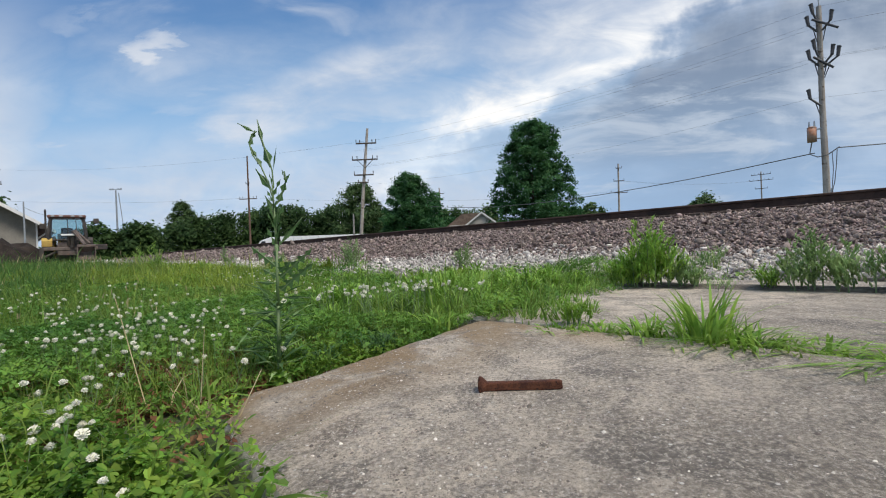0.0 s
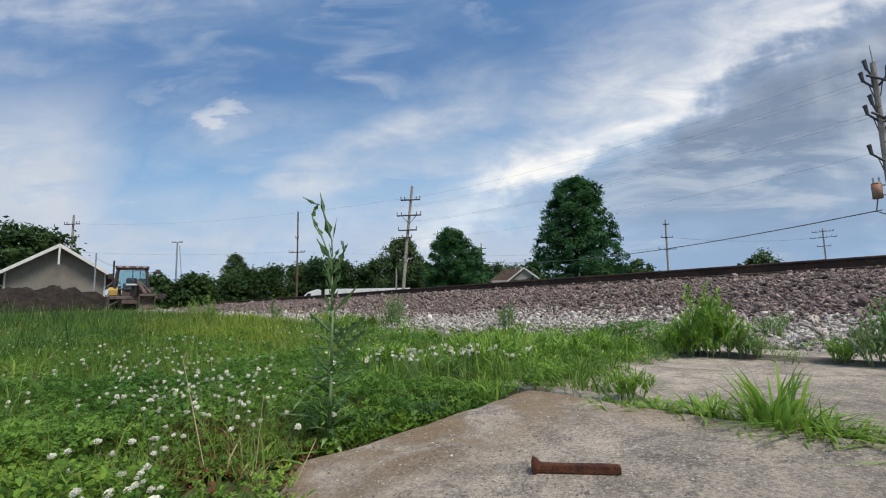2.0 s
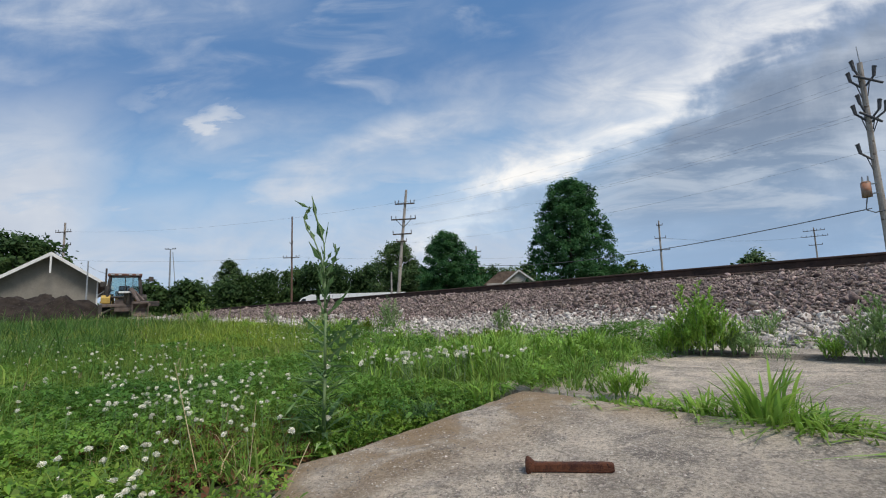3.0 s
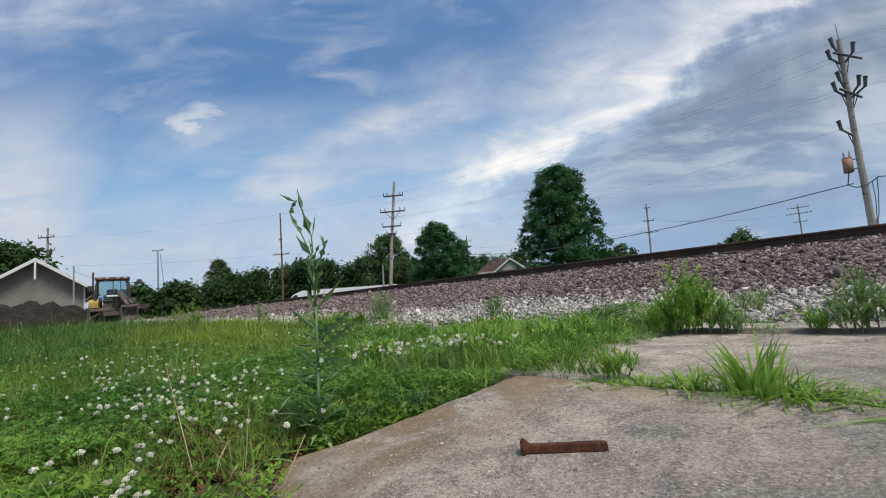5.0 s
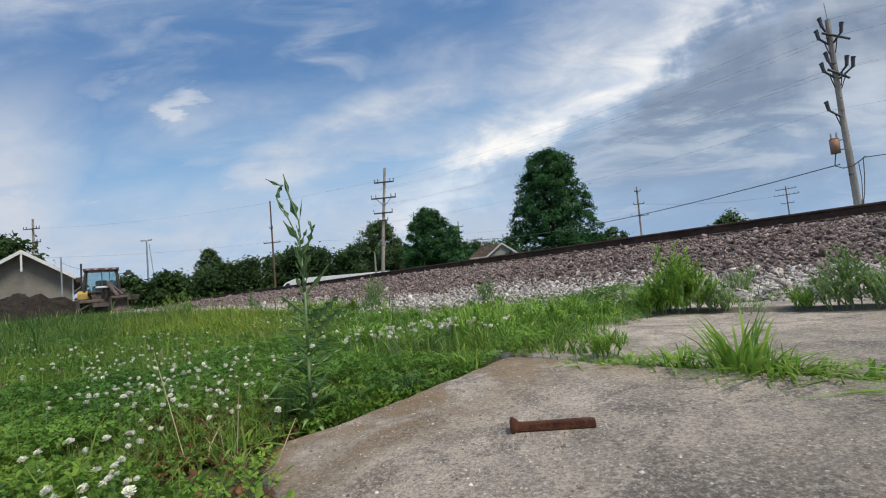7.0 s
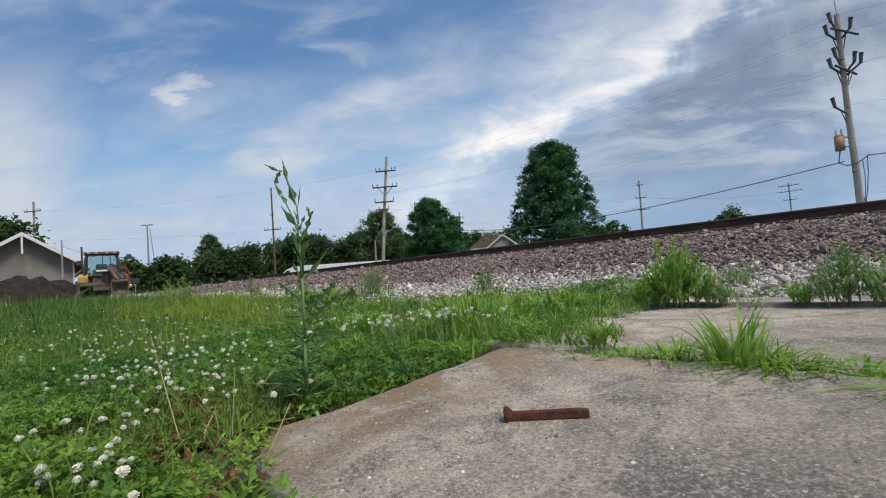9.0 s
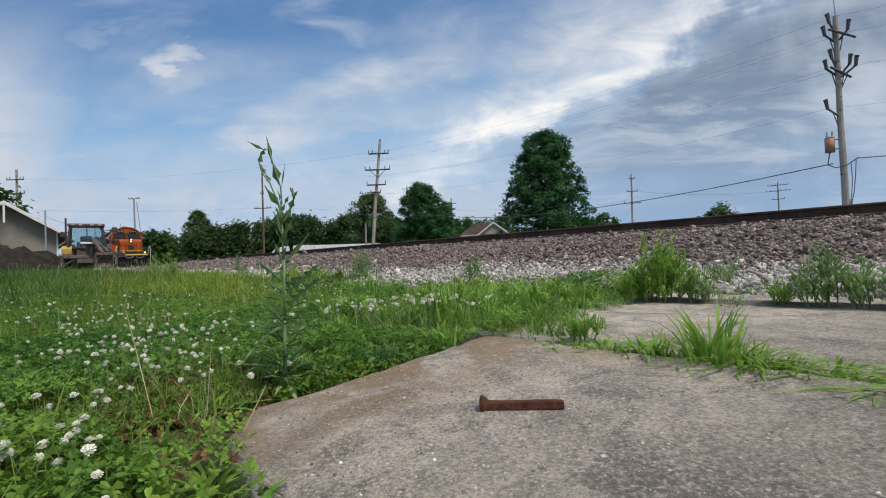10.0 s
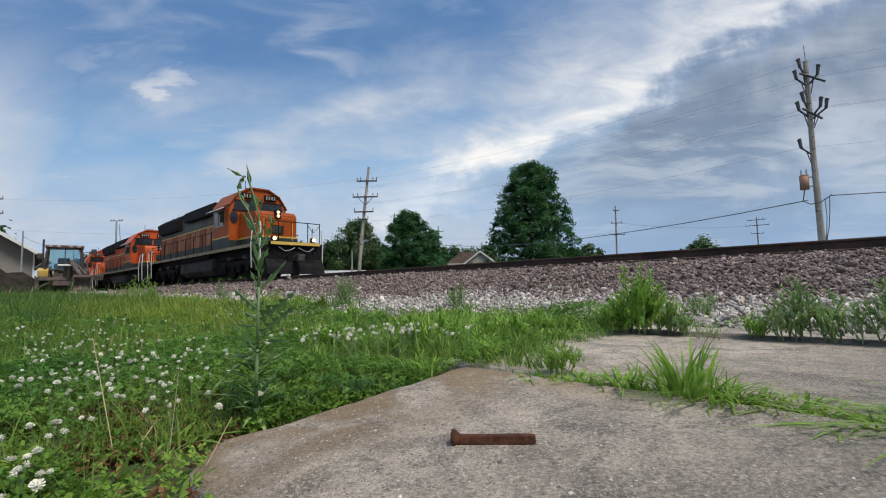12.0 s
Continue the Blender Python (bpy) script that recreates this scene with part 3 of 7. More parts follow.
# ---- trees and hedges ----
def spray(centres, radii, count, size, rng, axis, flat=0.8):
    """Leaves in loose round clumps, most of them facing up and away from the trunk. Returns vertices and faces."""
    C, R = np.asarray(centres, float), np.asarray(radii, float)
    idx = rng.choice(len(C), count, p=R ** 2 / (R ** 2).sum())
    p = C[idx] + rng.normal(scale=0.5, size=(count, 3)) * R[idx][:, None] * np.array([1, 1, flat])
    out = p - np.asarray(axis, float)
    out[:, 2] *= 0.3
    out /= np.linalg.norm(out, axis=1)[:, None] + 1e-6
    n = out * 0.55 + np.array([0, 0, 0.6]) + rng.normal(scale=0.55, size=(count, 3))
    n /= np.linalg.norm(n, axis=1)[:, None]
    a = np.cross(n, rng.normal(size=(count, 3)))
    a /= np.linalg.norm(a, axis=1)[:, None] + 1e-6
    b = np.cross(n, a)
    k = size * (0.6 + 0.8 * rng.random(count))[:, None]
    V = np.stack([p - a * k, p + b * k * 0.6, p + a * k, p - b * k * 0.6], 1).reshape(-1, 3)
    return V, np.arange(count * 4).reshape(-1, 4)


def tree(name, x, y, z, height, width, shape, mat, count, leaf, seed, label, clump=0.55, bare=0.08, trunk_r=0.28, drift=0.0):
    """A tapered trunk with limbs and a crown of small leaves. shape: crown half-width by height, from 0 to 1; drift: how far the top stands off the foot."""
    rng = np.random.default_rng(seed)
    z = float(ground_z(*sd(x, y))) - 0.1
    height -= z
    root = empty(name, pose(x, y, z))
    tagged(root, label, "tree")
    bm = bmesh.new()
    last = Vector((0, 0, -0.2))
    for i in range(1, 7):
        f = i / 6
        p = Vector((drift * f + rng.normal(scale=0.02) * height * 0.3, rng.normal(scale=0.02) * height * 0.3, height * 0.85 * f))
        rod(bm, last, p, trunk_r * (1.05 - (f - 1 / 6) * 0.95), trunk_r * (1.05 - f * 0.95), 8)
        last = p
    centres, radii = [], []
    n = int(min(1300, 90 + count / 60))
    for i in range(n):
        f = bare + (0.985 - bare) * rng.random() ** 1.05
        half = float(ramp(f, shape)) * width / 2
        ang = rng.uniform(0, math.tau)
        lobe = 1 + 0.10 * math.sin(3 * ang + seed) + 0.12 * math.sin(5 * ang + 23 * f + seed) + 0.10 * math.sin(8 * ang - 37 * f)
        out = half * lobe * (0.10 + 0.92 * rng.random() ** 0.5)
        c = Vector((math.cos(ang) * out + drift * f, math.sin(ang) * out, height * f))
        centres.append(c)
        radii.append(clump * rng.uniform(0.35, 1.45))
        if i % 24 == 0:
            rod(bm, (drift * f * 0.8, 0, max(0.1, height * (f - 0.10))), c, trunk_r * 0.3 * (1.1 - f), 0.02, 5)
    part("trunk", bm, BARK, root)
    V, F = spray([tuple(c) for c in centres], radii, count, leaf, rng, (drift * 0.5, 0, height * 0.35))
    crown = raw("crown", V, F, mat)
    crown.parent = root
    tagged(crown, kind="stuff")
    return root


ROUND = [(0, 0.55), (0.15, 0.9), (0.4, 1.0), (0.65, 0.9), (0.85, 0.6), (1, 0.2)]
DOME = [(0, 0.7), (0.2, 0.95), (0.45, 1.0), (0.65, 0.88), (0.82, 0.66), (0.93, 0.42), (1, 0.12)]
TALL = [(0, 0.8), (0.12, 0.98), (0.3, 1.0), (0.52, 0.92), (0.64, 0.76), (0.78, 0.64), (0.9, 0.53), (0.96, 0.38), (1, 0.10)]
tree("tree", 11.1, 60.8, 0, 16.6, 11.2, TALL, LEAF_A, 82000, 0.135, 1, "tall dense dark green maple with a tapering crown behind the track", 0.46, drift=1.0)
tree("tree", -5.4, 69.8, 0, 11.9, 8.0, DOME, LEAF_A, 42000, 0.15, 2, "rounded dark green tree beside a utility pole", 0.48)
tree("tree", -14.6, 79.0, 0, 11.9, 8.6, ROUND, LEAF_C, 20000, 0.18, 3, "loose pale green tree at the end of the hedgerow", 0.7)
tree("tree", -2.4, 92.0, 0, 11.0, 8.0, ROUND, LEAF_A, 5500, 0.32, 7, "dark tree farther back behind the rounded one", 0.8)
tree("tree", 8.6, 88.0, 0, 8.0, 6.0, ROUND, LEAF_C, 3600, 0.3, 9, "low light green tree beside the house", 0.8)
tree("tree", -47.2, 82.4, 0, 10.6, 5.8, ROUND, LEAF_C, 14000, 0.17, 4, "slender open-crowned tree standing above the hedgerow", 0.55)
tree("tree", -52.5, 77.5, 0, 6.9, 6.5, ROUND, LEAF_B, 5500, 0.30, 5, "low dark roadside tree by the hedgerow", 0.8)
tree("tree", -57.0, 74.5, 0, 6.4, 6.0, ROUND, LEAF_B, 4500, 0.30, 12, "small dark bushy tree by the road", 0.8)
tree("tree", -53.5, 48.0, 0, 10.6, 12.0, ROUND, LEAF_B, 8500, 0.30, 6, "broad dark tree behind the tan depot", 0.9)
tree("tree", -58.5, 55.0, 0, 10.2, 8.0, ROUND, LEAF_B, 5500, 0.30, 8, "dark tree behind the tan depot roof", 0.9)
tree("tree", 48.8, 87.0, 0, 8.0, 7.5, ROUND, LEAF_C, 3600, 0.32, 10, "low pale treetop showing above the rail", 0.8)
tree("tree", 21.0, 82.0, 0, 6.3, 6.5, ROUND, LEAF_B, 3600, 0.32, 11, "low dark treetop beside the maple", 0.8)
tree("tree", 26.5, 84.0, 0, 7.2, 6.5, ROUND, LEAF_C, 3200, 0.32, 13, "low dark treetop behind the track", 0.8)


def hedge(name, ends, top, depth, count, mat, seed, label):
    """A long unbroken belt of trees and scrub: rounded crowns of uneven height, closed down to the ground."""
    rng = np.random.default_rng(seed)
    (x0, y0), (x1, y1) = ends
    l = math.hypot(x1 - x0, y1 - y0)
    nx, ny = -(y1 - y0) / l, (x1 - x0) / l
    C, R = [], []
    crowns = int(l / 2.1)
    for i in range(crowns):
        f = (i + rng.uniform(0.1, 0.9)) / crowns
        h, w, off = float(ramp(f, top)) * rng.uniform(0.88, 1.02), rng.uniform(1.7, 2.9), rng.normal(scale=depth / 4)
        for j in range(70):
            q = rng.random() ** 0.8
            a, r = rng.uniform(0, math.tau), w * math.sqrt(max(0.05, 1 - max(0, (q - 0.45) / 0.56) ** 2)) * rng.random() ** 0.5
            g = f + math.cos(a) * r / l
            C.append((x0 + (x1 - x0) * g + nx * (off + math.sin(a) * r), y0 + (y1 - y0) * g + ny * (off + math.sin(a) * r), -1.2 + (h + 0.9) * q))
            R.append(rng.uniform(0.7, 1.5))
    mid = ((x0 + x1) / 2, (y0 + y1) / 2 + 6, 0)
    V, F = spray(C, R, count, 0.25, rng, mid, 0.85)
    ob = raw(name, V, F, mat)
    return tagged(ob, label, "hedgerow", kind="stuff")


hedge("hedgerow", ((-46, 80), (-13, 88)), [(0, 7.3), (0.15, 8.1), (0.34, 8.6), (0.48, 10.2), (0.60, 9.4), (0.68, 8.2), (0.8, 9.2), (1, 9.2)], 5, 60000, LEAF_B, 21, "long dark green belt of trees and scrub along the road")
hedge("hedgerow", ((-74, 86), (-45, 80)), [(0, 4.2), (0.4, 4.8), (0.75, 6.2), (1, 7.2)], 4, 26000, LEAF_B, 22, "lower scrub at the end of the tree belt")
hedge("hedgerow", ((-14, 96), (8, 100)), [(0, 8.6), (0.5, 9.0), (1, 9.0)], 4, 20000, LEAF_B, 23, "dark tree belt behind the house")
hedge("hedgerow", ((16, 98), (34, 96)), [(0, 6.0), (0.5, 7.0), (1, 6.2)], 4, 12000, LEAF_C, 24, "low tree belt behind the track")


# ---- poles and wires ----
def insulator(parent, p, up=0.22, r=0.055, mat=None):
    bm = bmesh.new()
    p = Vector(p)
    rod(bm, p, p + Vector((0, 0, up)), 0.03, 0.03, 6)
    for k in (0.35, 0.6, 0.85):
        rod(bm, p + Vector((0, 0, up * k)), p + Vector((0, 0, up * k + 0.05)), r, r * 0.7, 8)
    part("insulator", bm, mat or DARK_METAL, parent)


def pole(x, y, z, height, lean, r, mat, label, arms, turn=0.0, group=""):
    """A wooden pole with crossarms. arms: (height, half length, insulators a side, braces). lean: (x, y) offset of its top."""
    foot = float(ground_z(*sd(x, y)))
    root = empty("utility_pole", pose(x, y, z, 0, 0, turn))
    tagged(root, label, "utility pole", group)
    lx, ly = lean
    bm = bmesh.new()
    rod(bm, (0, 0, foot - z - 0.3), (lx * 0.5, ly * 0.5, height * 0.5), r, r * 0.82, 10)
    rod(bm, (lx * 0.5, ly * 0.5, height * 0.5), (lx, ly, height), r * 0.82, r * 0.62, 10)
    part("shaft", bm, mat, root)
    for h, half, k, brace in arms:
        cx, cy = lx * h / height, ly * h / height
        bm = bmesh.new()
        box(bm, cx - half, cx + half, cy - r - 0.10, cy - r * 0.75, h - 0.06, h + 0.06, 0.01)
        if brace:
            for sg in (-1, 1):
                rod(bm, (cx + sg * half * 0.6, cy - r - 0.02, h - 0.05), (cx, cy - r * 0.8, h - half * 0.65), 0.03, n=5)
        arm = part("crossarm", bm, ARM_WOOD, root, "dark weathered crossarm")
        for sg in (-1, 1):
            for i in range(k):
                insulator(arm, (cx + sg * half * (0.97 - 0.36 * i), cy - r - 0.05, h + 0.06), 0.3 if half > 0.8 else 0.2)
    return root


# A: three-tier pole behind the track, leaning
pole(-8.6, 45.2, 0, 12.45, (1.3, 0.2), 0.19, POLE_WOOD, "leaning grey wooden utility pole with three crossarms", [(10.95, 1.0, 2, False), (9.35, 1.25, 2, True), (7.85, 0.95, 1, False), (7.1, 0.5, 1, False)])
pole(-9.3, 46.5, 0, 4.2, (0.05, 0), 0.12, POLE_WOOD, "short grey wooden stub pole beside a taller one", [])
pole(-29.8, 69.9, 0, 15.7, (0.05, 0), 0.17, BROWN_WOOD, "thin brown utility pole rising from the tree belt", [(9.1, 1.3, 2, False), (11.4, 0.25, 1, False)])
pole(-59.6, 60.5, 0, 14.6, (0.0, 0), 0.2, POLE_WOOD, "distant utility pole with three crossarms behind the depot", [(13.2, 1.2, 2, False), (11.3, 1.3, 2, True), (9.1, 1.3, 1, False)])
pole(29.9, 79.5, 0, 13.6, (0.25, 0), 0.2, POLE_WOOD, "distant grey utility pole seen over the rail", [(12.8, 0.5, 1, False), (10.6, 0.9, 1, False), (8.6, 1.4, 1, False)])
pole(73.4, 107.2, 0, 14.9, (0.1, 0), 0.2, POLE_WOOD, "far utility pole with wide twin crossarms", [(14.2, 1.9, 3, False), (12.9, 2.3, 3, False), (11.0, 1.2, 1, False)], -38)
pole(-0.8, 98.0, 0, 13.2, (-0.2, 0), 0.2, POLE_WOOD, "far utility pole between two trees", [(12.0, 1.0, 1, False), (10.8, 0.9, 1, False)])
pole(-32.5, 35.3, 0.35, 4.95, (0.0, 0), 0.075, GALV, "plain grey metal post in front of the depot", [])
pole(-31.2, 36.1, 0.35, 3.9, (0.0, 0), 0.09, GALV, "shorter grey metal post in front of the depot", [])
pole(-26.5, 84.0, 0, 5.2, (0, 0), 0.13, GALV, "pale post standing in the tree belt", [])


def transformer_pole():
    """The weathered pole beside the track with raised steel arms, a rusty transformer and service cables."""
    root = empty("utility_pole", pose(20.35, 24.65, 0, 0, 0, -39))
    tagged(root, "weathered wooden utility pole with dark upswept arms and a rusty transformer", "utility pole")
    bm = bmesh.new()
    pts = [Vector((0, 0, -1.4)), Vector((0.02, 0, 3.2)), Vector((-0.02, 0, 7)), Vector((0.0, 0, 12.3))]
    for i, (p, q) in enumerate(zip(pts, pts[1:])):
        rod(bm, p, q, 0.185 - 0.022 * i, 0.163 - 0.022 * i, 12)
    part("shaft", bm, POLE_WOOD, root)
    bm = bmesh.new()
    rod(bm, (0.02, 0, 12.2), (-0.03, 0, 13.25), 0.035, 0.02, 6)
    part("top_spike", bm, GALV, root)

    def arm(h, half, tips):
        for sg in tips:
            bm = bmesh.new()
            rod(bm, (sg * 0.1, -0.18, h - 0.42), (sg * half, -0.22, h), 0.055, 0.05, 7)
            rod(bm, (sg * 0.12, -0.14, h - 0.95), (sg * half * 0.55, -0.18, h - 0.30), 0.025, n=5)
            a = part("arm", bm, DARK_METAL, root, "dark steel arm")
            bm = bmesh.new()
            rod(bm, (sg * half, -0.22, h - 0.02), (sg * (half + 0.06), -0.22, h + 0.42), 0.075, 0.085, 8)
            rod(bm, (sg * half, -0.22, h + 0.3), (sg * (half + 0.08), -0.22, h + 0.5), 0.05, 0.11, 8)
            part("insulator", bm, DARK_METAL, a)

    arm(11.35, 0.45, (-1, 1))
    arm(11.95, 0.25, (-1,))
    arm(9.55, 0.45, (-1, 1))
    arm(10.05, 0.22, (-1,))
    arm(9.4, 0.68, (1,))
    arm(7.45, 0.5, (-1,))
    for h, dx in ((11.2, 0.75), (9.2, 0.5)):
        bm = bmesh.new()
        rod(bm, (-0.3, -0.25, h + 0.42), (dx, -0.25, h - 0.35), 0.06, 0.06, 7)
        part("arm", bm, DARK_METAL, root, "dark steel arm")
    bm = bmesh.new()
    rod(bm, (-0.5, -0.1, 5.15), (-0.5, -0.1, 5.9), 0.21, 0.21, 16)
    rod(bm, (-0.5, -0.1, 5.9), (-0.5, -0.1, 5.97), 0.22, 0.15, 16)
    can = part("transformer", bm, RUST_CAN, root, "rust-streaked grey transformer can", True)
    for dx in (-0.1, 0.12):
        bm = bmesh.new()
        rod(bm, (-0.5 + dx, -0.1, 5.95), (-0.5 + dx, -0.1, 6.25), 0.05, 0.03, 8)
        part("bushing", bm, GALV, can)
    for h in (5.3, 5.8):
        bm = bmesh.new()
        box(bm, -0.45, 0.0, -0.14, -0.06, h - 0.03, h + 0.03)
        part("bracket", bm, GALV, root)
    bm = bmesh.new()
    tube(bm, [(0.5, -0.2, 4.6), (0.45, -0.22, 3.8), (0.35, -0.22, 2.9), (0.2, -0.2, 2.2)], 0.02)
    tube(bm, [(0.3, -0.2, 4.5), (0.32, -0.22, 3.6), (0.24, -0.2, 2.6)], 0.018)
    tube(bm, [(-0.5, -0.2, 5.2), (-0.62, -0.2, 4.5), (-0.3, -0.25, 4.3), (0.1, -0.25, 4.35), (0.6, -0.2, 4.7)], 0.03)
    part("service_cable", bm, WIRE, root)
    bm = bmesh.new()
    rod(bm, (0.2, -0.05, 0.5), (0.24, -0.05, 2.6), 0.05, n=8)
    part("conduit", bm, GALV, root)


transformer_pole()


def wire(p, q, sag, r, label="thin sagging overhead power cable"):
    bm = bmesh.new()
    p, q = Vector(p), Vector(q)
    pts = []
    for i in range(15):
        f = i / 14
        c = p.lerp(q, f)
        c.z -= sag * 4 * f * (1 - f)
        pts.append(c)
    tube(bm, pts, r, 5)
    tagged(link("overhead_cable", bm, WIRE), label, "cable", "overhead cables")


tp = Vector((20.35, 24.65, 0))
wire(tp + Vector((-0.6, -0.1, 4.5)), (-3.5, 70, 7.0), 1.3, 0.028, "heavy sagging service cable to the transformer pole")
wire(tp + Vector((0.4, -0.3, 4.7)), (55, 18, 9.5), 1.2, 0.028, "heavy sagging service cable to the transformer pole")
for h, o in ((12.3, 0.0), (11.4, -0.6), (11.3, 0.6), (9.6, -0.6), (9.55, 0.9), (7.5, -0.6)):
    wire(tp + Vector((o * 0.8, -o * 0.6, h)), (-8.3 + o * 0.6, 45.0, h * 0.86 + 0.4), 0.8, 0.0045)
    wire(tp + Vector((o * 0.8, -o * 0.6, h)), (56 + o, 2.0, h + 0.3), 0.8, 0.0045)
wire((-7.6, 45.2, 11.2), (-59.6, 60.5, 13.3), 1.0, 0.006)
wire((-29.8, 69.9, 9.3), (-59.6, 60.5, 9.2), 0.5, 0.009)
wire((-29.8, 69.9, 9.3), (29.9, 79.5, 8.8), 1.0, 0.009)
wire((-59.6, 60.5, 9.2), (-110, 45, 9.2), 0.5, 0.014)
wire((29.9, 79.5, 10.7), (73.4, 107.2, 13.0), 0.8, 0.018)
wire((-32.5, 35.3, 4.9), (-31.2, 36.1, 4.2), 0.1, 0.012, "thin slack wire between two metal posts")


def tower():
    """A slender lamp mast with a cross head and a stay."""
    root = empty("light_mast", pose(-64.0, 89.4, 0))
    tagged(root, "tall thin grey light mast with a flat cross head", "light mast")
    bm = bmesh.new()
    rod(bm, (0, 0, -1.2), (-0.05, 0, 14.6), 0.22, 0.13, 8)
    part("shaft", bm, GALV, root)
    bm = bmesh.new()
    rod(bm, (0.2, 0.4, 13.9), (1.7, 0.6, -1.2), 0.07, 0.07, 6)
    part("stay", bm, GALV, root)
    bm = bmesh.new()
    box(bm, -1.2, 1.1, -0.1, 0.1, 14.5, 14.6, 0.03)
    head = part("cross_head", bm, GALV, root)
    for x in (-1.1, -0.5, 0.5, 1.0):
        bm = bmesh.new()
        box(bm, x - 0.1, x + 0.1, -0.15, 0.1, 14.6, 14.78, 0.03)
        part("floodlight", bm, GALV, head)


tower()


# ---- buildings ----
def depot():
    """Tan gabled depot building with white bargeboards, its ridge along the track."""
    root = empty("depot_building", Matrix.Translation(at(52.2, 0.2, 0.4)) @ Matrix.Rotation(math.atan2(U.y, U.x), 4, "Z"))
    tagged(root, "tan gabled depot with white bargeboards and deep eaves", "building")
    # local: x away along the ridge, y towards -N
    w, eave, apex, over, long = 3.35, 3.5, 5.75, 1.15, 16.0
    k = (apex - eave) / w
    bm = bmesh.new()
    prism(bm, [(-w, -0.6), (w, -0.6), (w, eave), (0, apex), (-w, eave)], "x", 0, long)
    part("wall", bm, STUCCO, root)
    for sg in (-1, 1):
        bm = bmesh.new()
        e = w + over
        prism(bm, [(0, apex + 0.02), (sg * e, apex - k * e + 0.02), (sg * e, apex - k * e + 0.16), (0, apex + 0.18)], "x", -0.9, long + 0.9)
        part("roof", bm, SHINGLE, root, "brown shingled roof slope")
        bm = bmesh.new()
        prism(bm, [(0, apex - 0.10), (sg * e, apex - k * e - 0.10), (sg * e, apex - k * e + 0.19), (0, apex + 0.21)], "x", -1.0, -0.9)
        part("bargeboard", bm, WHITE_TRIM, root, "white bargeboard")
        bm = bmesh.new()
        box(bm, -0.9, long + 0.9, sg * e - 0.04, sg * e + 0.04, apex - k * e - 0.1, apex - k * e + 0.12)
        part("gutter", bm, WHITE_TRIM, root)
    bm = bmesh.new()
    box(bm, -0.98, -0.85, -0.07, 0.07, 4.15, apex - 0.05, 0.01)
    part("king_post", bm, WHITE_TRIM, root, "white hanging gable post")
    bm = bmesh.new()
    box(bm, -0.05, 0.02, -0.25, 0.3, 2.2, 2.36, 0.02)
    part("vent", bm, GREASE, root, "small dark wall vent")
    for sg in (-1, 1):
        bm = bmesh.new()
        box(bm, -0.05, 0.05, sg * w - 0.06, sg * w + 0.06, 0, eave, 0.01)
        part("corner_board", bm, WHITE_TRIM, root)
        bm = bmesh.new()
        rod(bm, (0.3, sg * w, 2.2), (0.3, sg * (w + over * 0.9), eave - 0.45), 0.07, n=6)
        part("eave_bracket", bm, WHITE_TRIM, root)


depot()


def house():
    """A low house with a brown hip roof and a white-trimmed gable."""
    root = empty("house", pose(6.3, 79.4, 0.35, 0, 0, -4))
    tagged(root, "pale house with brown shingled roof and white-trimmed gable", "house")
    bm = bmesh.new()
    box(bm, -5.6, 2.2, 0, 8, -1.6, 3.9)
    prism(bm, [(-2.4, 3.9), (2.4, 3.9), (0, 5.75)], "y", -0.3, 4)
    part("wall", bm, SIDING, root)
    bm = bmesh.new()
    prism(bm, [(-6.2, 3.7), (2.6, 3.7), (0.6, 5.85), (-3.4, 5.85)], "y", 0.4, 8.4)
    part("roof", bm, SHINGLE, root)
    for sg in (-1, 1):
        bm = bmesh.new()
        prism(bm, [(0, 5.75), (sg * 2.9, 3.55), (sg * 2.9, 3.75), (0, 5.98)], "y", -0.6, 4)
        slope = part("gable_roof", bm, SHINGLE, root)
        bm = bmesh.new()
        prism(bm, [(0, 5.68), (sg * 2.95, 3.45), (sg * 2.95, 3.76), (0, 6.0)], "y", -0.72, -0.6)
        part("bargeboard", bm, WHITE_TRIM, slope)


house()


def truck():
    """A white articulated lorry standing on the road behind the track; its cab looks along -x."""
    root = empty("semi_truck", pose(-28.9, 66.6, -1.0, 0, 0, 17.6))
    tagged(root, "white semi truck with long box trailer on the far road", "truck")
    bm = bmesh.new()
    box(bm, 4.6, 17.4, -1.28, 1.28, 1.15, 4.05, 0.04)
    trailer = part("trailer", bm, WHITE_PAINT, root)
    bm = bmesh.new()
    for i in range(10):
        box(bm, 5.2 + i * 1.2, 5.24 + i * 1.2, -1.30, -1.27, 1.25, 3.95)
    part("seam", bm, GALV, trailer)
    bm = bmesh.new()
    prism(bm, [(0, 0.6), (4.0, 0.6), (4.0, 4.0), (3.3, 4.05), (2.0, 3.55), (1.3, 2.7), (0.1, 2.05)], "y", -1.2, 1.2)
    bmesh.ops.bevel(bm, geom=list(bm.edges), offset=0.08, segments=2, affect="EDGES")
    cab = part("cab", bm, WHITE_PAINT, root)
    bm = bmesh.new()
    prism(bm, [(1.55, 2.75), (2.6, 2.75), (2.6, 3.45), (2.15, 3.45)], "y", -1.23, 1.23)
    part("window", bm, GLASS, cab)
    bm = bmesh.new()
    box(bm, 3.4, 16.9, -0.5, 0.5, 0.8, 1.15)
    part("chassis", bm, GREASE, root)
    for x in (1.0, 3.9, 5.1, 14.6, 15.9):
        bm = bmesh.new()
        for sg in (-1, 1):
            rod(bm, (x, sg * 0.85, 0.5), (x, sg * 1.2, 0.5), 0.5, n=16)
        part("wheel", bm, RUBBER, root)


truck()


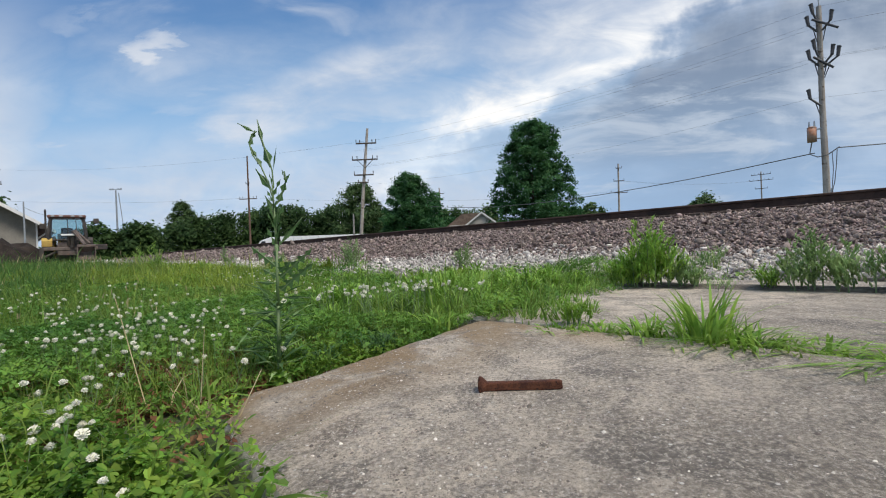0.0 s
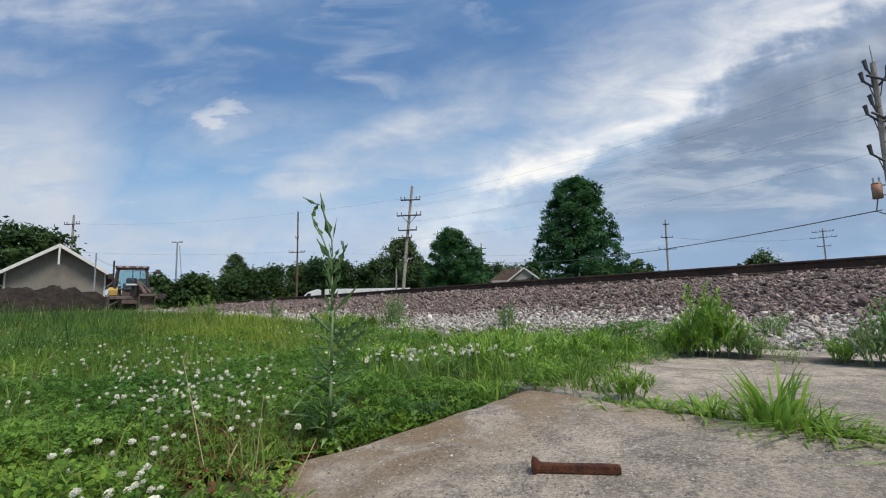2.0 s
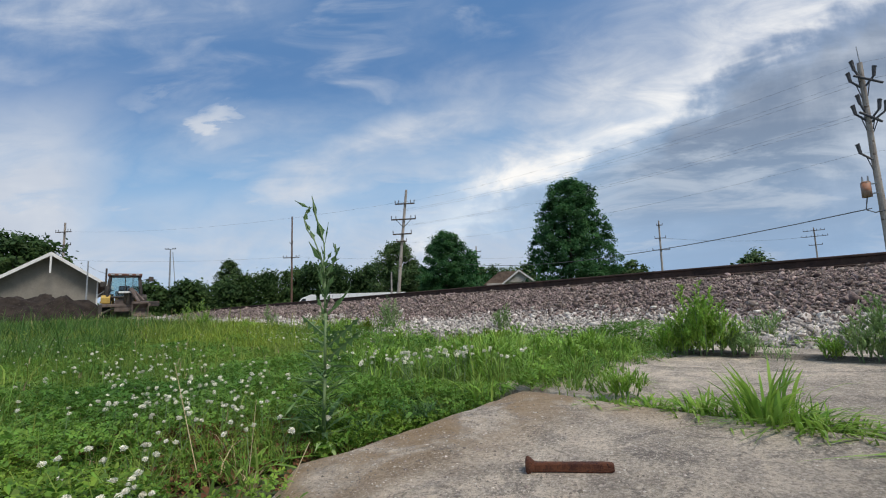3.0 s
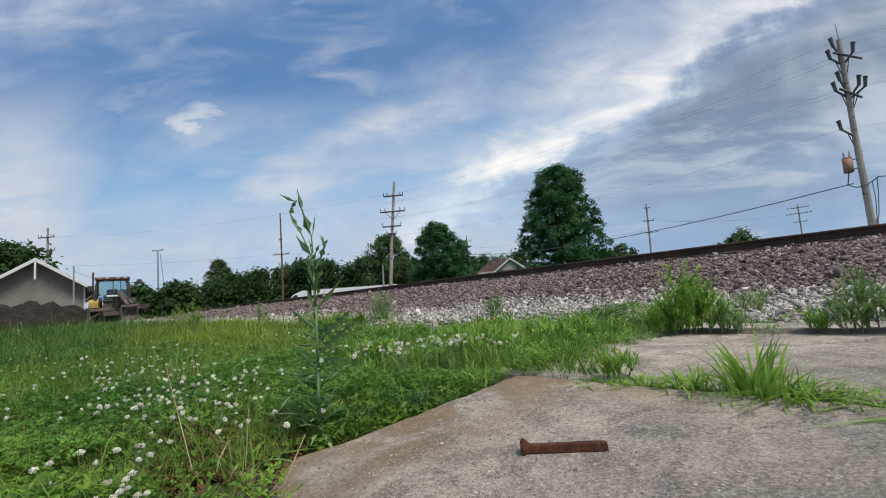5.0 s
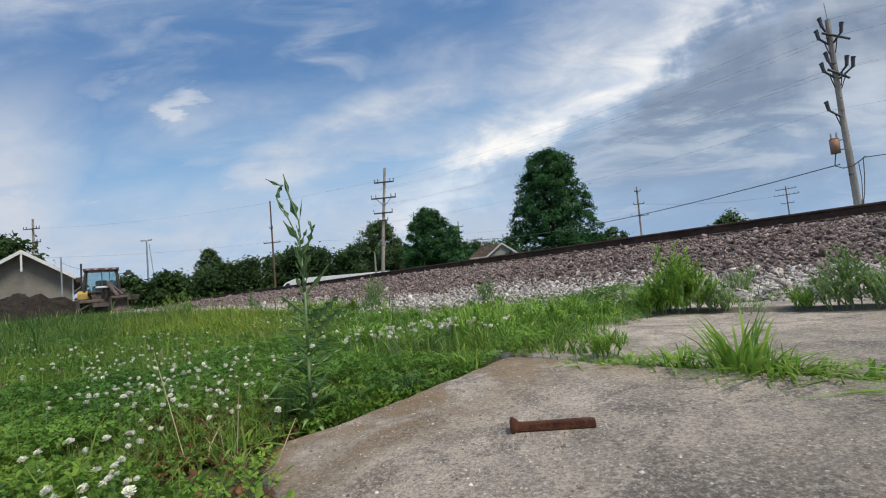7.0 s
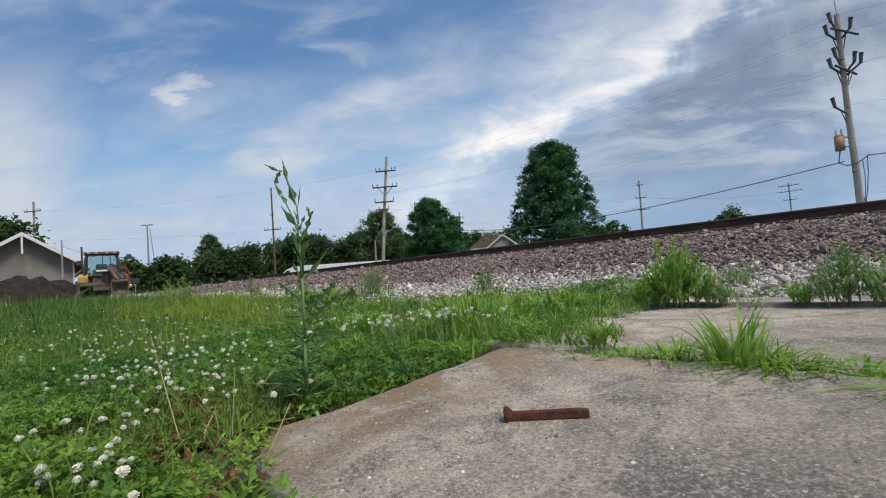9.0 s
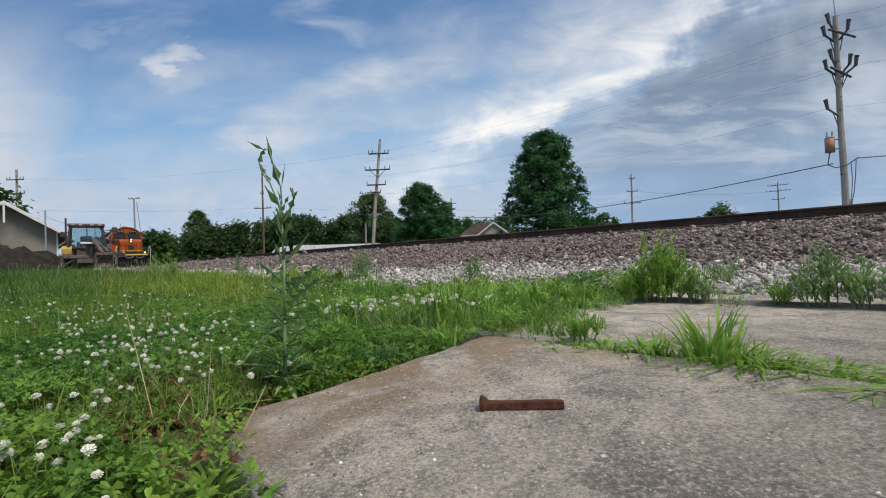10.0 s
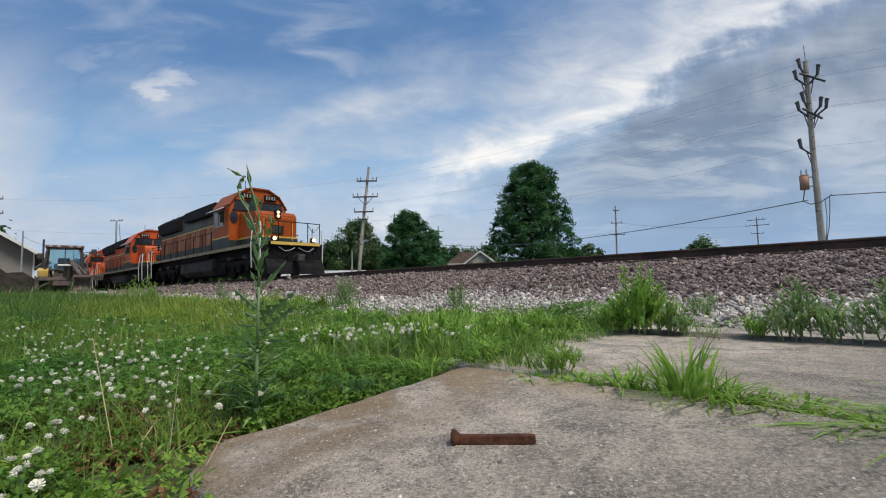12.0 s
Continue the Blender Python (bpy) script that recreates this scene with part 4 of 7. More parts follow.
# ---- backhoe and earth heap ----
def earth_mound():
    rng = random.Random(8)
    rows, cols = 26, 60
    V, F = [], []
    for j in range(rows):
        for i in range(cols):
            a, b = i / (cols - 1) * 2 - 1, j / (rows - 1) * 2 - 1
            x, y = a * 7.2, b * 2.8
            h = max(0.0, 1 - a * a * a * a) * max(0.0, 1 - b * b)
            h *= 1.95 * (0.8 + 0.35 * noise.noise(Vector((x * 0.55, y * 0.7, 1))) + 0.18 * noise.noise(Vector((x * 1.9, y * 1.9, 4)))) * (1.0 + 0.25 * a)
            h += 0.05 * noise.noise(Vector((x * 6, y * 6, 2))) if h > 0.05 else -0.08
            V.append((x, y, h))
    for j in range(rows - 1):
        for i in range(cols - 1):
            k = j * cols + i
            F.append((k, k + 1, k + cols + 1, k + cols))
    ob = raw("earth_mound", V, F, DIRT, True)
    ob.matrix_world = pose(-27.6, 22.0, 0.2, 0, 0, 42)
    tagged(ob, "long heap of dark dug earth in front of the depot", "earth heap")


earth_mound()


def backhoe():
    """Yellow backhoe loader seen from its digging end, boom folded and bucket down."""
    root = empty("backhoe", pose(-21.15, 25.6, 0.36, 0, 0, 39))
    tagged(root, "muddy yellow backhoe loader parked with its bucket down", "backhoe")
    # local: -y towards the viewer, x to the right
    def wheel(x, y, r, w):
        bm = bmesh.new()
        rod(bm, (x - w / 2, y, r), (x + w / 2, y, r), r, n=24)
        for i in range(22):
            a = i / 22 * math.tau
            box(bm, -w / 2, w / 2, -0.04, 0.04, r - 0.02, r + 0.035, m=pose(x, y, r) @ Matrix.Rotation(a, 4, "X"))
        t = part("wheel", bm, RUBBER, root)
        bm = bmesh.new()
        rod(bm, (x - w / 2 - 0.02, y, r), (x + w / 2 + 0.02, y, r), r * 0.5, n=16)
        part("rim", bm, YELLOW, t)
    for sg in (-1, 1):
        wheel(sg * 0.85, 0.2, 0.72, 0.45)
        wheel(sg * 0.8, 2.5, 0.5, 0.35)
        bm = bmesh.new()
        prism(bm, [(-0.62, 0.95), (0.75, 0.95), (0.75, 1.3), (0.4, 1.42), (-0.4, 1.42), (-0.62, 1.25)], "x", min(sg * 0.66, sg * 1.1), max(sg * 0.66, sg * 1.1))
        part("fender", bm, YELLOW if sg < 0 else GREASE, root)
    bm = bmesh.new()
    box(bm, -0.5, 0.5, -0.5, 3.2, 0.55, 1.0, 0.04)
    part("chassis", bm, GREASE, root)
    bm = bmesh.new()
    box(bm, -0.48, 0.48, 1.15, 3.1, 1.0, 1.75, 0.08)
    part("engine_hood", bm, YELLOW, root)
    # cab
    bm = bmesh.new()
    b, t = 0.78, 0.70
    for sg in (-1, 1):
        tube(bm, [(sg * b, -0.45, 0.95), (sg * (b + 0.03), -0.44, 1.6), (sg * (t + 0.03), -0.36, 2.3), (sg * (t - 0.06), -0.32, 2.58)], 0.085)
        rod(bm, (sg * b, 0.45, 1.05), (sg * t, 0.4, 2.55), 0.05, n=6)
        rod(bm, (sg * b, 1.1, 1.1), (sg * t, 0.95, 2.55), 0.05, n=6)
        rod(bm, (sg * b, -0.45, 1.35), (sg * b, 1.1, 1.35), 0.045, n=6)
    rod(bm, (-b, -0.45, 1.3), (b, -0.45, 1.3), 0.05, n=6)
    rod(bm, (0.02, -0.44, 1.3), (0.02, -0.33, 2.55), 0.025, n=6)
    rod(bm, (0.40, -0.44, 1.3), (0.38, -0.33, 2.55), 0.02, n=6)
    cab = part("cab_frame", bm, GREASE, root, "dark cab frame")
    bm = bmesh.new()
    box(bm, -0.84, 0.84, -0.50, 1.15, 2.53, 2.68, 0.05)
    roof = part("roof", bm, surface("faded red-brown roof", (0.11, 0.05, 0.04), (0.19, 0.09, 0.07), 2, 0.7), root, "red-brown cab roof")
    for x in (-0.6, -0.25, 0.25, 0.6):
        bm = bmesh.new()
        box(bm, x - 0.08, x + 0.08, -0.54, -0.48, 2.56, 2.65, 0.02)
        part("work_light", bm, GALV, roof)
    bm = bmesh.new()
    prism(bm, [(-0.72, 1.35), (0.72, 1.35), (0.66, 2.5), (-0.66, 2.5)], "y", -0.39, -0.38)
    pane = part("rear_pane", bm, PANE, cab, "pale reflecting rear window")
    bm = bmesh.new()
    prism(bm, [(-0.70, 1.4), (0.70, 1.4), (0.64, 2.5), (-0.64, 2.5)], "y", 1.0, 1.01)
    part("front_pane", bm, PANE, cab)
    bm = bmesh.new()
    box(bm, -0.3, 0.25, 0.1, 0.3, 1.35, 2.0, 0.08)
    box(bm, -0.3, 0.25, 0.1, 0.6, 1.2, 1.4, 0.06)
    part("seat", bm, GREASE, cab)
    bm = bmesh.new()
    box(bm, 0.28, 0.5, -0.25, 0.1, 1.1, 1.75, 0.04)
    part("control_console", bm, GREASE, cab)
    # exhaust, mirrors
    bm = bmesh.new()
    rod(bm, (-0.98, 1.6, 1.4), (-0.98, 1.6, 3.15), 0.05, n=10)
    part("exhaust_stack", bm, GREASE, root)
    for sg, px, pz in ((-1, -1.08, 2.15), (1, 1.32, 2.45)):
        bm = bmesh.new()
        rod(bm, (sg * 0.74, 0.9, 2.35), (px, 0.7, pz), 0.02, n=6)
        mir = part("mirror_arm", bm, GREASE, root)
        bm = bmesh.new()
        box(bm, px - 0.13, px + 0.13, 0.66, 0.72, pz - 0.17, pz + 0.13, 0.02)
        part("mirror", bm, GREASE, mir)
    # rear frame with stabilisers
    bm = bmesh.new()
    box(bm, -1.15, 1.3, -0.78, -0.55, 0.72, 0.90, 0.03)
    box(bm, -0.45, 0.45, -0.75, -0.5, 0.45, 1.15, 0.03)
    part("rear_frame", bm, BUCKET, root)
    for sg in (-1, 1):
        bm = bmesh.new()
        box(bm, sg * 1.1 - 0.09, sg * 1.1 + 0.09, -0.8, -0.6, 0.12, 0.9, 0.02)
        box(bm, sg * 1.1 - 0.2, sg * 1.1 + 0.2, -0.9, -0.5, 0.05, 0.13, 0.02)
        part("stabiliser", bm, GREASE, root)
    bm = bmesh.new()
    box(bm, 0.95, 1.75, -0.7, -0.45, 0.72, 1.02, 0.03)
    part("step_box", bm, GREASE, root)
    bm = bmesh.new()
    prism(bm, [(3.5, 0.1), (4.25, 0.08), (4.3, 0.14), (3.75, 0.3), (3.7, 0.85), (4.0, 1.05), (3.9, 1.12), (3.5, 0.95)], "x", -1.18, 1.18)
    part("loader_bucket", bm, BUCKET, root, "wide steel loader bucket")
    for sg in (-1, 1):
        bm = bmesh.new()
        rod(bm, (sg * 0.62, 0.9, 1.5), (sg * 0.62, 3.6, 0.6), 0.09, n=6)
        part("loader_arm", bm, YELLOW, root)
        bm = bmesh.new()
        rod(bm, (sg * 0.16, -0.62, 0.85), (sg * 1.12, -0.72, 0.3), 0.06, n=6)
        part("stabiliser_ram", bm, GREASE, root)
    # folded boom, dipper and bucket
    bm = bmesh.new()
    rod(bm, (0.2, -0.75, 0.9), (0.28, -1.0, 1.75), 0.15, 0.11, 8)
    rod(bm, (0.02, -0.8, 1.0), (0.05, -1.0, 1.6), 0.06, 0.06, 8)
    boom = part("boom", bm, GREASE, root)
    bm = bmesh.new()
    box(bm, -0.28, 0.42, -1.08, -0.95, 1.50, 1.60, 0.03)
    part("boom_plate", bm, WHITE_TRIM, boom, "pale plate on the boom")
    bm = bmesh.new()
    rod(bm, (0.3, -1.05, 1.75), (0.72, -1.75, 0.95), 0.11, 0.08, 8)
    rod(bm, (0.42, -1.0, 1.7), (0.95, -1.5, 1.05), 0.05, 0.05, 8)
    dip = part("dipper", bm, BUCKET, root)
    bm = bmesh.new()
    prism(bm, [(-1.95, 0.95), (-1.5, 1.0), (-1.35, 0.6), (-1.5, 0.18), (-1.95, 0.12), (-2.05, 0.16), (-1.62, 0.3), (-1.5, 0.6), (-1.62, 0.85), (-1.95, 0.86)], "x", 0.40, 1.16)
    for x in (0.38, 1.14):
        prism(bm, [(-1.95, 0.95), (-1.5, 1.0), (-1.35, 0.6), (-1.5, 0.18), (-1.95, 0.12)], "x", x, x + 0.04)
    part("bucket", bm, BUCKET, root, "scuffed steel digging bucket")
    for i in range(5):
        bm = bmesh.new()
        box(bm, 0.44 + i * 0.155, 0.51 + i * 0.155, -2.2, -2.0, 0.10, 0.17, 0.01)
        part("tooth", bm, BUCKET, root)


PANE = clear_glass("cab window glass", (0.80, 0.88, 0.88), 0.06)
backhoe()


# ---- spike ----
def spike():
    """Old square railway spike: flat shank, chisel point, offset oval head, lying on its side."""
    bm = bmesh.new()
    secs = [(0.0, 0.0088, 0.0088), (0.012, 0.0085, 0.0085), (0.06, 0.0083, 0.0083), (0.115, 0.0086, 0.0088), (0.138, 0.0086, 0.0088), (0.1535, 0.0082, 0.0082), (0.1575, 0.0070, 0.0066)]
    rings = []
    for x, hy, hz in secs:
        b = 0.0022
        o = [(-hy + b, -hz), (hy - b, -hz), (hy, -hz + b), (hy, hz - b), (hy - b, hz), (-hy + b, hz), (-hy, hz - b), (-hy, -hz + b)]
        j = lambda k: noise.noise(Vector((x * 160, k * 3.1, 7))) * 0.0007
        rings.append([bm.verts.new((x, y + j(i), z + j(i + 9))) for i, (y, z) in enumerate(o)])
    for A, B in zip(rings, rings[1:]):
        for i in range(8):
            bm.faces.new((A[i], A[(i + 1) % 8], B[(i + 1) % 8], B[i]))
    bm.faces.new(rings[0][::-1])
    bm.faces.new(rings[-1])
    for x0, x1, r0, r1 in ((-0.011, -0.009, 0.013, 0.0178), (-0.009, -0.006, 0.0178, 0.0190), (-0.006, -0.003, 0.0190, 0.0176), (-0.003, 0.006, 0.0176, 0.0095)):
        rings = []
        for x, r in ((x0, r0), (x1, r1)):
            rings.append([bm.verts.new((x, math.cos(i / 18 * math.tau) * r, 0.0028 + math.sin(i / 18 * math.tau) * r * 0.95)) for i in range(18)])
        for i in range(18):
            bm.faces.new((rings[0][i], rings[0][(i + 1) % 18], rings[1][(i + 1) % 18], rings[1][i]))
        if x0 == -0.011:
            bm.faces.new(rings[0][::-1])
    bmesh.ops.recalc_face_normals(bm, faces=bm.faces)
    ob = link("railroad_spike", bm, RUST)
    s, d = sd(0.15, 0.886)
    ob.matrix_world = pose(0.074, 0.898, slab_z(s, d) + 0.0060, 0, -2.0, -9.0) @ Matrix.Scale(0.97, 4)
    tagged(ob, "old rust-brown iron railroad spike lying on the slab", "railroad spike")


spike()


# ---- stones ----
def ico():
    bm = bmesh.new()
    bmesh.ops.create_icosphere(bm, subdivisions=1, radius=1.0)
    v = np.array([x.co[:] for x in bm.verts])
    bm.verts.index_update()
    f = np.array([[y.index for y in x.verts] for x in bm.faces])
    bm.free()
    return v, f


ICO_V, ICO_F = ico()


def stone_shape(rng):
    """One angular stone: a lopsided ball cut by a few flat planes."""
    v = ICO_V * np.array([1.3, rng.uniform(0.55, 0.95), rng.uniform(0.35, 0.62)])
    v = v * rng.uniform(0.50, 1.40, (len(v), 1))
    for _ in range(7):
        n = rng.normal(size=3)
        n /= np.linalg.norm(n)
        d = rng.uniform(0.28, 0.6)
        over = np.maximum(v @ n - d, 0)
        v = v - over[:, None] * n
    return v


def turns(rng, k):
    """k random rotation matrices."""
    q = rng.normal(size=(k, 4))
    q /= np.linalg.norm(q, axis=1)[:, None]
    w, x, y, z = q.T
    return np.stack([1 - 2 * (y * y + z * z), 2 * (x * y - z * w), 2 * (x * z + y * w), 2 * (x * y + z * w), 1 - 2 * (x * x + z * z), 2 * (y * z - x * w),
                     2 * (x * z - y * w), 2 * (y * z + x * w), 1 - 2 * (x * x + y * y)], 1).reshape(-1, 3, 3)


def flat_turns(rng, k):
    """k rotations of stones that lie on their broad side: any heading, a little tilt."""
    y, a, b = rng.uniform(0, math.tau, k), rng.normal(scale=0.35, size=k), rng.normal(scale=0.35, size=k)
    o, l = np.zeros(k), np.ones(k)
    Rz = np.stack([np.cos(y), -np.sin(y), o, np.sin(y), np.cos(y), o, o, o, l], 1).reshape(-1, 3, 3)
    Rx = np.stack([l, o, o, o, np.cos(a), -np.sin(a), o, np.sin(a), np.cos(a)], 1).reshape(-1, 3, 3)
    Ry = np.stack([np.cos(b), o, np.sin(b), o, l, o, -np.sin(b), o, np.cos(b)], 1).reshape(-1, 3, 3)
    return Rx @ Ry @ Rz


def stone_field(name, s0, s1, d0, d1, per_m2, size, mat, seed, label, keep=None):
    rng = np.random.default_rng(seed)
    shapes = [stone_shape(rng) for _ in range(14)]
    k = int((s1 - s0) * (d1 - d0) * per_m2)
    s, d = rng.uniform(s0, s1, k), rng.uniform(d0, d1, k)
    if keep is not None:
        ok = keep(s, d, rng)
        s, d = s[ok], d[ok]
    k = len(s)
    z = ground_z(s, d)
    r = size * np.exp(rng.normal(scale=0.38, size=k)) * 0.5
    V = np.empty((k, len(ICO_V), 3))
    lay = rng.random(k) < 0.55
    R = np.where(lay[:, None, None], turns(rng, k), flat_turns(rng, k))
    which = rng.integers(0, 14, k)
    for i, sh in enumerate(shapes):
        m = which == i
        V[m] = np.einsum("kij,vj->kvi", R[m], sh) * r[m][:, None, None]
    C = np.stack([s * U.x + d * N.x, s * U.y + d * N.y, z + r * rng.uniform(0.1, 1.1, k)], 1)
    V += C[:, None]
    F = ICO_F[None] + (np.arange(k) * len(ICO_V))[:, None, None]
    return tagged(raw(name, V.reshape(-1, 3), F.reshape(-1, 3), mat), label, "ballast", kind="stuff")


def wave(s, d):
    return 0.35 * np.sin(s * 0.9 + 1) + 0.2 * np.sin(s * 2.3 + d)


def upper(s, d, rng):
    return (d + wave(s, d) + rng.normal(scale=0.35, size=len(s)) > 5.1) & (abs(d - MID + 0.755) > 0.07)


def lower(s, d, rng):
    return (d + wave(s, d) + rng.normal(scale=0.35, size=len(s)) < 5.5) & ((s < 1.4) | (d > 3.25))


top_ballast = stone_field("ballast", -2.6, 9, 4.4, 9.9, 660, 0.046, BALLAST, 31, "pinkish grey crushed granite ballast sloping up to the rail", upper)
stone_field("ballast", -9.5, -2.6, 4.4, 9.9, 90, 0.09, BALLAST, 38, "coarse granite ballast farther down the bank", upper)
stone_field("ballast", 9, 24, 4.4, 9.9, 140, 0.072, BALLAST, 32, "pinkish grey crushed granite ballast farther along the bank", upper)
stone_field("ballast", 24, 70, 4.6, 9.9, 34, 0.11, BALLAST, 33, "pinkish grey crushed granite ballast in the distance", upper)
stone_field("ballast", -9.5, 12, 9.7, 12.4, 70, 0.07, BALLAST, 34, "granite ballast between the rails", lambda s, d, rng: abs(abs(d - MID) - 0.755) > 0.09)
low_gravel = stone_field("gravel", -2.6, 9, 3.02, 6.0, 680, 0.042, PALE_STONE, 35, "dusty white stone fallen to the foot of the bank", lower)
stone_field("gravel", -7.5, -2.6, 3.02, 6.0, 100, 0.085, PALE_STONE, 39, "coarse white stone along the slab edge", lower)
stone_field("gravel", 9, 26, 3.2, 6.0, 150, 0.072, PALE_STONE, 36, "dusty white stone at the foot of the bank", lower)
stone_field("gravel", 26, 70, 3.3, 6.0, 40, 0.11, PALE_STONE, 37, "dusty white stone far along the bank", lower)


def loose_stones():
    """The stones that lie nearest, each one its own piece."""
    rng = np.random.default_rng(40)
    meshes = []
    for i in range(10):
        me = bpy.data.meshes.new("stone")
        me.from_pydata([tuple(v) for v in stone_shape(rng)], [], [tuple(int(j) for j in f) for f in ICO_F])
        me.materials.append(BALLAST_EACH)
        meshes.append(me)
    for i in range(290):
        s, d = rng.uniform(-2.6, 1.1), 3.0 + abs(rng.normal(scale=0.32))
        r = 0.028 * math.exp(rng.normal(scale=0.3))
        ob = new("stone", meshes[i % 10])
        ob.parent = low_gravel
        ob.matrix_world = Matrix.Translation(at(s, d, float(ground_z(s, d)) + 0.012 + r * 0.55)) @ Euler(rng.uniform(0, 6.28, 3)).to_matrix().to_4x4() @ Matrix.Scale(r, 4)


loose_stones()


# ---- low plants ----
CLOVER = surface("clover leaves", (0.075, 0.172, 0.022), (0.215, 0.345, 0.045), 4.0, 0.55, (0.22, 0.26, 0.06), 1.6, bump=0, island=0.75, leafy=0.35)
CLOVER_DEEP = surface("shaded clover leaves", (0.080, 0.190, 0.033), (0.190, 0.340, 0.052), 0.8, 0.55, (0.22, 0.27, 0.065), 0.9, bump=0, island=0.5, leafy=0.35)
BLADE = surface("grass blades", (0.13, 0.25, 0.04), (0.28, 0.40, 0.09), 2.0, 0.55, bump=0, island=0.7, leafy=0.4)
BLADE_DULL = surface("dull lawn grass", (0.120, 0.210, 0.034), (0.27, 0.355, 0.070), 0.9, 0.6, (0.26, 0.25, 0.10), 0.7, bump=0, island=0.7, leafy=0.4)
BLADE_BRIGHT = surface("bright coarse grass", (0.18, 0.34, 0.045), (0.34, 0.50, 0.10), 4.0, 0.5, bump=0, island=0.45, leafy=0.4)
STRAW = surface("dry straw", (0.36, 0.28, 0.15), (0.50, 0.41, 0.25), 8.0, 0.8, bump=0, island=0.4)
MEADOW = surface("tall meadow grass", (0.10, 0.19, 0.032), (0.27, 0.335, 0.075), 0.35, 0.6, bump=0, island=0.55, leafy=0.4)
YELLOW_GRASS = surface("yellow-green meadow grass", (0.16, 0.28, 0.032), (0.39, 0.44, 0.07), 1.0, 0.6, bump=0, island=0.5, leafy=0.4)
WEED = surface("blue-green weed leaves", (0.055, 0.125, 0.042), (0.115, 0.215, 0.075), 9.0, 0.55, bump=0, island=0.35, leafy=0.3)
WEED_STEM = surface("pale weed stem", (0.11, 0.18, 0.07), (0.17, 0.245, 0.11), 12.0, 0.6, bump=0.1)
BUSH = surface("bushy weed leaves", (0.21, 0.39, 0.06), (0.38, 0.56, 0.12), 6.0, 0.55, bump=0, island=0.6, leafy=0.35)
BUSH_GREY = surface("grey-green weed leaves", (0.18, 0.30, 0.10), (0.35, 0.48, 0.20), 6.0, 0.6, bump=0, island=0.5, leafy=0.3)
DARK_WEED = surface("dark rank weeds", (0.055, 0.13, 0.028), (0.12, 0.23, 0.05), 1.0, 0.6, bump=0, island=0.6, leafy=0.3)
PETAL = surface("white clover petals", (0.78, 0.76, 0.62), (0.90, 0.88, 0.78), 300.0, 0.7, (0.42, 0.46, 0.27), 400, bump=0.3, each=0.2)
SEED_HEAD = surface("buff grass seed heads", (0.30, 0.25, 0.13), (0.44, 0.38, 0.22), 6.0, 0.8, bump=0, island=0.5, leafy=0.2)
RED_LEAF = surface("reddish dead leaves", (0.13, 0.055, 0.028), (0.27, 0.145, 0.07), 9, 0.8, bump=0, island=0.6, leafy=0.2)


def on_slab(s, d):
    return ((s < 1.07) & (d > 0.27) & (d < 1.25) & ~((s > 0.7) & (d < 0.27 + (s - 0.7) * 0.38))) | ((s < 1.0) & (d > 1.22) & (d < 3.1))


def blades(pos, height, width, lean, rng, segs=3, dirs=None):
    """Tapered, bending grass blades. pos: (k, 3); height, width, lean: (k,)."""
    k = len(pos)
    a = rng.uniform(0, math.tau, k) if dirs is None else dirs
    out = np.stack([np.cos(a), np.sin(a), np.zeros(k)], 1)
    tw = a + math.pi / 2 + rng.normal(scale=0.5, size=k)
    side = np.stack([np.cos(tw), np.sin(tw), np.zeros(k)], 1)
    rows = []
    for i in range(segs):
        f = i / segs
        c = pos + out * (lean * height * f ** 2)[:, None]
        c[:, 2] += height * (f - 0.42 * np.minimum(lean, 1.5) * f ** 3)
        w = (width * (1 - 0.65 * f ** 2))[:, None] * 0.5
        rows += [c - side * w, c + side * w]
    c = pos + out * (lean * height)[:, None]
    c[:, 2] += height * (1 - 0.42 * np.minimum(lean, 1.5))
    rows.append(c)
    V = np.stack(rows, 1)
    n = 2 * segs + 1
    tri = []
    for i in range(segs - 1):
        j = 2 * i
        tri += [(j, j + 1, j + 3), (j, j + 3, j + 2)]
    j = 2 * (segs - 1)
    tri.append((j, j + 1, j + 2))
    F = np.array(tri)[None] + (np.arange(k) * n)[:, None, None]
    return V.reshape(-1, 3), F.reshape(-1, 3)


def world_xy(s, d):
    return s * U.x + d * N.x, s * U.y + d * N.y


def scatter(count, r0, r1, a0, a1, rng, power=1.0):
    """Places in a sector round the camera's stand, as x, y, s, d, off the slabs and the gravel."""
    r = r0 + (r1 - r0) * rng.random(count) ** power
    a = np.radians(rng.uniform(a0, a1, count) + rng.normal(scale=1.8, size=count))
    x, y = np.sin(a) * r, np.cos(a) * r
    s, d = x * U.x + y * U.y, x * N.x + y * N.y
    edge = 3.55 + 0.3 * np.sin(s * 1.3) + 0.012 * s
    ok = ~on_slab(s, d) & (d < edge) & ((s > 0.3) | (d < 0.2))
    ok &= rng.random(count) < np.clip((edge - d) / 0.8, 0.15, 1)
    # little grows right against the broken corner
    ok &= ~((s > 0.3) & (s < 1.13) & (d > 0.15) & (d < 0.5)) | (rng.random(count) < 0.07)
    return x[ok], y[ok], s[ok], d[ok]


def patch_noise(x, y, scale, seed):
    return np.array([noise.noise(Vector((float(a) * scale, float(b) * scale, seed))) for a, b in zip(x, y)])


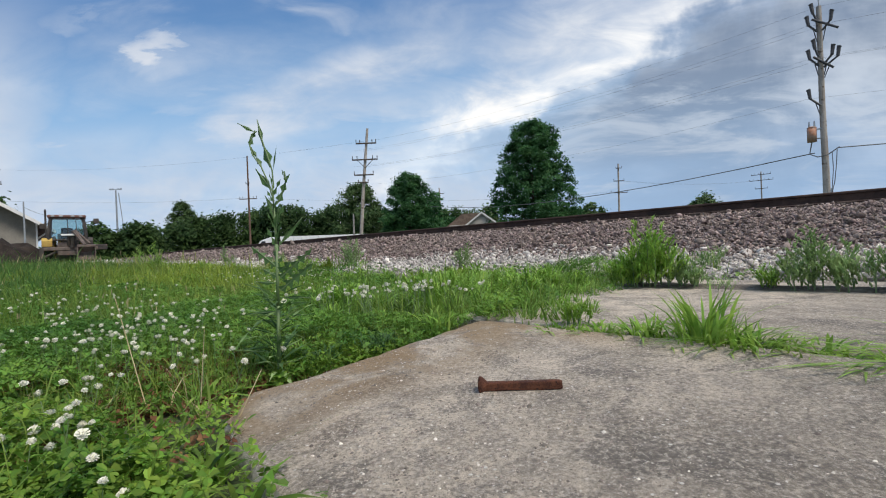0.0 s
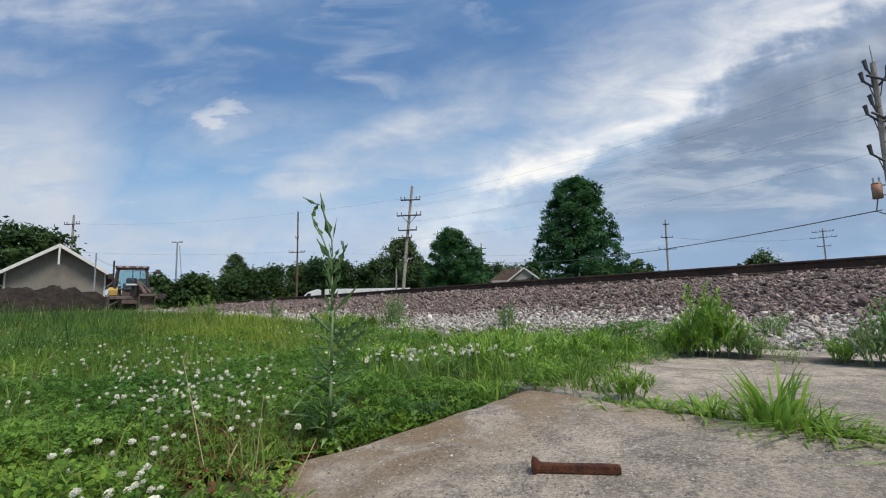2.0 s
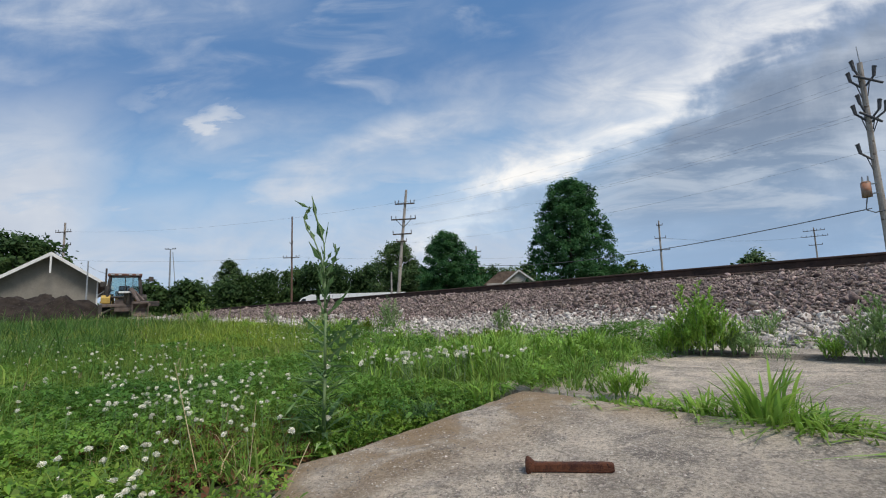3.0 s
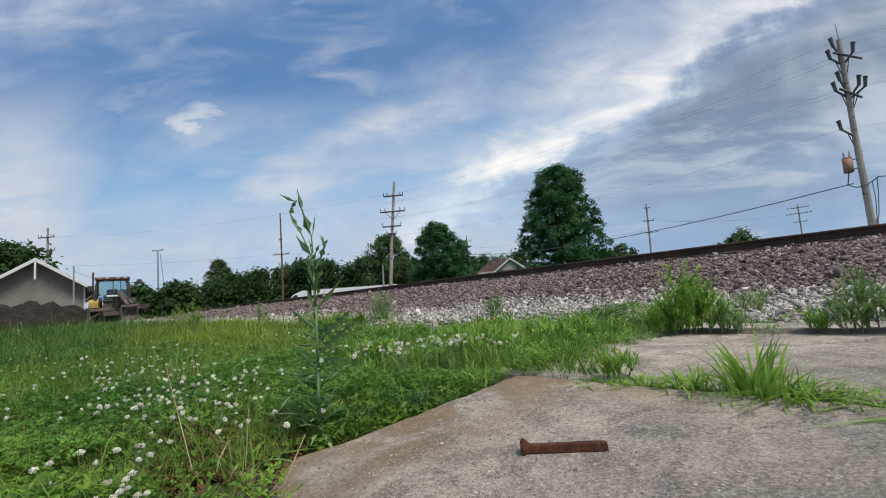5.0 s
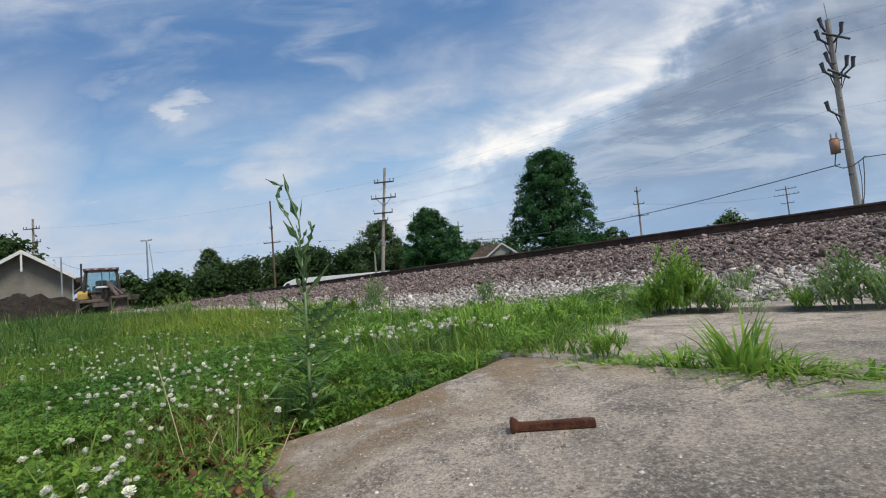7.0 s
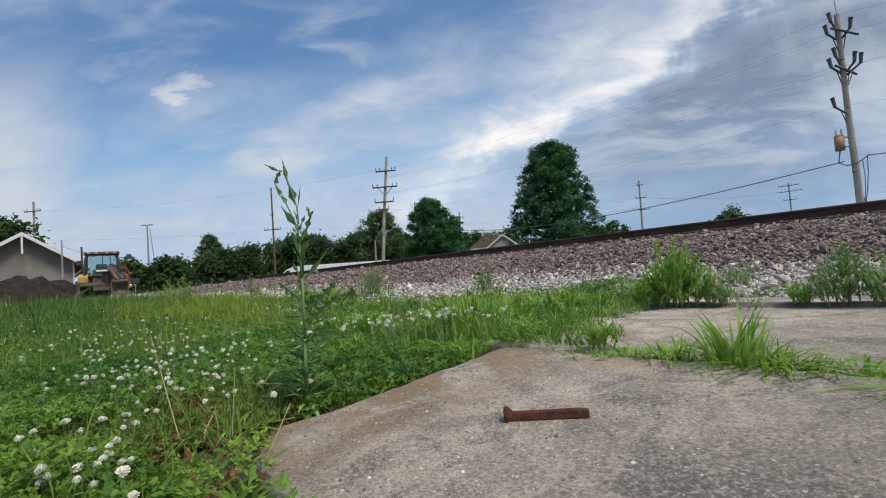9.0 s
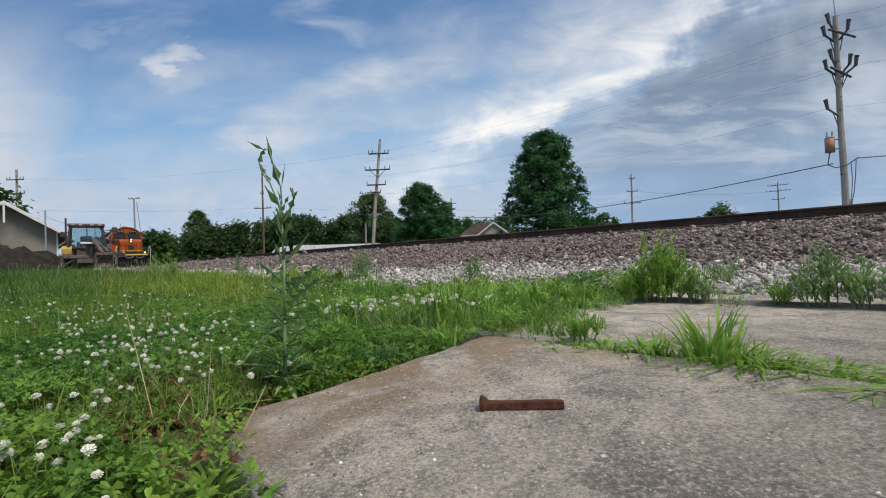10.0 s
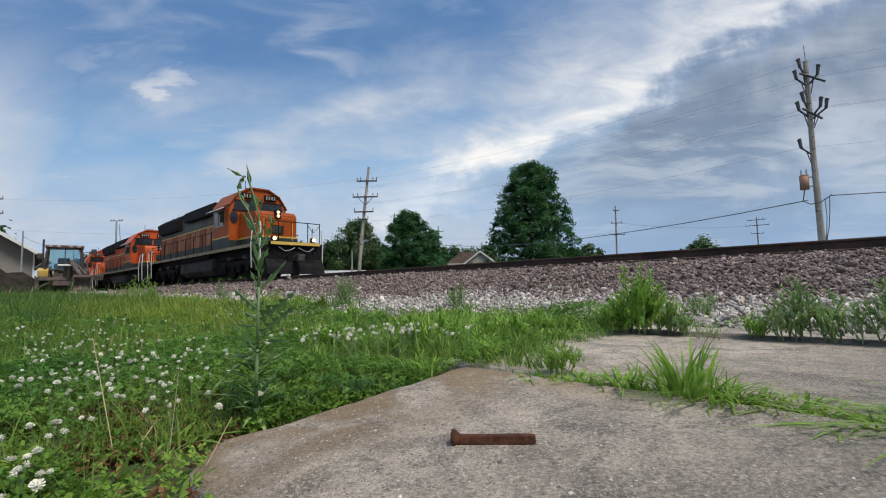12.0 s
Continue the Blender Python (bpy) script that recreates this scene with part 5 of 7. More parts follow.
def clover_leaves(name, count, r0, r1, a0, a1, size, height, seed, label, mat=None, power=1.0, wide=0.55):
    """Three-part clover leaves on unseen stalks, making an uneven mat."""
    rng = np.random.default_rng(seed)
    x, y, s, d = scatter(count, r0, r1, a0, a1, rng, power)
    k = len(x)
    lump = patch_noise(x, y, 2.2, 5.0)
    keep = rng.random(k) < np.clip(0.85 + 1.5 * patch_noise(x, y, 1.1, 9.0), 0.3, 1)
    if mat is not RED_LEAF:
        keep &= (np.hypot(x + 0.66, (y - 1.08) * 0.8) > 0.22) | (rng.random(k) < 0.25)
    x, y, s, d, lump = x[keep], y[keep], s[keep], d[keep], lump[keep]
    k = len(x)
    h = height * (0.7 + 0.95 * lump + 0.5 * patch_noise(x, y, 6.5, 3.0) + 0.6 * rng.random(k) ** 1.5)
    h = np.maximum(h, 0.008)
    P = np.stack([x, y, ground_z(s, d) + h], 1)
    base = rng.uniform(0, math.tau, k)
    L = size * rng.uniform(0.6, 1.25, k)
    tilt = rng.normal(scale=0.45, size=(k, 2))
    faces = []
    half = ((0.30, 0.62), (0.66, 1.0), (0.97, 0.55))
    for i in range(3):
        a = base + i * math.tau / 3 + rng.normal(scale=0.15, size=k)
        o = np.stack([np.cos(a), np.sin(a)], 1)
        t = np.stack([-o[:, 1], o[:, 0]], 1)
        cup = rng.uniform(0.05, 0.5, k)
        for sg in (1, -1):
            pts = []
            for along, across in ((0.05, 0.0), *[(f, sg * w * wide) for f, w in half], (0.90, 0.0)):
                q = (o * along + t * across) * L[:, None]
                z = (q * tilt).sum(1) + L * 0.3 * along - L * 0.3 * along ** 2 + L * cup * abs(across)
                pts.append(np.stack([P[:, 0] + q[:, 0], P[:, 1] + q[:, 1], P[:, 2] + z], 1))
            faces.append(np.stack(pts if sg > 0 else pts[::-1], 1))
    V = np.concatenate(faces, 0).reshape(-1, 3)
    F = np.arange(len(V)).reshape(-1, 5)
    return tagged(raw(name, V, F, mat or CLOVER), label, "clover", kind="stuff")


def clover_mat(name, count, r0, r1, a0, a1, size, height, seed, label, mat, power=1.0):
    """Clover farther off: three simple leaflets to a leaf, at the top of an uneven mat with hollows."""
    rng = np.random.default_rng(seed)
    x, y, s, d = scatter(count, r0, r1, a0, a1, rng, power)
    hollow = patch_noise(x, y, 1.3, 9.0) + 0.6 * patch_noise(x, y, 3.7, 2.0)
    keep = rng.random(len(x)) < np.clip(0.95 + 1.3 * hollow, 0.12, 1)
    keep &= (np.hypot(x + 0.72, (y - 1.12) * 0.8) > 0.22) | (rng.random(len(x)) < 0.25)
    x, y, s, d, hollow = x[keep], y[keep], s[keep], d[keep], hollow[keep]
    k = len(x)
    lump = patch_noise(x, y, 2.2, 5.0)
    h = np.maximum(height * (0.75 + 0.8 * lump + 0.5 * patch_noise(x, y, 7.5, 3.0) + 0.45 * hollow + 0.45 * rng.random(k) ** 2), 0.008)
    P = np.stack([x, y, ground_z(s, d) + h], 1)
    L = size * rng.uniform(0.65, 1.25, k)
    base, tilt = rng.uniform(0, math.tau, k), rng.normal(scale=0.38, size=(k, 2))
    quads = []
    for i in range(3):
        a = base + i * math.tau / 3 + rng.normal(scale=0.15, size=k)
        o = np.stack([np.cos(a), np.sin(a)], 1)
        t = np.stack([-o[:, 1], o[:, 0]], 1)
        pts = []
        for along, across, lift in ((0.05, 0.0, 0.0), (0.62, 0.52, 0.28), (0.98, 0.0, 0.02), (0.62, -0.52, 0.28)):
            q = (o * along + t * across) * L[:, None]
            pts.append(np.stack([P[:, 0] + q[:, 0], P[:, 1] + q[:, 1], P[:, 2] + (q * tilt).sum(1) + L * lift], 1))
        quads.append(np.stack(pts, 1))
    V = np.stack(quads, 1).reshape(-1, 3)
    return tagged(raw(name, V, np.arange(len(V)).reshape(-1, 4), mat), label, "clover", kind="stuff")


def seed_grass(name, count, r0, r1, a0, a1, h, seed, label):
    """Thin flowering grass stalks with narrow buff heads."""
    rng = np.random.default_rng(seed)
    x, y, s, d = scatter(count, r0, r1, a0, a1, rng, 0.8)
    k = len(x)
    P = np.stack([x, y, ground_z(s, d)], 1)
    H, lean, a = h * rng.uniform(0.6, 1.2, k), np.abs(rng.normal(scale=0.2, size=k)) + 0.03, rng.uniform(0, math.tau, k)
    V1, F1 = blades(P, H, np.full(k, 0.0016) * (1 + 0.25 * np.hypot(x, y)), lean, rng, 3, a)
    tip = P + np.stack([np.cos(a) * lean * H * 0.8, np.sin(a) * lean * H * 0.8, H * (0.93 - 0.42 * lean)], 1)
    V2, F2 = blades(tip - np.array([0, 0, 0.02]), H * 0.26, 0.0042 * (1 + 0.15 * np.hypot(x, y)), lean * 1.5, rng, 3, a)
    return tagged(raw(name, np.concatenate([V1, V2]), np.concatenate([F1, F2 + len(V1)]), SEED_HEAD), label, "grass", kind="stuff")


def lawn_grass(name, count, r0, r1, a0, a1, h, w, lean, mat, seed, label, power=1.0, patch=None, segs=3):
    rng = np.random.default_rng(seed)
    x, y, s, d = scatter(count, r0, r1, a0, a1, rng, power)
    if patch is not None:
        keep = patch_noise(x, y, patch[0], patch[1]) + rng.normal(scale=0.1, size=len(x)) > patch[2]
        x, y, s, d = x[keep], y[keep], s[keep], d[keep]
    k = len(x)
    P = np.stack([x, y, ground_z(s, d) - 0.005], 1)
    H = h * np.exp(rng.normal(scale=0.35, size=k))
    V, F = blades(P, H, w * rng.uniform(0.6, 1.3, k), np.abs(rng.normal(scale=lean, size=k)) + 0.1, rng, segs)
    return tagged(raw(name, V, F, mat), label, "grass", kind="stuff")


clover_leaves("clover", 30000, 0.38, 1.5, -62, 12, 0.0082, 0.055, 51, "dense mat of bright green white-clover leaves beside the slab", power=0.8)
clover_mat("clover", 90000, 1.35, 4.4, -56, 20, 0.0105, 0.080, 52, "mat of dark green clover across the lawn", CLOVER_DEEP, 0.75)
clover_mat("clover", 42000, 4.0, 11.0, -52, 8, 0.020, 0.085, 53, "distant mat of clover and low weeds", CLOVER_DEEP, 0.8)
clover_leaves("broad_weeds", 1700, 0.38, 1.1, -62, -20, 0.0135, 0.070, 54, "broad bright green weed leaves by the broken slab corner", CLOVER, 1.0, 0.36)
lawn_grass("grass", 12000, 0.4, 2.6, -62, 14, 0.085, 0.0028, 0.6, BLADE_DULL, 55, "fine green grass blades among the clover", 0.8)
lawn_grass("grass", 9000, 1.5, 4.5, -60, -22, 0.12, 0.0034, 0.6, BLADE, 64, "bright fine grass in loose patches", 0.8, (1.3, 6.0, 0.05))
lawn_grass("grass", 5500, 1.7, 4.0, -16, 22, 0.13, 0.0062, 0.6, BLADE, 56, "tall fresh grass behind the slab corner", 0.8, (1.1, 4.0, -0.25))
lawn_grass("grass", 42000, 2.6, 8.0, -56, -16, 0.125, 0.0050, 0.6, BLADE_DULL, 65, "dull green rough grass through the clover", 0.8, (0.7, 4.0, -0.10), 2)
lawn_grass("grass", 34000, 6.0, 16.0, -52, -4, 0.19, 0.009, 0.6, MEADOW, 57, "yellow-green rough grass", 0.8, (0.45, 7.0, -0.15))
lawn_grass("grass", 13000, 4.2, 11.0, -36, -25, 0.16, 0.0065, 0.7, YELLOW_GRASS, 66, "lime green tall grass at the edge of the gravel", 0.9, (0.7, 3.0, -0.10))
lawn_grass("grass", 20000, 14.0, 40.0, -48, -12, 0.15, 0.022, 0.5, MEADOW, 58, "tall yellow-green meadow grass below the depot", 0.8)
lawn_grass("grass", 12000, 8.0, 15.0, -52, -38.5, 0.27, 0.009, 0.6, DARK_WEED, 67, "tall dark green rank grass in front of the earth mound", 0.9, (0.4, 8.0, -0.22), 4)
lawn_grass("grass", 1800, 11.0, 20.0, -38, -30, 0.26, 0.011, 0.6, DARK_WEED, 68, "dark green weeds along the meadow edge", 0.9, (0.5, 8.0, 0.05), 4)
lawn_grass("grass", 10000, 4.0, 10.5, -54, -40, 0.19, 0.0055, 0.6, DARK_WEED, 75, "dark green rank grass over the lawn", 0.9, (0.6, 12.0, -0.08))
seed_grass("seed_grass", 150, 2.2, 9.0, -56, -24, 0.17, 69, "sparse buff flowering grass stalks over the lawn")
seed_grass("seed_grass", 110, 8.0, 16.0, -50, -25, 0.40, 70, "tall buff flowering grass before the earth mound")
lawn_grass("straw", 700, 0.5, 3.5, -55, 5, 0.07, 0.003, 0.8, STRAW, 59, "dry straw stalks in the clover", 0.8, (1.6, 2.0, 0.05))
lawn_grass("grass", 16000, 0.5, 6.0, 10, 300, 0.10, 0.006, 0.6, BLADE_DULL, 61, "green grass of the lawn behind", 0.6)
clover_mat("clover", 16000, 0.5, 6.0, 12, 304, 0.022, 0.05, 62, "clover of the lawn behind", CLOVER_DEEP, 0.6)
lawn_grass("grass", 16000, 5.5, 22.0, 20, 310, 0.18, 0.024, 0.6, MEADOW, 63, "rough grass of the open lot behind", 0.7, None, 2)
clover_leaves("dead_leaves", 3400, 0.8, 1.8, -48, -18, 0.012, 0.024, 60, "reddish brown dead leaves on bare soil", RED_LEAF)


def clover_flowers():
    """White clover heads on thin stalks."""
    rng = np.random.default_rng(71)
    bm = bmesh.new()
    for i in range(46):
        f = (i + 0.5) / 46
        z, a = 1 - 1.75 * f, i * 2.39996
        r = math.sqrt(max(0, 1 - z * z))
        o = Vector((math.cos(a) * r, math.sin(a) * r, z * 0.9))
        t = o.cross(Vector((0, 0, 1)))
        t = t.normalized() if t.length > 0.01 else Vector((1, 0, 0))
        up = (o + Vector((0, 0, 0.55))).normalized()
        w = o.cross(t).normalized()
        b, tip = o * 0.45, o * (0.50 + 0.32 * ((i * 7) % 5) / 4) + up * (0.34 + 0.22 * ((i * 3) % 4) / 3)
        vs = [bm.verts.new(Vector((p.x, p.y, p.z * 0.82)) * 0.0072) for p in (b - t * 0.10, b + t * 0.10, tip + t * 0.24, tip + up * 0.14 + w * 0.08, tip - t * 0.24)]
        bm.faces.new(vs)
    bmesh.ops.create_icosphere(bm, subdivisions=1, radius=0.0046)
    head0 = link("flower_head", bm, PETAL)
    bm = bmesh.new()
    rod(bm, (0, 0, -0.13), (0, 0, 0.0), 0.0009, 0.0008, 5)
    first = link("clover_flower", bm, WEED_STEM)
    head0.parent = first
    tagged(first, "white clover flower head on a thin green stalk", "flower", "white clover flowers")
    places = []
    for n, r0, r1, a0, a1 in ((30, 0.50, 0.95, -58, -22), (30, 0.9, 2.1, -50, -20), (22, 1.6, 4.5, -48, -8)):
        x, y, s, d = scatter(n * 3, r0, r1, a0, a1, rng, 0.8)
        places += [(x[i], y[i], s[i], d[i]) for i in range(min(n, len(x)))]
    # they stand in loose groups
    for cx, cy, w, n in ((-0.33, 1.90, 0.12, 34), (-0.10, 2.02, 0.11, 36), (-0.55, 1.72, 0.10, 7), (0.12, 1.95, 0.08, 6), (-0.50, 1.02, 0.05, 8), (-0.78, 1.22, 0.14, 34), (-0.98, 1.36, 0.13, 26),
                         (-1.12, 1.62, 0.16, 26), (-0.80, 0.92, 0.09, 9), (-0.62, 0.72, 0.06, 7), (-1.35, 1.95, 0.22, 16), (-0.95, 1.75, 0.15, 10), (-1.75, 2.2, 0.22, 12)):
        x, y = rng.normal(cx, w, n), rng.normal(cy, w * 0.8, n)
        for a, b in zip(x, y):
            s, d = sd(a, b)
            if not on_slab(np.array(s), np.array(d)) and (s > 1.1 or d < 0.2):
                places.append((a, b, s, d))
    for i, (x, y, s, d) in enumerate(places):
        m = pose(x, y, float(ground_z(s, d)) + rng.uniform(0.08, 0.12) + (0.03 if math.hypot(x, y) > 1.4 else 0.0) + (0.055 if y > 1.65 and x > -0.7 else 0.0) + (0.04 if math.hypot(x, y) > 3 else 0.0), rng.normal() * 14, rng.normal() * 14, rng.uniform(0, 360))
        if i == 0:
            first.scale = (1, 1, 1)
            first.matrix_basis = m
        else:
            q = rng.uniform(0.5, 1.05) * (1.3 if y > 1.65 else 1.0)
            copy_thing(first, m @ Matrix.Diagonal((q, q * rng.uniform(0.85, 1.1), q * rng.uniform(0.95, 1.25), 1)))
    # the far ones, too small to tell apart
    x, y, s, d = scatter(900, 2.3, 8.5, -50, -14, rng, 0.7)
    ok = patch_noise(x, y, 0.9, 14.0) + rng.normal(scale=0.08, size=len(x)) > 0.02
    x, y, s, d = x[ok], y[ok], s[ok], d[ok]
    head = np.array([v.co[:] for v in head0.data.vertices])[:230]
    k, shape = len(x), head.reshape(46, 5, 3)
    C = np.stack([x, y, ground_z(s, d) + 0.10 + 0.05 * rng.random(k)], 1)
    V = (C[:, None, None] + shape[None] * rng.uniform(0.8, 1.2, k)[:, None, None, None]).reshape(-1, 3)
    tagged(raw("far_clover_flowers", V, np.arange(len(V)).reshape(-1, 5), PETAL), "white clover flowers scattered over the far lawn", "flower", kind="stuff")


clover_flowers()


# ---- single weeds ----
def lobed_leaf(bm, base, direction, length, width, rng, droop=0.3, lobes=3, fold=0.3, edgewise=False):
    """A long leaf with toothed lobes and a raised midrib, from base along direction."""
    o = Vector(direction).normalized()
    side = o.cross(Vector((0, 0, 1)))
    side = side.normalized() if side.length > 0.05 else Vector((1, 0, 0))
    up = side.cross(o).normalized()
    if edgewise:
        side, up = (up + side * 0.35).normalized(), (side - up * 0.35).normalized()
    n = 4 * lobes
    L, M, R = [], [], []
    for i in range(n + 1):
        f = i / n
        c = Vector(base) + o * (length * f) + Vector((0, 0, -droop * length * f * f))
        tooth = (0.16 + 1.25 * (abs(((f * lobes + 0.5) % 1.0) - 0.5) * 2) ** 1.6) if 0 < i < n else 0
        w = width * tooth * math.sin(math.pi * min(0.97, 0.12 + f * 0.85)) ** 0.7
        sweep = -o * (w * 0.55)
        M.append(bm.verts.new(c))
        L.append(bm.verts.new(c + side * w + up * w * fold + sweep))
        R.append(bm.verts.new(c - side * w + up * w * fold + sweep))
    for i in range(n):
        bm.faces.new((L[i], M[i], M[i + 1], L[i + 1]))
        bm.faces.new((M[i], R[i], R[i + 1], M[i + 1]))
    return bm


def tall_weed():
    """Tall prickly lettuce: a leaning stalk, clasping lobed leaves, a nodding tip, and a skirt of thin low leaves."""
    rng = random.Random(5)
    x0, y0 = -0.452, 1.215
    s, d = sd(x0, y0)
    root = empty("tall_weed", pose(x0, y0, float(ground_z(s, d))))
    tagged(root, "tall spindly prickly lettuce with lobed leaves and a nodding tip", "weed")
    def g(dx, dz, y=0.0):
        return Vector((0.948 * (dx + 0.043 * dz), y, 0.948 * dz + 0.058))

    pts = [Vector((0.0, 0, -0.01)), g(0, 0), g(-0.003, 0.162), g(-0.008, 0.337), g(-0.015, 0.44), g(-0.019, 0.505)]
    bm = bmesh.new()
    for i, (p, q) in enumerate(zip(pts, pts[1:])):
        rod(bm, p, q, 0.0064 - 0.0009 * i, 0.0055 - 0.0009 * i, 8)
    stalk = part("stalk", bm, WEED_STEM, root, "", True)

    def at_height(z):
        for p, q in zip(pts, pts[1:]):
            if z <= q.z:
                return p.lerp(q, (z - p.z) / (q.z - p.z))
        return pts[-1]

    # the nodding shoots
    for shoot in ([(-0.015, 0.46), (-0.034, 0.52), (-0.052, 0.56), (-0.076, 0.594), (-0.086, 0.628), (-0.078, 0.651), (-0.064, 0.660)],
                  [(-0.016, 0.50), (-0.020, 0.547), (-0.032, 0.584), (-0.049, 0.634), (-0.058, 0.67)], [(-0.008, 0.45), (0.0155, 0.493), (0.019, 0.52), (0.014, 0.543)]):
        bm = bmesh.new()
        tube(bm, [g(*p) for p in shoot], 0.0022)
        part("shoot", bm, WEED_STEM, root)
    # leaves that clasp the stalk and shoots: from, to, half width, lobes
    for p, q, w, lobes in (((-0.017, 0.485), (-0.068, 0.556), 0.0075, 1), ((-0.05, 0.56), (-0.082, 0.618), 0.0055, 2), ((-0.084, 0.62), (-0.070, 0.665), 0.006, 2), ((-0.066, 0.656), (-0.111, 0.680), 0.0042, 1),
                           ((-0.026, 0.555), (-0.050, 0.630), 0.0095, 1), ((-0.046, 0.615), (-0.067, 0.698), 0.0048, 1), ((-0.018, 0.540), (-0.005, 0.616), 0.0018, 1), ((-0.002, 0.455), (0.021, 0.515), 0.0085, 2),
                           ((0.017, 0.508), (0.033, 0.520), 0.0035, 1), ((0.018, 0.515), (0.012, 0.546), 0.004, 2), ((0.019, 0.52), (0.03, 0.535), 0.003, 1), ((-0.017, 0.43), (-0.043, 0.478), 0.0045, 1), ((-0.016, 0.435), (-0.034, 0.445), 0.0035, 1),
                           ((-0.013, 0.40), (-0.022, 0.47), 0.006, 1), ((-0.010, 0.37), (0.004, 0.44), 0.007, 1),
                           ((-0.008, 0.325), (0.065, 0.414), 0.005, 1), ((-0.010, 0.275), (-0.074, 0.334), 0.0125, 4), ((0.002, 0.240), (0.095, 0.322), 0.0120, 5), ((0.004, 0.205), (0.102, 0.286), 0.0135, 5),
                           ((-0.006, 0.226), (-0.067, 0.233), 0.004, 1), ((0.002, 0.186), (0.088, 0.181), 0.004, 1), ((-0.006, 0.147), (-0.084, 0.142), 0.004, 1), ((0.0, 0.26), (0.04, 0.285), 0.009, 2), ((-0.004, 0.245), (-0.045, 0.27), 0.009, 2)):
        a, b = g(*p), g(*q, rng.uniform(-0.02, 0.01))
        bm = bmesh.new()
        lobed_leaf(bm, a, b - a, (b - a).length, w, rng, rng.uniform(-0.06, 0.06), lobes, 0.35, True)
        blade = part("leaf", bm, WEED, root)
        if w > 0.0035:
            bm = bmesh.new()
            tube(bm, [a, a.lerp(b, 0.5), a.lerp(b, 0.97)], 0.0018 if w > 0.01 else 0.0011, 5)
            part("midrib", bm, WEED_STEM, blade, "pale midrib")
    for i in range(16):
        z = 0.27 + 0.235 * i / 15
        p = at_height(0.948 * z + 0.058)
        a = i * 2.4
        way = Vector((math.cos(a) * 0.5, math.sin(a) * 0.5, 1.0))
        bm = bmesh.new()
        lobed_leaf(bm, p, way, rng.uniform(0.032, 0.058), rng.uniform(0.004, 0.0065), rng, rng.uniform(-0.1, 0.1), 2, 0.4, True)
        part("leaf", bm, WEED, root)
    # low thin leaves
    for i in range(74):
        z = rng.uniform(0.03, 0.24)
        a = rng.uniform(0, math.tau)
        v = (math.cos(a), math.sin(a), rng.uniform(-0.15, 1.0))
        bm = bmesh.new()
        lobed_leaf(bm, at_height(z), v, rng.uniform(0.06, 0.19) * (1.15 - z * 1.4), rng.uniform(0.003, 0.0065), rng, rng.uniform(-0.1, 0.45), rng.choice((1, 1, 3)), 0.5)
        part("leaf", bm, rng.choice((WEED, BUSH_GREY)), root)


tall_weed()


def bushy_weed(x, y, height, spread, stems, mat, seed, label, leaf=0.058):
    """A clump of upright leafy stems."""
    rng = np.random.default_rng(seed)
    s, d = sd(x, y)
    z0 = max(float(ground_z(s, d)), 0.03 if (1.29 < d < 3.06 and s < 1.2) else -1)
    root = empty("bushy_weed", pose(x, y, z0))
    tagged(root, label, "weed", "weeds in the paving joints")
    for k in range(stems):
        a = rng.uniform(0, math.tau)
        q = rng.random() ** 0.6
        b = np.array([math.cos(a), math.sin(a), 0]) * spread * 0.42 * q
        h = height * rng.uniform(0.75, 1.0) * (1.0 - 0.55 * q ** 1.5)
        tipv = b + np.array([math.cos(a), math.sin(a), 0]) * spread * 0.22 * rng.random() + np.array([0, 0, h])
        bm = bmesh.new()
        rod(bm, tuple(b), tuple(tipv), 0.003, 0.001, 5)
        stem = part("stem", bm, WEED_STEM, root)
        n = min(300, int((170 if mat is BUSH_GREY else 250) * h / 0.3) + 36)
        twigs = 11
        which = rng.integers(0, twigs, n)
        tf = (np.arange(twigs) + 0.8) / twigs
        ta = rng.uniform(0, math.tau, twigs)
        tl = spread * 0.42 * (1.12 - tf) * rng.uniform(0.6, 1.2, twigs) + 0.012
        f = rng.random(n)
        base = b + (tipv - b) * tf[which][:, None]
        way = np.stack([np.cos(ta), np.sin(ta), np.full(twigs, 1.1)], 1)[which]
        P = base + way * (tl[which] * f)[:, None]
        ang = ta[which] + rng.normal(scale=1.1, size=n)
        l = leaf * rng.uniform(0.5, 1.2, n) * (1.15 - 0.5 * tf[which])
        V, F = blades(P, l * 0.75, l * 0.125, rng.uniform(0.3, 1.5, n), rng, 3, ang)
        lv = raw("foliage", V, F, mat)
        lv.parent = stem
        tagged(lv, kind="stuff")


bushy_weed(1.12, 2.50, 0.41, 0.24, 20, BUSH, 81, "large bright green bushy weed in the paving joint")
bushy_weed(0.99, 2.56, 0.20, 0.14, 10, BUSH, 82, "low dense green weed in the paving joint")
bushy_weed(1.25, 2.38, 0.17, 0.12, 7, BUSH_GREY, 83, "grey-green weed with tiny white flowers at the joint")
bushy_weed(0.82, 2.78, 0.18, 0.13, 9, BUSH, 84, "small green weed at the gravel edge")
bushy_weed(0.63, 3.02, 0.14, 0.2, 9, BUSH, 97, "low spreading weed at the gravel edge")
bushy_weed(1.51, 2.14, 0.11, 0.08, 7, BUSH, 85, "small grassy weed in the paving joint", 0.04)
bushy_weed(1.62, 2.04, 0.31, 0.18, 9, BUSH_GREY, 86, "loose grey-green weed clump at the paving joint")
bushy_weed(1.74, 1.94, 0.26, 0.18, 8, BUSH_GREY, 87, "loose grey-green weed clump at the paving joint")
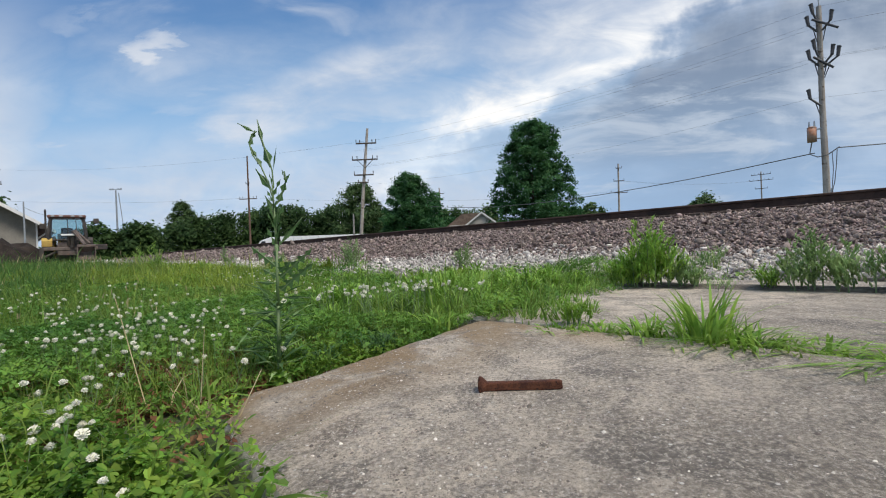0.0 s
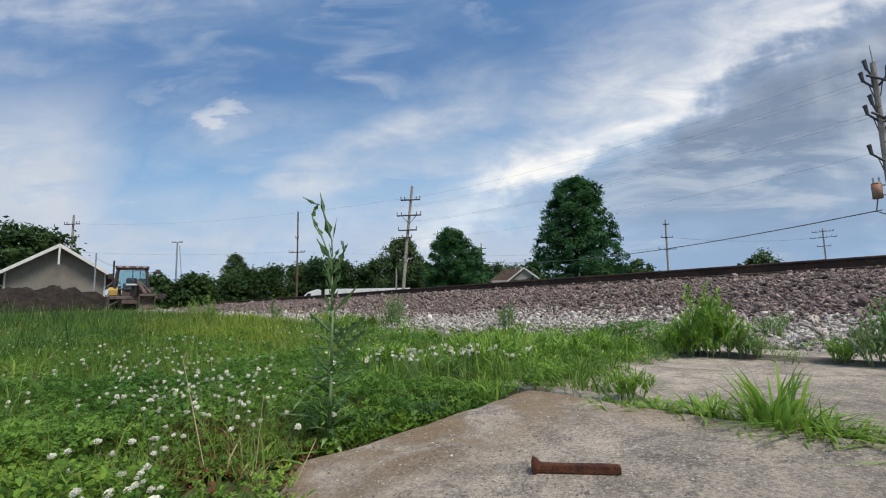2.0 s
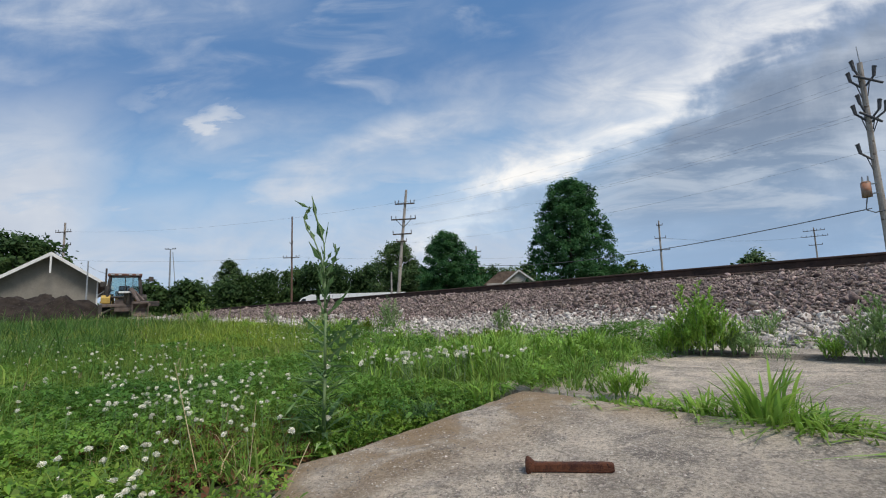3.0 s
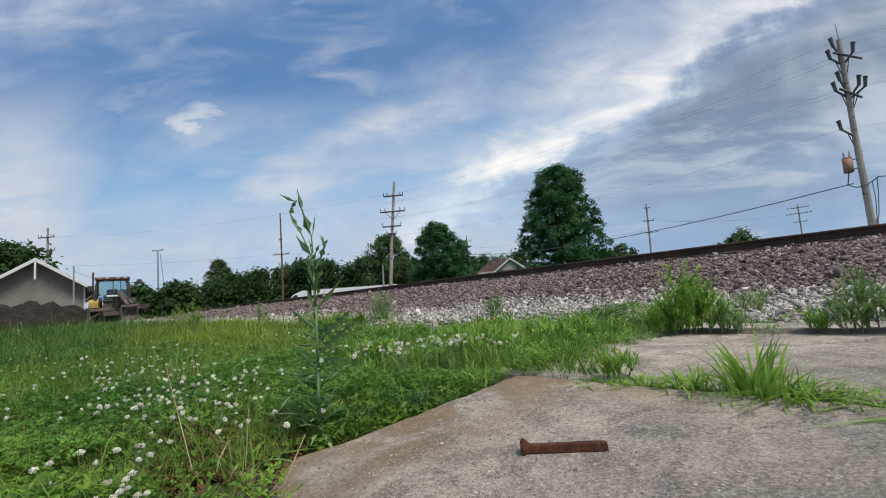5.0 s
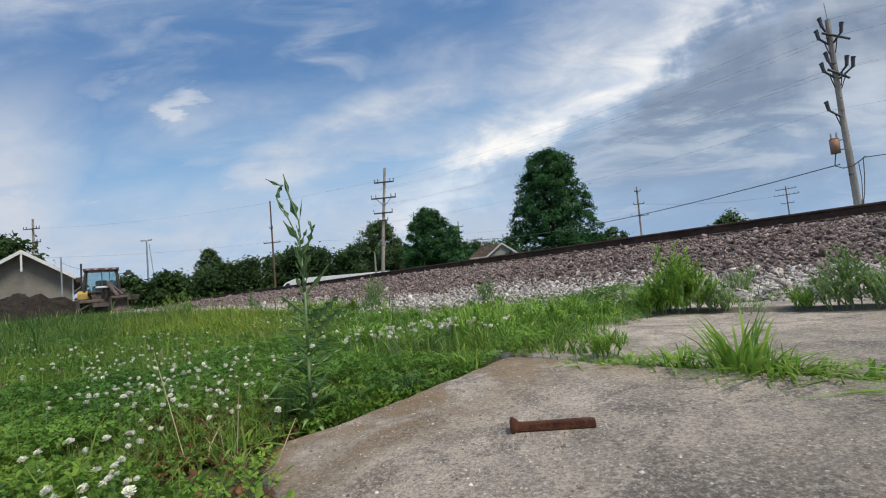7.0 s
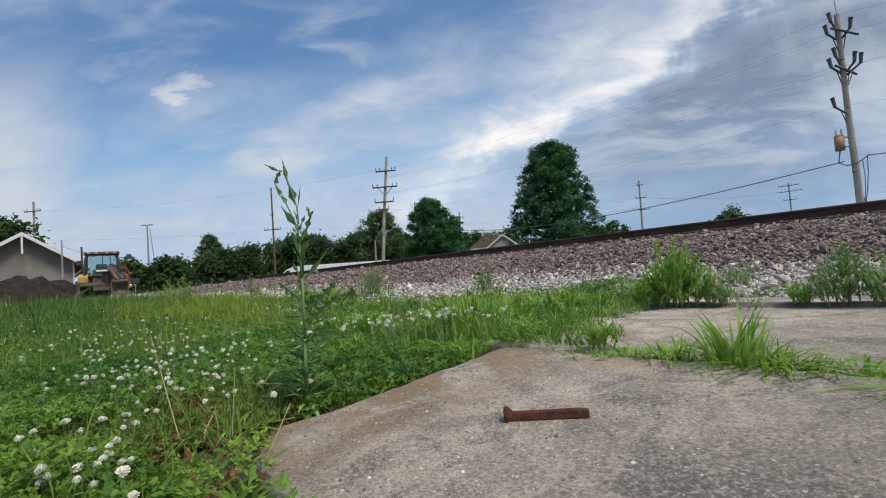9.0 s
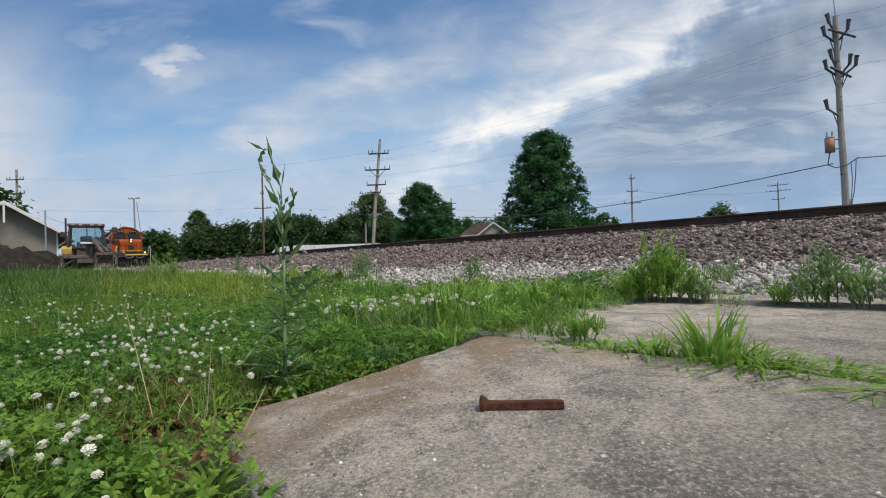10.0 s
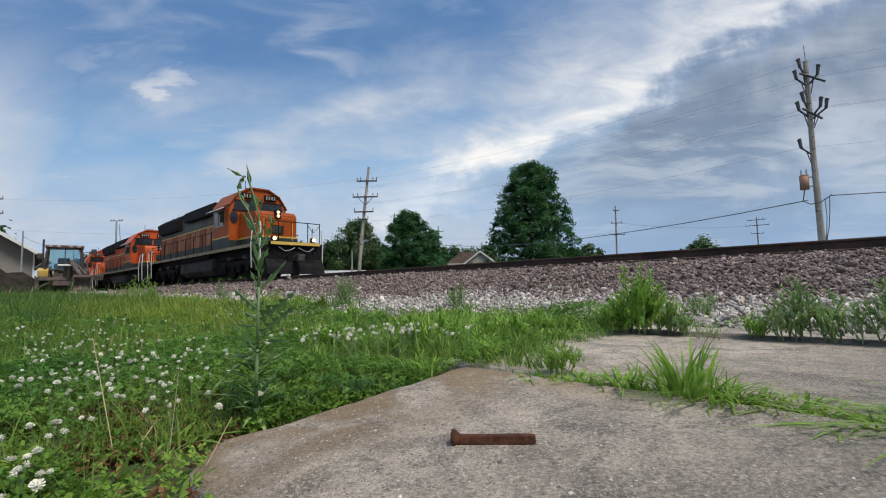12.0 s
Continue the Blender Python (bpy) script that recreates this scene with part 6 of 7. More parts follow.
bushy_weed(1.88, 1.84, 0.31, 0.20, 8, BUSH_GREY, 98, "tall loose grey-green weed at the paving joint")
bushy_weed(2.05, 1.70, 0.2, 0.22, 7, BUSH_GREY, 88, "low grey-green weed at the paving joint")
bushy_weed(1.33, 2.22, 0.03, 0.16, 6, BUSH_GREY, 99, "flattened grey-green weed on the slab", 0.03)
bushy_weed(0.35, 3.35, 0.15, 0.18, 8, BUSH, 89, "low pale weed at the gravel edge")
rw = random.Random(19)
for i in range(16):
    s, d = rw.uniform(1.12, 2.2), rw.uniform(1.32, 2.55)
    p = at(s, d)
    bushy_weed(p.x, p.y, rw.uniform(0.13, 0.25), rw.uniform(0.12, 0.22), 6, rw.choice((BUSH, BUSH, BUSH_GREY)), 400 + i, "leafy green weed in the grass behind the slab corner", 0.075)
for i in range(20):
    s = rw.uniform(1.6, 8.0)
    p = at(s, 2.75 + 0.3 * math.sin(s * 1.3) + rw.uniform(-0.25, 0.45))
    bushy_weed(p.x, p.y, rw.uniform(0.10, 0.2) * (1 + 0.05 * s), rw.uniform(0.14, 0.3), 5, rw.choice((BUSH, BUSH, YELLOW_GRASS)), 600 + i, "bright leafy weed at the edge of the white gravel", 0.06)
for i in range(9):
    s, d = rw.uniform(1.11, 1.5), rw.uniform(0.55, 1.25)
    p = at(s, d)
    bushy_weed(p.x, p.y, rw.uniform(0.06, 0.11), rw.uniform(0.08, 0.15), 4, rw.choice((BUSH, WEED)), 430 + i, "low leafy weed against the slab edge", 0.04)
bushy_weed(0.2, 5.0, 0.30, 0.22, 7, BUSH_GREY, 90, "thin weed standing in the white gravel")
bushy_weed(-1.35, 6.4, 0.52, 0.34, 10, BUSH_GREY, 91, "upright feathery weed standing in the white gravel")
bushy_weed(-4.6, 9.6, 0.55, 0.3, 7, BUSH_GREY, 92, "upright weed at the gravel edge")
bushy_weed(-5.6, 8.8, 0.75, 0.3, 8, BUSH, 93, "tall weed in the rough grass")
bushy_weed(-10.2, 15.0, 0.95, 0.5, 8, BUSH, 94, "tall weed in the meadow grass")
bushy_weed(-3.6, 9.9, 0.3, 0.3, 6, BUSH_GREY, 95, "low weed in the white gravel")
bushy_weed(1.9, 3.3, 0.16, 0.25, 6, BUSH_GREY, 96, "sparse weed in the white gravel")


def grass_clump(x, y, height, spread, count, seed, label, width=0.0075, mat=None, lean=0.6, bias=None):
    rng = np.random.default_rng(seed)
    a = rng.uniform(0, math.tau, count)
    r = spread * rng.random(count) * 0.5
    P = np.stack([np.cos(a) * r, np.sin(a) * r, np.full(count, -0.012)], 1)
    H = height * rng.uniform(0.45, 1.0, count)
    dirs = a if bias is None else a * 0.3 + bias
    V, F = blades(P, H, width * rng.uniform(0.6, 1.3, count), np.abs(rng.normal(scale=lean * 1.25, size=count)) + 0.2, rng, 5, dirs + rng.normal(scale=0.5, size=count))
    ob = empty("grass_clump")
    tuft = raw("foliage", V, F, mat or BLADE_BRIGHT)
    tuft.parent = ob
    tagged(tuft, kind="stuff")
    s, d = sd(x, y)
    ob.matrix_world = pose(x, y, 0.02 if d > 1.1 else slab_z(s, d) if on_slab(np.array(s), np.array(d)) else float(ground_z(s, d)))
    tagged(ob, label, "grass clump", "grass clumps along the slab")


def joint(s, d=1.26):
    p = at(s, d)
    return p.x, p.y


for i, (s, h, w, n, lean, lab) in enumerate((
        (0.64, 0.05, 0.14, 60, 0.8, "low sprawling grass in the slab joint"),
        (0.50, 0.06, 0.16, 60, 0.8, "low bright grass in the slab joint"),
        (0.38, 0.085, 0.16, 60, 0.7, "broad-bladed bright green grass tuft in the slab joint"),
        (0.23, 0.185, 0.14, 60, 0.45, "tall broad-bladed grass tuft in the slab joint"),
        (0.12, 0.09, 0.16, 50, 0.9, "broad-bladed arching grass in the slab joint"),
        (0.01, 0.065, 0.16, 45, 1.1, "low sprawling grass in the slab joint"),
        (-0.12, 0.055, 0.16, 40, 1.2, "low sprawling grass in the slab joint"),
        (-0.25, 0.10, 0.08, 18, 0.6, "upright grass tuft in the slab joint"),
        (-0.40, 0.06, 0.22, 60, 1.4, "flattened sprawling grass in the slab joint"),
        (-0.56, 0.07, 0.22, 60, 1.4, "flattened sprawling grass in the slab joint"))):
    grass_clump(*joint(s + 0.10, 1.25 + 0.02 * (i % 3)), h * 1.02, w * 1.1, int(n * 1.6), 200 + i, lab, 0.0088, lean=lean)
    grass_clump(*joint(s + 0.05, 1.26), h * 0.55, w * 1.5, int(n * 1.6), 220 + i, "short leafy grass filling the slab joint", 0.006, BLADE, 1.1)
rj = random.Random(23)
for i in range(15):
    s = 0.68 - 0.095 * i
    x, y = joint(s + rj.uniform(-0.03, 0.03), 1.26 + rj.uniform(-0.02, 0.05))
    bushy_weed(x, y, rj.uniform(0.035, 0.075), rj.uniform(0.10, 0.16), 5, rj.choice((BUSH, BLADE_BRIGHT)), 460 + i, "low leafy weed sprawling from the slab joint", 0.042)
for i, (s, d, h, w, n) in enumerate(((-0.10, 1.24, 0.10, 0.22, 70), (-0.24, 1.26, 0.12, 0.24, 80), (-0.40, 1.25, 0.11, 0.24, 80), (-0.02, 1.36, 0.05, 0.26, 60), (-0.20, 1.40, 0.05, 0.28, 60), (-0.36, 1.36, 0.06, 0.28, 70), (0.05, 1.20, 0.05, 0.14, 40), (-0.30, 1.22, 0.08, 0.2, 60))):
    grass_clump(*joint(s, d), h, w, n, 480 + i, "flattened bright grass sprawling over the slab", 0.008, BLADE_BRIGHT, 1.8)
rl = random.Random(31)
for i in range(34):
    a, r = radians(rl.uniform(-62, -27)), rl.uniform(0.45, 1.25)
    x, y = math.sin(a) * r, math.cos(a) * r
    s, d = sd(x, y)
    if not on_slab(np.array(s), np.array(d)) and (s > 1.1 or d < 0.16):
        grass_clump(x, y, rl.uniform(0.06, 0.10), 0.06, rl.randint(14, 24), 520 + i, "low rosette of broad bright green weed leaves", rl.uniform(0.013, 0.020), rl.choice((BUSH, CLOVER, BLADE_BRIGHT)), 1.1)
for i, (x, y, h, w, n) in enumerate(((0.28, 1.62, 0.11, 0.2, 80), (0.40, 1.55, 0.13, 0.16, 60), (0.20, 1.78, 0.12, 0.22, 90), (0.36, 1.85, 0.16, 0.25, 90), (0.5, 1.7, 0.09, 0.16, 60), (0.05, 1.9, 0.14, 0.25, 90),
                                     (-0.05, 1.65, 0.09, 0.2, 70), (-0.2, 1.5, 0.10, 0.2, 70), (0.38, 2.2, 0.15, 0.3, 80), (0.2, 2.4, 0.16, 0.3, 80),
                                     (-0.55, 0.98, 0.12, 0.07, 22), (-0.80, 0.95, 0.12, 0.12, 40), (-0.36, 1.25, 0.10, 0.12, 40), (-0.65, 1.3, 0.12, 0.2, 60), (-1.6, 2.4, 0.2, 0.4, 80), (-2.4, 3.0, 0.2, 0.4, 80))):
    grass_clump(x, y, h, w, n, 230 + i, "leafy green grass tuft at the edge of the slab", 0.0055, BLADE, 0.5)
rt = random.Random(77)
for i in range(30):
    a, r = radians(rt.uniform(-60, -24)), rt.uniform(0.48, 1.05)
    x, y = math.sin(a) * r, math.cos(a) * r
    s, d = sd(x, y)
    if not on_slab(np.array(s), np.array(d)):
        grass_clump(x, y, rt.uniform(0.06, 0.11), 0.05, rt.randint(9, 16), 380 + i, "rosette of broad lance-shaped weed leaves", rt.uniform(0.010, 0.016), rt.choice((BUSH, CLOVER, BLADE_BRIGHT)), 1.0)
for i in range(34):
    a, r = radians(rt.uniform(-56, 2)), rt.uniform(0.75, 3.6)
    x, y = math.sin(a) * r, math.cos(a) * r
    s, d = sd(x, y)
    if not on_slab(np.array(s), np.array(d)) and (s > 1.1 or d < 0.2):
        grass_clump(x, y, rt.uniform(0.08, 0.15), rt.uniform(0.08, 0.2), rt.randint(24, 50), 300 + i, "bright lance-leaved grass tuft among the clover", rt.uniform(0.004, 0.009), BLADE_BRIGHT, 0.6)
for i in range(22):
    x, y = rt.uniform(-0.1, 0.75), rt.uniform(1.75, 3.3)
    s, d = sd(x, y)
    if s > 1.32:
        grass_clump(x, y, rt.uniform(0.13, 0.22), rt.uniform(0.15, 0.3), 60, 340 + i, "tall rank grass tuft behind the slab", 0.0095, BLADE_BRIGHT, 0.6)
ry = random.Random(77)
for i in range(22):
    x, y = ry.uniform(-6.4, -3.0), ry.uniform(5.6, 9.6)
    grass_clump(x, y, ry.uniform(0.20, 0.34), ry.uniform(0.4, 0.8), 120, 500 + i, "yellow-green grass tuft at the edge of the gravel", 0.012, YELLOW_GRASS, 0.5)
grass_clump(-0.535, 0.985, 0.07, 0.035, 30, 260, "dry straw tuft by the slab corner", 0.003, STRAW, 0.25)


def dry_stalks():
    for p, q, r in (((-0.66, 0.98, -0.03), (-0.82, 1.12, 0.20), 0.0012), ((-0.40, 0.86, -0.02), (-0.37, 0.90, 0.06), 0.0012), ((-0.545, 0.99, -0.03), (-0.53, 0.99, 0.13), 0.001)):
        bm = bmesh.new()
        rod(bm, p, q, r, r * 0.6, 5)
        tagged(link("dry_stalk", bm, STRAW), "thin dry straw stalk leaning over the clover", "dry stalk", "dry stalks")


dry_stalks()


# ---- locomotives ----
ORANGE = surface("grimy orange paint", (0.25, 0.058, 0.016), (0.37, 0.095, 0.025), 0.8, 0.5, (0.18, 0.06, 0.025), 6, bump=0.05, streak=(0.09, 0.048, 0.03), spec=0.2)
ORANGE_NEW = surface("bright orange paint", (0.50, 0.075, 0.016), (0.58, 0.10, 0.022), 0.8, 0.45, bump=0.05, streak=(0.30, 0.07, 0.025), spec=0.25)
ORANGE_CLEAN = surface("orange cab paint", (0.33, 0.062, 0.009), (0.43, 0.092, 0.013), 1.0, 0.5, (0.24, 0.055, 0.014), 3, bump=0.03, streak=(0.22, 0.06, 0.018), spec=0.2)
PINK_FADE = surface("sun-faded orange paint", (0.38, 0.125, 0.045), (0.48, 0.18, 0.075), 0.9, 0.6, bump=0.05, streak=(0.075, 0.042, 0.03))
GREEN = surface("dark green paint", (0.016, 0.027, 0.023), (0.038, 0.050, 0.043), 0.9, 0.5, bump=0.05, streak=(0.075, 0.065, 0.055), spec=0.3)
GREEN_GREY = surface("grey-green hood panel", (0.075, 0.088, 0.08), (0.14, 0.148, 0.135), 0.8, 0.6, bump=0.05, streak=(0.035, 0.036, 0.034), spec=0.3)
LOCO_BLACK = surface("sooty black steel", (0.005, 0.005, 0.006), (0.014, 0.0135, 0.0135), 2, 0.7, bump=0.15, spec=0.15)
UNDER = surface("dusty underframe steel", (0.007, 0.0065, 0.006), (0.020, 0.018, 0.016), 2, 0.85, bump=0.2, spec=0.12)
TANK = surface("dusty tank plate", (0.035, 0.033, 0.031), (0.072, 0.068, 0.063), 1.5, 0.75, bump=0.1, streak=(0.02, 0.018, 0.017), spec=0.2)
STRIPE = surface("yellow stripe", (0.60, 0.38, 0.06), (0.72, 0.50, 0.12), 2, 0.5, bump=0.02)
CREAM = surface("dusty cream sill", (0.20, 0.155, 0.095), (0.36, 0.29, 0.19), 2, 0.7, (0.08, 0.065, 0.05), 5, bump=0.02)
RAILING = surface("white grab iron", (0.55, 0.55, 0.52), (0.70, 0.70, 0.67), 3, 0.5, bump=0)
LAMP_WARM = glow("headlight", (1.0, 0.74, 0.38), 2.6)
LAMP_BOARD = surface("number board face", (0.30, 0.30, 0.26), (0.40, 0.40, 0.36), 3, 0.5, bump=0)
BAR = surface("number board strokes", (0.26, 0.25, 0.22), (0.34, 0.33, 0.29), 3, 0.5, bump=0)


def locomotive(label, main, cabpaint, upper_paint, door_paint, lit=True):
    """A six-axle road-switcher. Local x runs forward from the front coupler face (x = 0), y to its left, z up from the rail top."""
    root = empty("locomotive")
    tagged(root, label, "locomotive", "locomotives of the train")

    def P(name, material, make, parent=None, lab="", bevel=0.0):
        bm = bmesh.new()
        make(bm)
        if bevel:
            bmesh.ops.bevel(bm, geom=list(bm.edges), offset=bevel, segments=2, affect="EDGES", clamp_overlap=True)
        return part(name, bm, material, parent or root, lab)

    # frame and walkways
    P("frame", LOCO_BLACK, lambda bm: box(bm, -20.1, -0.9, -1.05, 1.05, 1.0, 1.55, 0.04))
    P("walkway", UNDER, lambda bm: box(bm, -20.2, -0.85, -1.56, 1.56, 1.52, 1.60, 0.015))
    for sg in (-1, 1):
        P("sill_stripe", CREAM, lambda bm: box(bm, -19.6, -1.9, sg * 1.565 - 0.012, sg * 1.565 + 0.012, 1.44, 1.60), lab="dusty cream sill stripe")
    # ends
    for x, f in ((-0.85, 1), (-20.2, -1)):
        end = P("end_plate", LOCO_BLACK, lambda bm: box(bm, x - 0.06, x + 0.06, -1.5, 1.5, 0.75, 1.58, 0.02))
        P("anticlimber", LOCO_BLACK, lambda bm: box(bm, x - 0.1, x + f * 0.28, -1.25, 1.25, 1.44, 1.62, 0.03), end)
        P("edge_stripe", STRIPE, lambda bm: box(bm, x + f * 0.285 - 0.01, x + f * 0.285 + 0.01, -1.25, 1.25, 1.47, 1.61), end, "yellow edge stripe")
        P("plow", LOCO_BLACK, lambda bm: prism(bm, [(x + f * 0.08, 0.12), (x + f * 0.42, 0.10), (x + f * 0.34, 0.45), (x + f * 0.12, 0.82), (x + f * 0.04, 0.82)], "y", -1.45, 1.45), end, bevel=0.02)
        P("coupler", GREASE, lambda bm: (box(bm, x, x + f * 0.62, -0.13, 0.13, 0.72, 0.96, 0.04), box(bm, x + f * 0.5, x + f * 0.85, -0.2, 0.16, 0.68, 1.02, 0.06)), end)
        P("drawbar_pocket", LOCO_BLACK, lambda bm: box(bm, x - 0.05, x + f * 0.2, -0.4, 0.4, 0.6, 1.15, 0.03), end)
        for sg in (-1, 1):
            P("air_hose", UNDER, lambda bm: tube(bm, [(x + f * 0.1, sg * 0.35, 1.1), (x + f * 0.3, sg * 0.5, 0.95), (x + f * 0.34, sg * 0.75, 0.85), (x + f * 0.3, sg * 0.95, 1.0), (x + f * 0.1, sg * 1.05, 1.2)], 0.03), end)
            P("hose_cable", GALV, lambda bm: tube(bm, [(x + f * 0.32, sg * 0.1, 1.35), (x + f * 0.36, sg * 0.35, 1.22), (x + f * 0.36, sg * 0.6, 1.18), (x + f * 0.33, sg * 0.9, 1.36)], 0.022), end, "pale looped cable")
            step = P("step_well", UNDER, lambda bm: (box(bm, x - f * 1.0, x - f * 0.1, sg * 1.5 - 0.03, sg * 1.5 + 0.03, 0.35, 1.5, 0.01), *[box(bm, x - f * 0.85, x - f * 0.15, min(sg * 1.2, sg * 1.53), max(sg * 1.2, sg * 1.53), h, h + 0.04) for h in (0.4, 0.78, 1.15)]), end)
            P("grab_iron", RAILING, lambda bm: tube(bm, [(x - f * 0.05, sg * 1.56, 0.45), (x - f * 0.05, sg * 1.6, 1.5), (x - f * 0.1, sg * 1.56, 2.35), (x - f * 0.3, sg * 1.5, 2.55)], 0.03), end, "white curved grab iron")
            P("grab_iron", RAILING, lambda bm: tube(bm, [(x - f * 1.05, sg * 1.56, 0.45), (x - f * 1.05, sg * 1.6, 1.5), (x - f * 1.0, sg * 1.56, 2.3), (x - f * 0.8, sg * 1.5, 2.5)], 0.03), end, "white curved grab iron")
        P("end_railing", LOCO_BLACK, lambda bm: (tube(bm, [(x, -1.4, 2.6), (x, 1.4, 2.6)], 0.022), *[rod(bm, (x, y, 1.6), (x, y, 2.62), 0.022, n=6) for y in (-1.4, -0.75, 0.75, 1.4)], tube(bm, [(x, 0.75, 2.5), (x, 1.05, 2.15), (x, 1.4, 2.5)], 0.015)), end)
    # fuel tank and trucks
    tank = P("fuel_tank", TANK, lambda bm: prism(bm, [(-1.35, 0.55), (-1.05, 0.28), (1.05, 0.28), (1.35, 0.55), (1.35, 1.05), (1.2, 1.22), (-1.2, 1.22), (-1.35, 1.05)], "x", -13.2, -7.6), bevel=0.02)
    P("air_reservoir", UNDER, lambda bm: (rod(bm, (-12.8, -1.25, 1.36), (-8.0, -1.25, 1.36), 0.16, n=12), rod(bm, (-12.8, 1.25, 1.36), (-8.0, 1.25, 1.36), 0.16, n=12)), tank)
    for cx in (-4.1, -16.9):
        truck_ob = P("truck", UNDER, lambda bm: [(box(bm, cx - 2.6, cx + 2.6, sg * 1.12 - 0.09, sg * 1.12 + 0.09, 0.62, 0.92, 0.04), box(bm, cx - 1.1, cx - 0.7, sg * 1.14 - 0.1, sg * 1.14 + 0.1, 0.35, 0.65, 0.03), box(bm, cx + 0.7, cx + 1.1, sg * 1.14 - 0.1, sg * 1.14 + 0.1, 0.35, 0.65, 0.03)) for sg in (-1, 1)], lab="dusty six-wheel truck frame")
        for ax in (-2.0, 0.0, 2.0):
            P("wheelset", LOCO_BLACK, lambda bm: (rod(bm, (cx + ax, -0.82, 0.51), (cx + ax, -0.69, 0.51), 0.51, n=24), rod(bm, (cx + ax, 0.69, 0.51), (cx + ax, 0.82, 0.51), 0.51, n=24), rod(bm, (cx + ax, -0.8, 0.51), (cx + ax, 0.8, 0.51), 0.1, n=10)), truck_ob)
            for sg in (-1, 1):
                P("axle_box", UNDER, lambda bm: (box(bm, cx + ax - 0.24, cx + ax + 0.24, sg * 1.18 - 0.12, sg * 1.18 + 0.12, 0.32, 0.74, 0.04), rod(bm, (cx + ax, sg * 1.2, 0.51), (cx + ax, sg * 1.34, 0.51), 0.13, n=10)), truck_ob)
                P("brake_cylinder", GREASE, lambda bm: rod(bm, (cx + ax + 0.5, sg * 1.2, 1.05), (cx + ax + 1.0, sg * 1.2, 1.05), 0.11, n=10), truck_ob)
    # short nose
    nose_top = 3.40
    nose = P("nose", cabpaint, lambda bm: prism(bm, [(-4.75, 1.6), (-2.55, 1.6), (-2.5, 1.8), (-2.5, 3.1), (-2.66, 3.34), (-4.75, nose_top + 0.04)], "y", -1.06, 1.06), bevel=0.07)
    P("nose_band", GREEN, lambda bm: box(bm, -4.7, -2.47, -1.085, 1.085, 1.62, 2.0, 0.03), nose, "dark green lower band")
    P("nose_stripe", STRIPE, lambda bm: box(bm, -4.7, -2.46, -1.09, 1.09, 2.0, 2.07, 0.01), nose)
    P("nose_door", cabpaint, lambda bm: box(bm, -2.5, -2.475, 0.35, 0.95, 1.75, 3.0, 0.02), nose)
    P("headlight_box", LOCO_BLACK, lambda bm: box(bm, -2.62, -2.44, -0.16, 0.16, 2.98, 3.42, 0.03), nose)
    for z in (3.10, 3.30):
        P("headlight", LAMP_WARM if lit else GALV, lambda bm: rod(bm, (-2.44, 0, z), (-2.415, 0, z), 0.075, n=16), nose, "lit round headlight" if lit else "")
    P("emblem_plate", GREEN, lambda bm: box(bm, -2.50, -2.47, -0.28, 0.28, 2.2, 2.62, 0.06), nose, "small dark emblem plate")
    for sg in (-1, 1):
        P("ditch_light_box", LOCO_BLACK, lambda bm: box(bm, -0.92, -0.72, sg * 1.0 - 0.11, sg * 1.0 + 0.11, 1.62, 1.88, 0.03))
        P("ditch_light", LAMP_WARM if lit else GALV, lambda bm: rod(bm, (-0.72, sg * 1.0, 1.77), (-0.70, sg * 1.0, 1.77), 0.095, n=16), lab="lit ditch light" if lit else "")
        P("nose_grab", STRIPE, lambda bm: tube(bm, [(-2.42, sg * 0.75, 1.9), (-2.40, sg * 0.75, 2.9)], 0.02), nose)
    # cab
    roofline = [(-1.55, 3.86), (-1.12, 4.50), (-0.5, 4.82), (0.5, 4.82), (1.12, 4.50), (1.55, 3.86)]
    cab = P("cab", cabpaint, lambda bm: prism(bm, [(-1.55, 1.6)] + roofline + [(1.55, 1.6)], "x", -6.95, -4.72), bevel=0.03)
    P("cab_band", GREEN, lambda bm: [box(bm, -6.95, -4.70, sg * 1.565 - 0.012, sg * 1.565 + 0.012, 1.62, 2.15) for sg in (-1, 1)] + [box(bm, -4.715, -4.695, -1.55, 1.55, 1.62, 2.0)], cab, "dark green lower band")
    P("cab_stripe", STRIPE, lambda bm: [box(bm, -6.95, -4.70, sg * 1.57 - 0.012, sg * 1.57 + 0.012, 2.15, 2.22) for sg in (-1, 1)], cab)
    P("cab_roof", main, lambda bm: prism(bm, [(-1.60, 3.84), (-1.14, 4.54), (-0.5, 4.88), (0.5, 4.88), (1.14, 4.54), (1.60, 3.84), (1.56, 3.84), (1.1, 4.48), (0.5, 4.80), (-0.5, 4.80), (-1.1, 4.48), (-1.56, 3.84)], "x", -7.0, -4.62), cab)
    for y0, y1 in ((-1.36, -0.05), (0.05, 1.36)):
        w = P("windshield", GLASS, lambda bm: prism(bm, [(y0, 3.60), (y1, 3.60), (y1 * 0.93, 4.10), (y0 * 0.93, 4.10)], "x", -4.72, -4.69), cab, "dark windshield")
        P("windshield_frame", LOCO_BLACK, lambda bm: (box(bm, -4.715, -4.675, y0 - 0.03, y1 + 0.03, 3.56, 3.61), box(bm, -4.715, -4.675, y0 * 0.93 - 0.03, y1 * 0.93 + 0.03, 4.09, 4.14)), w)
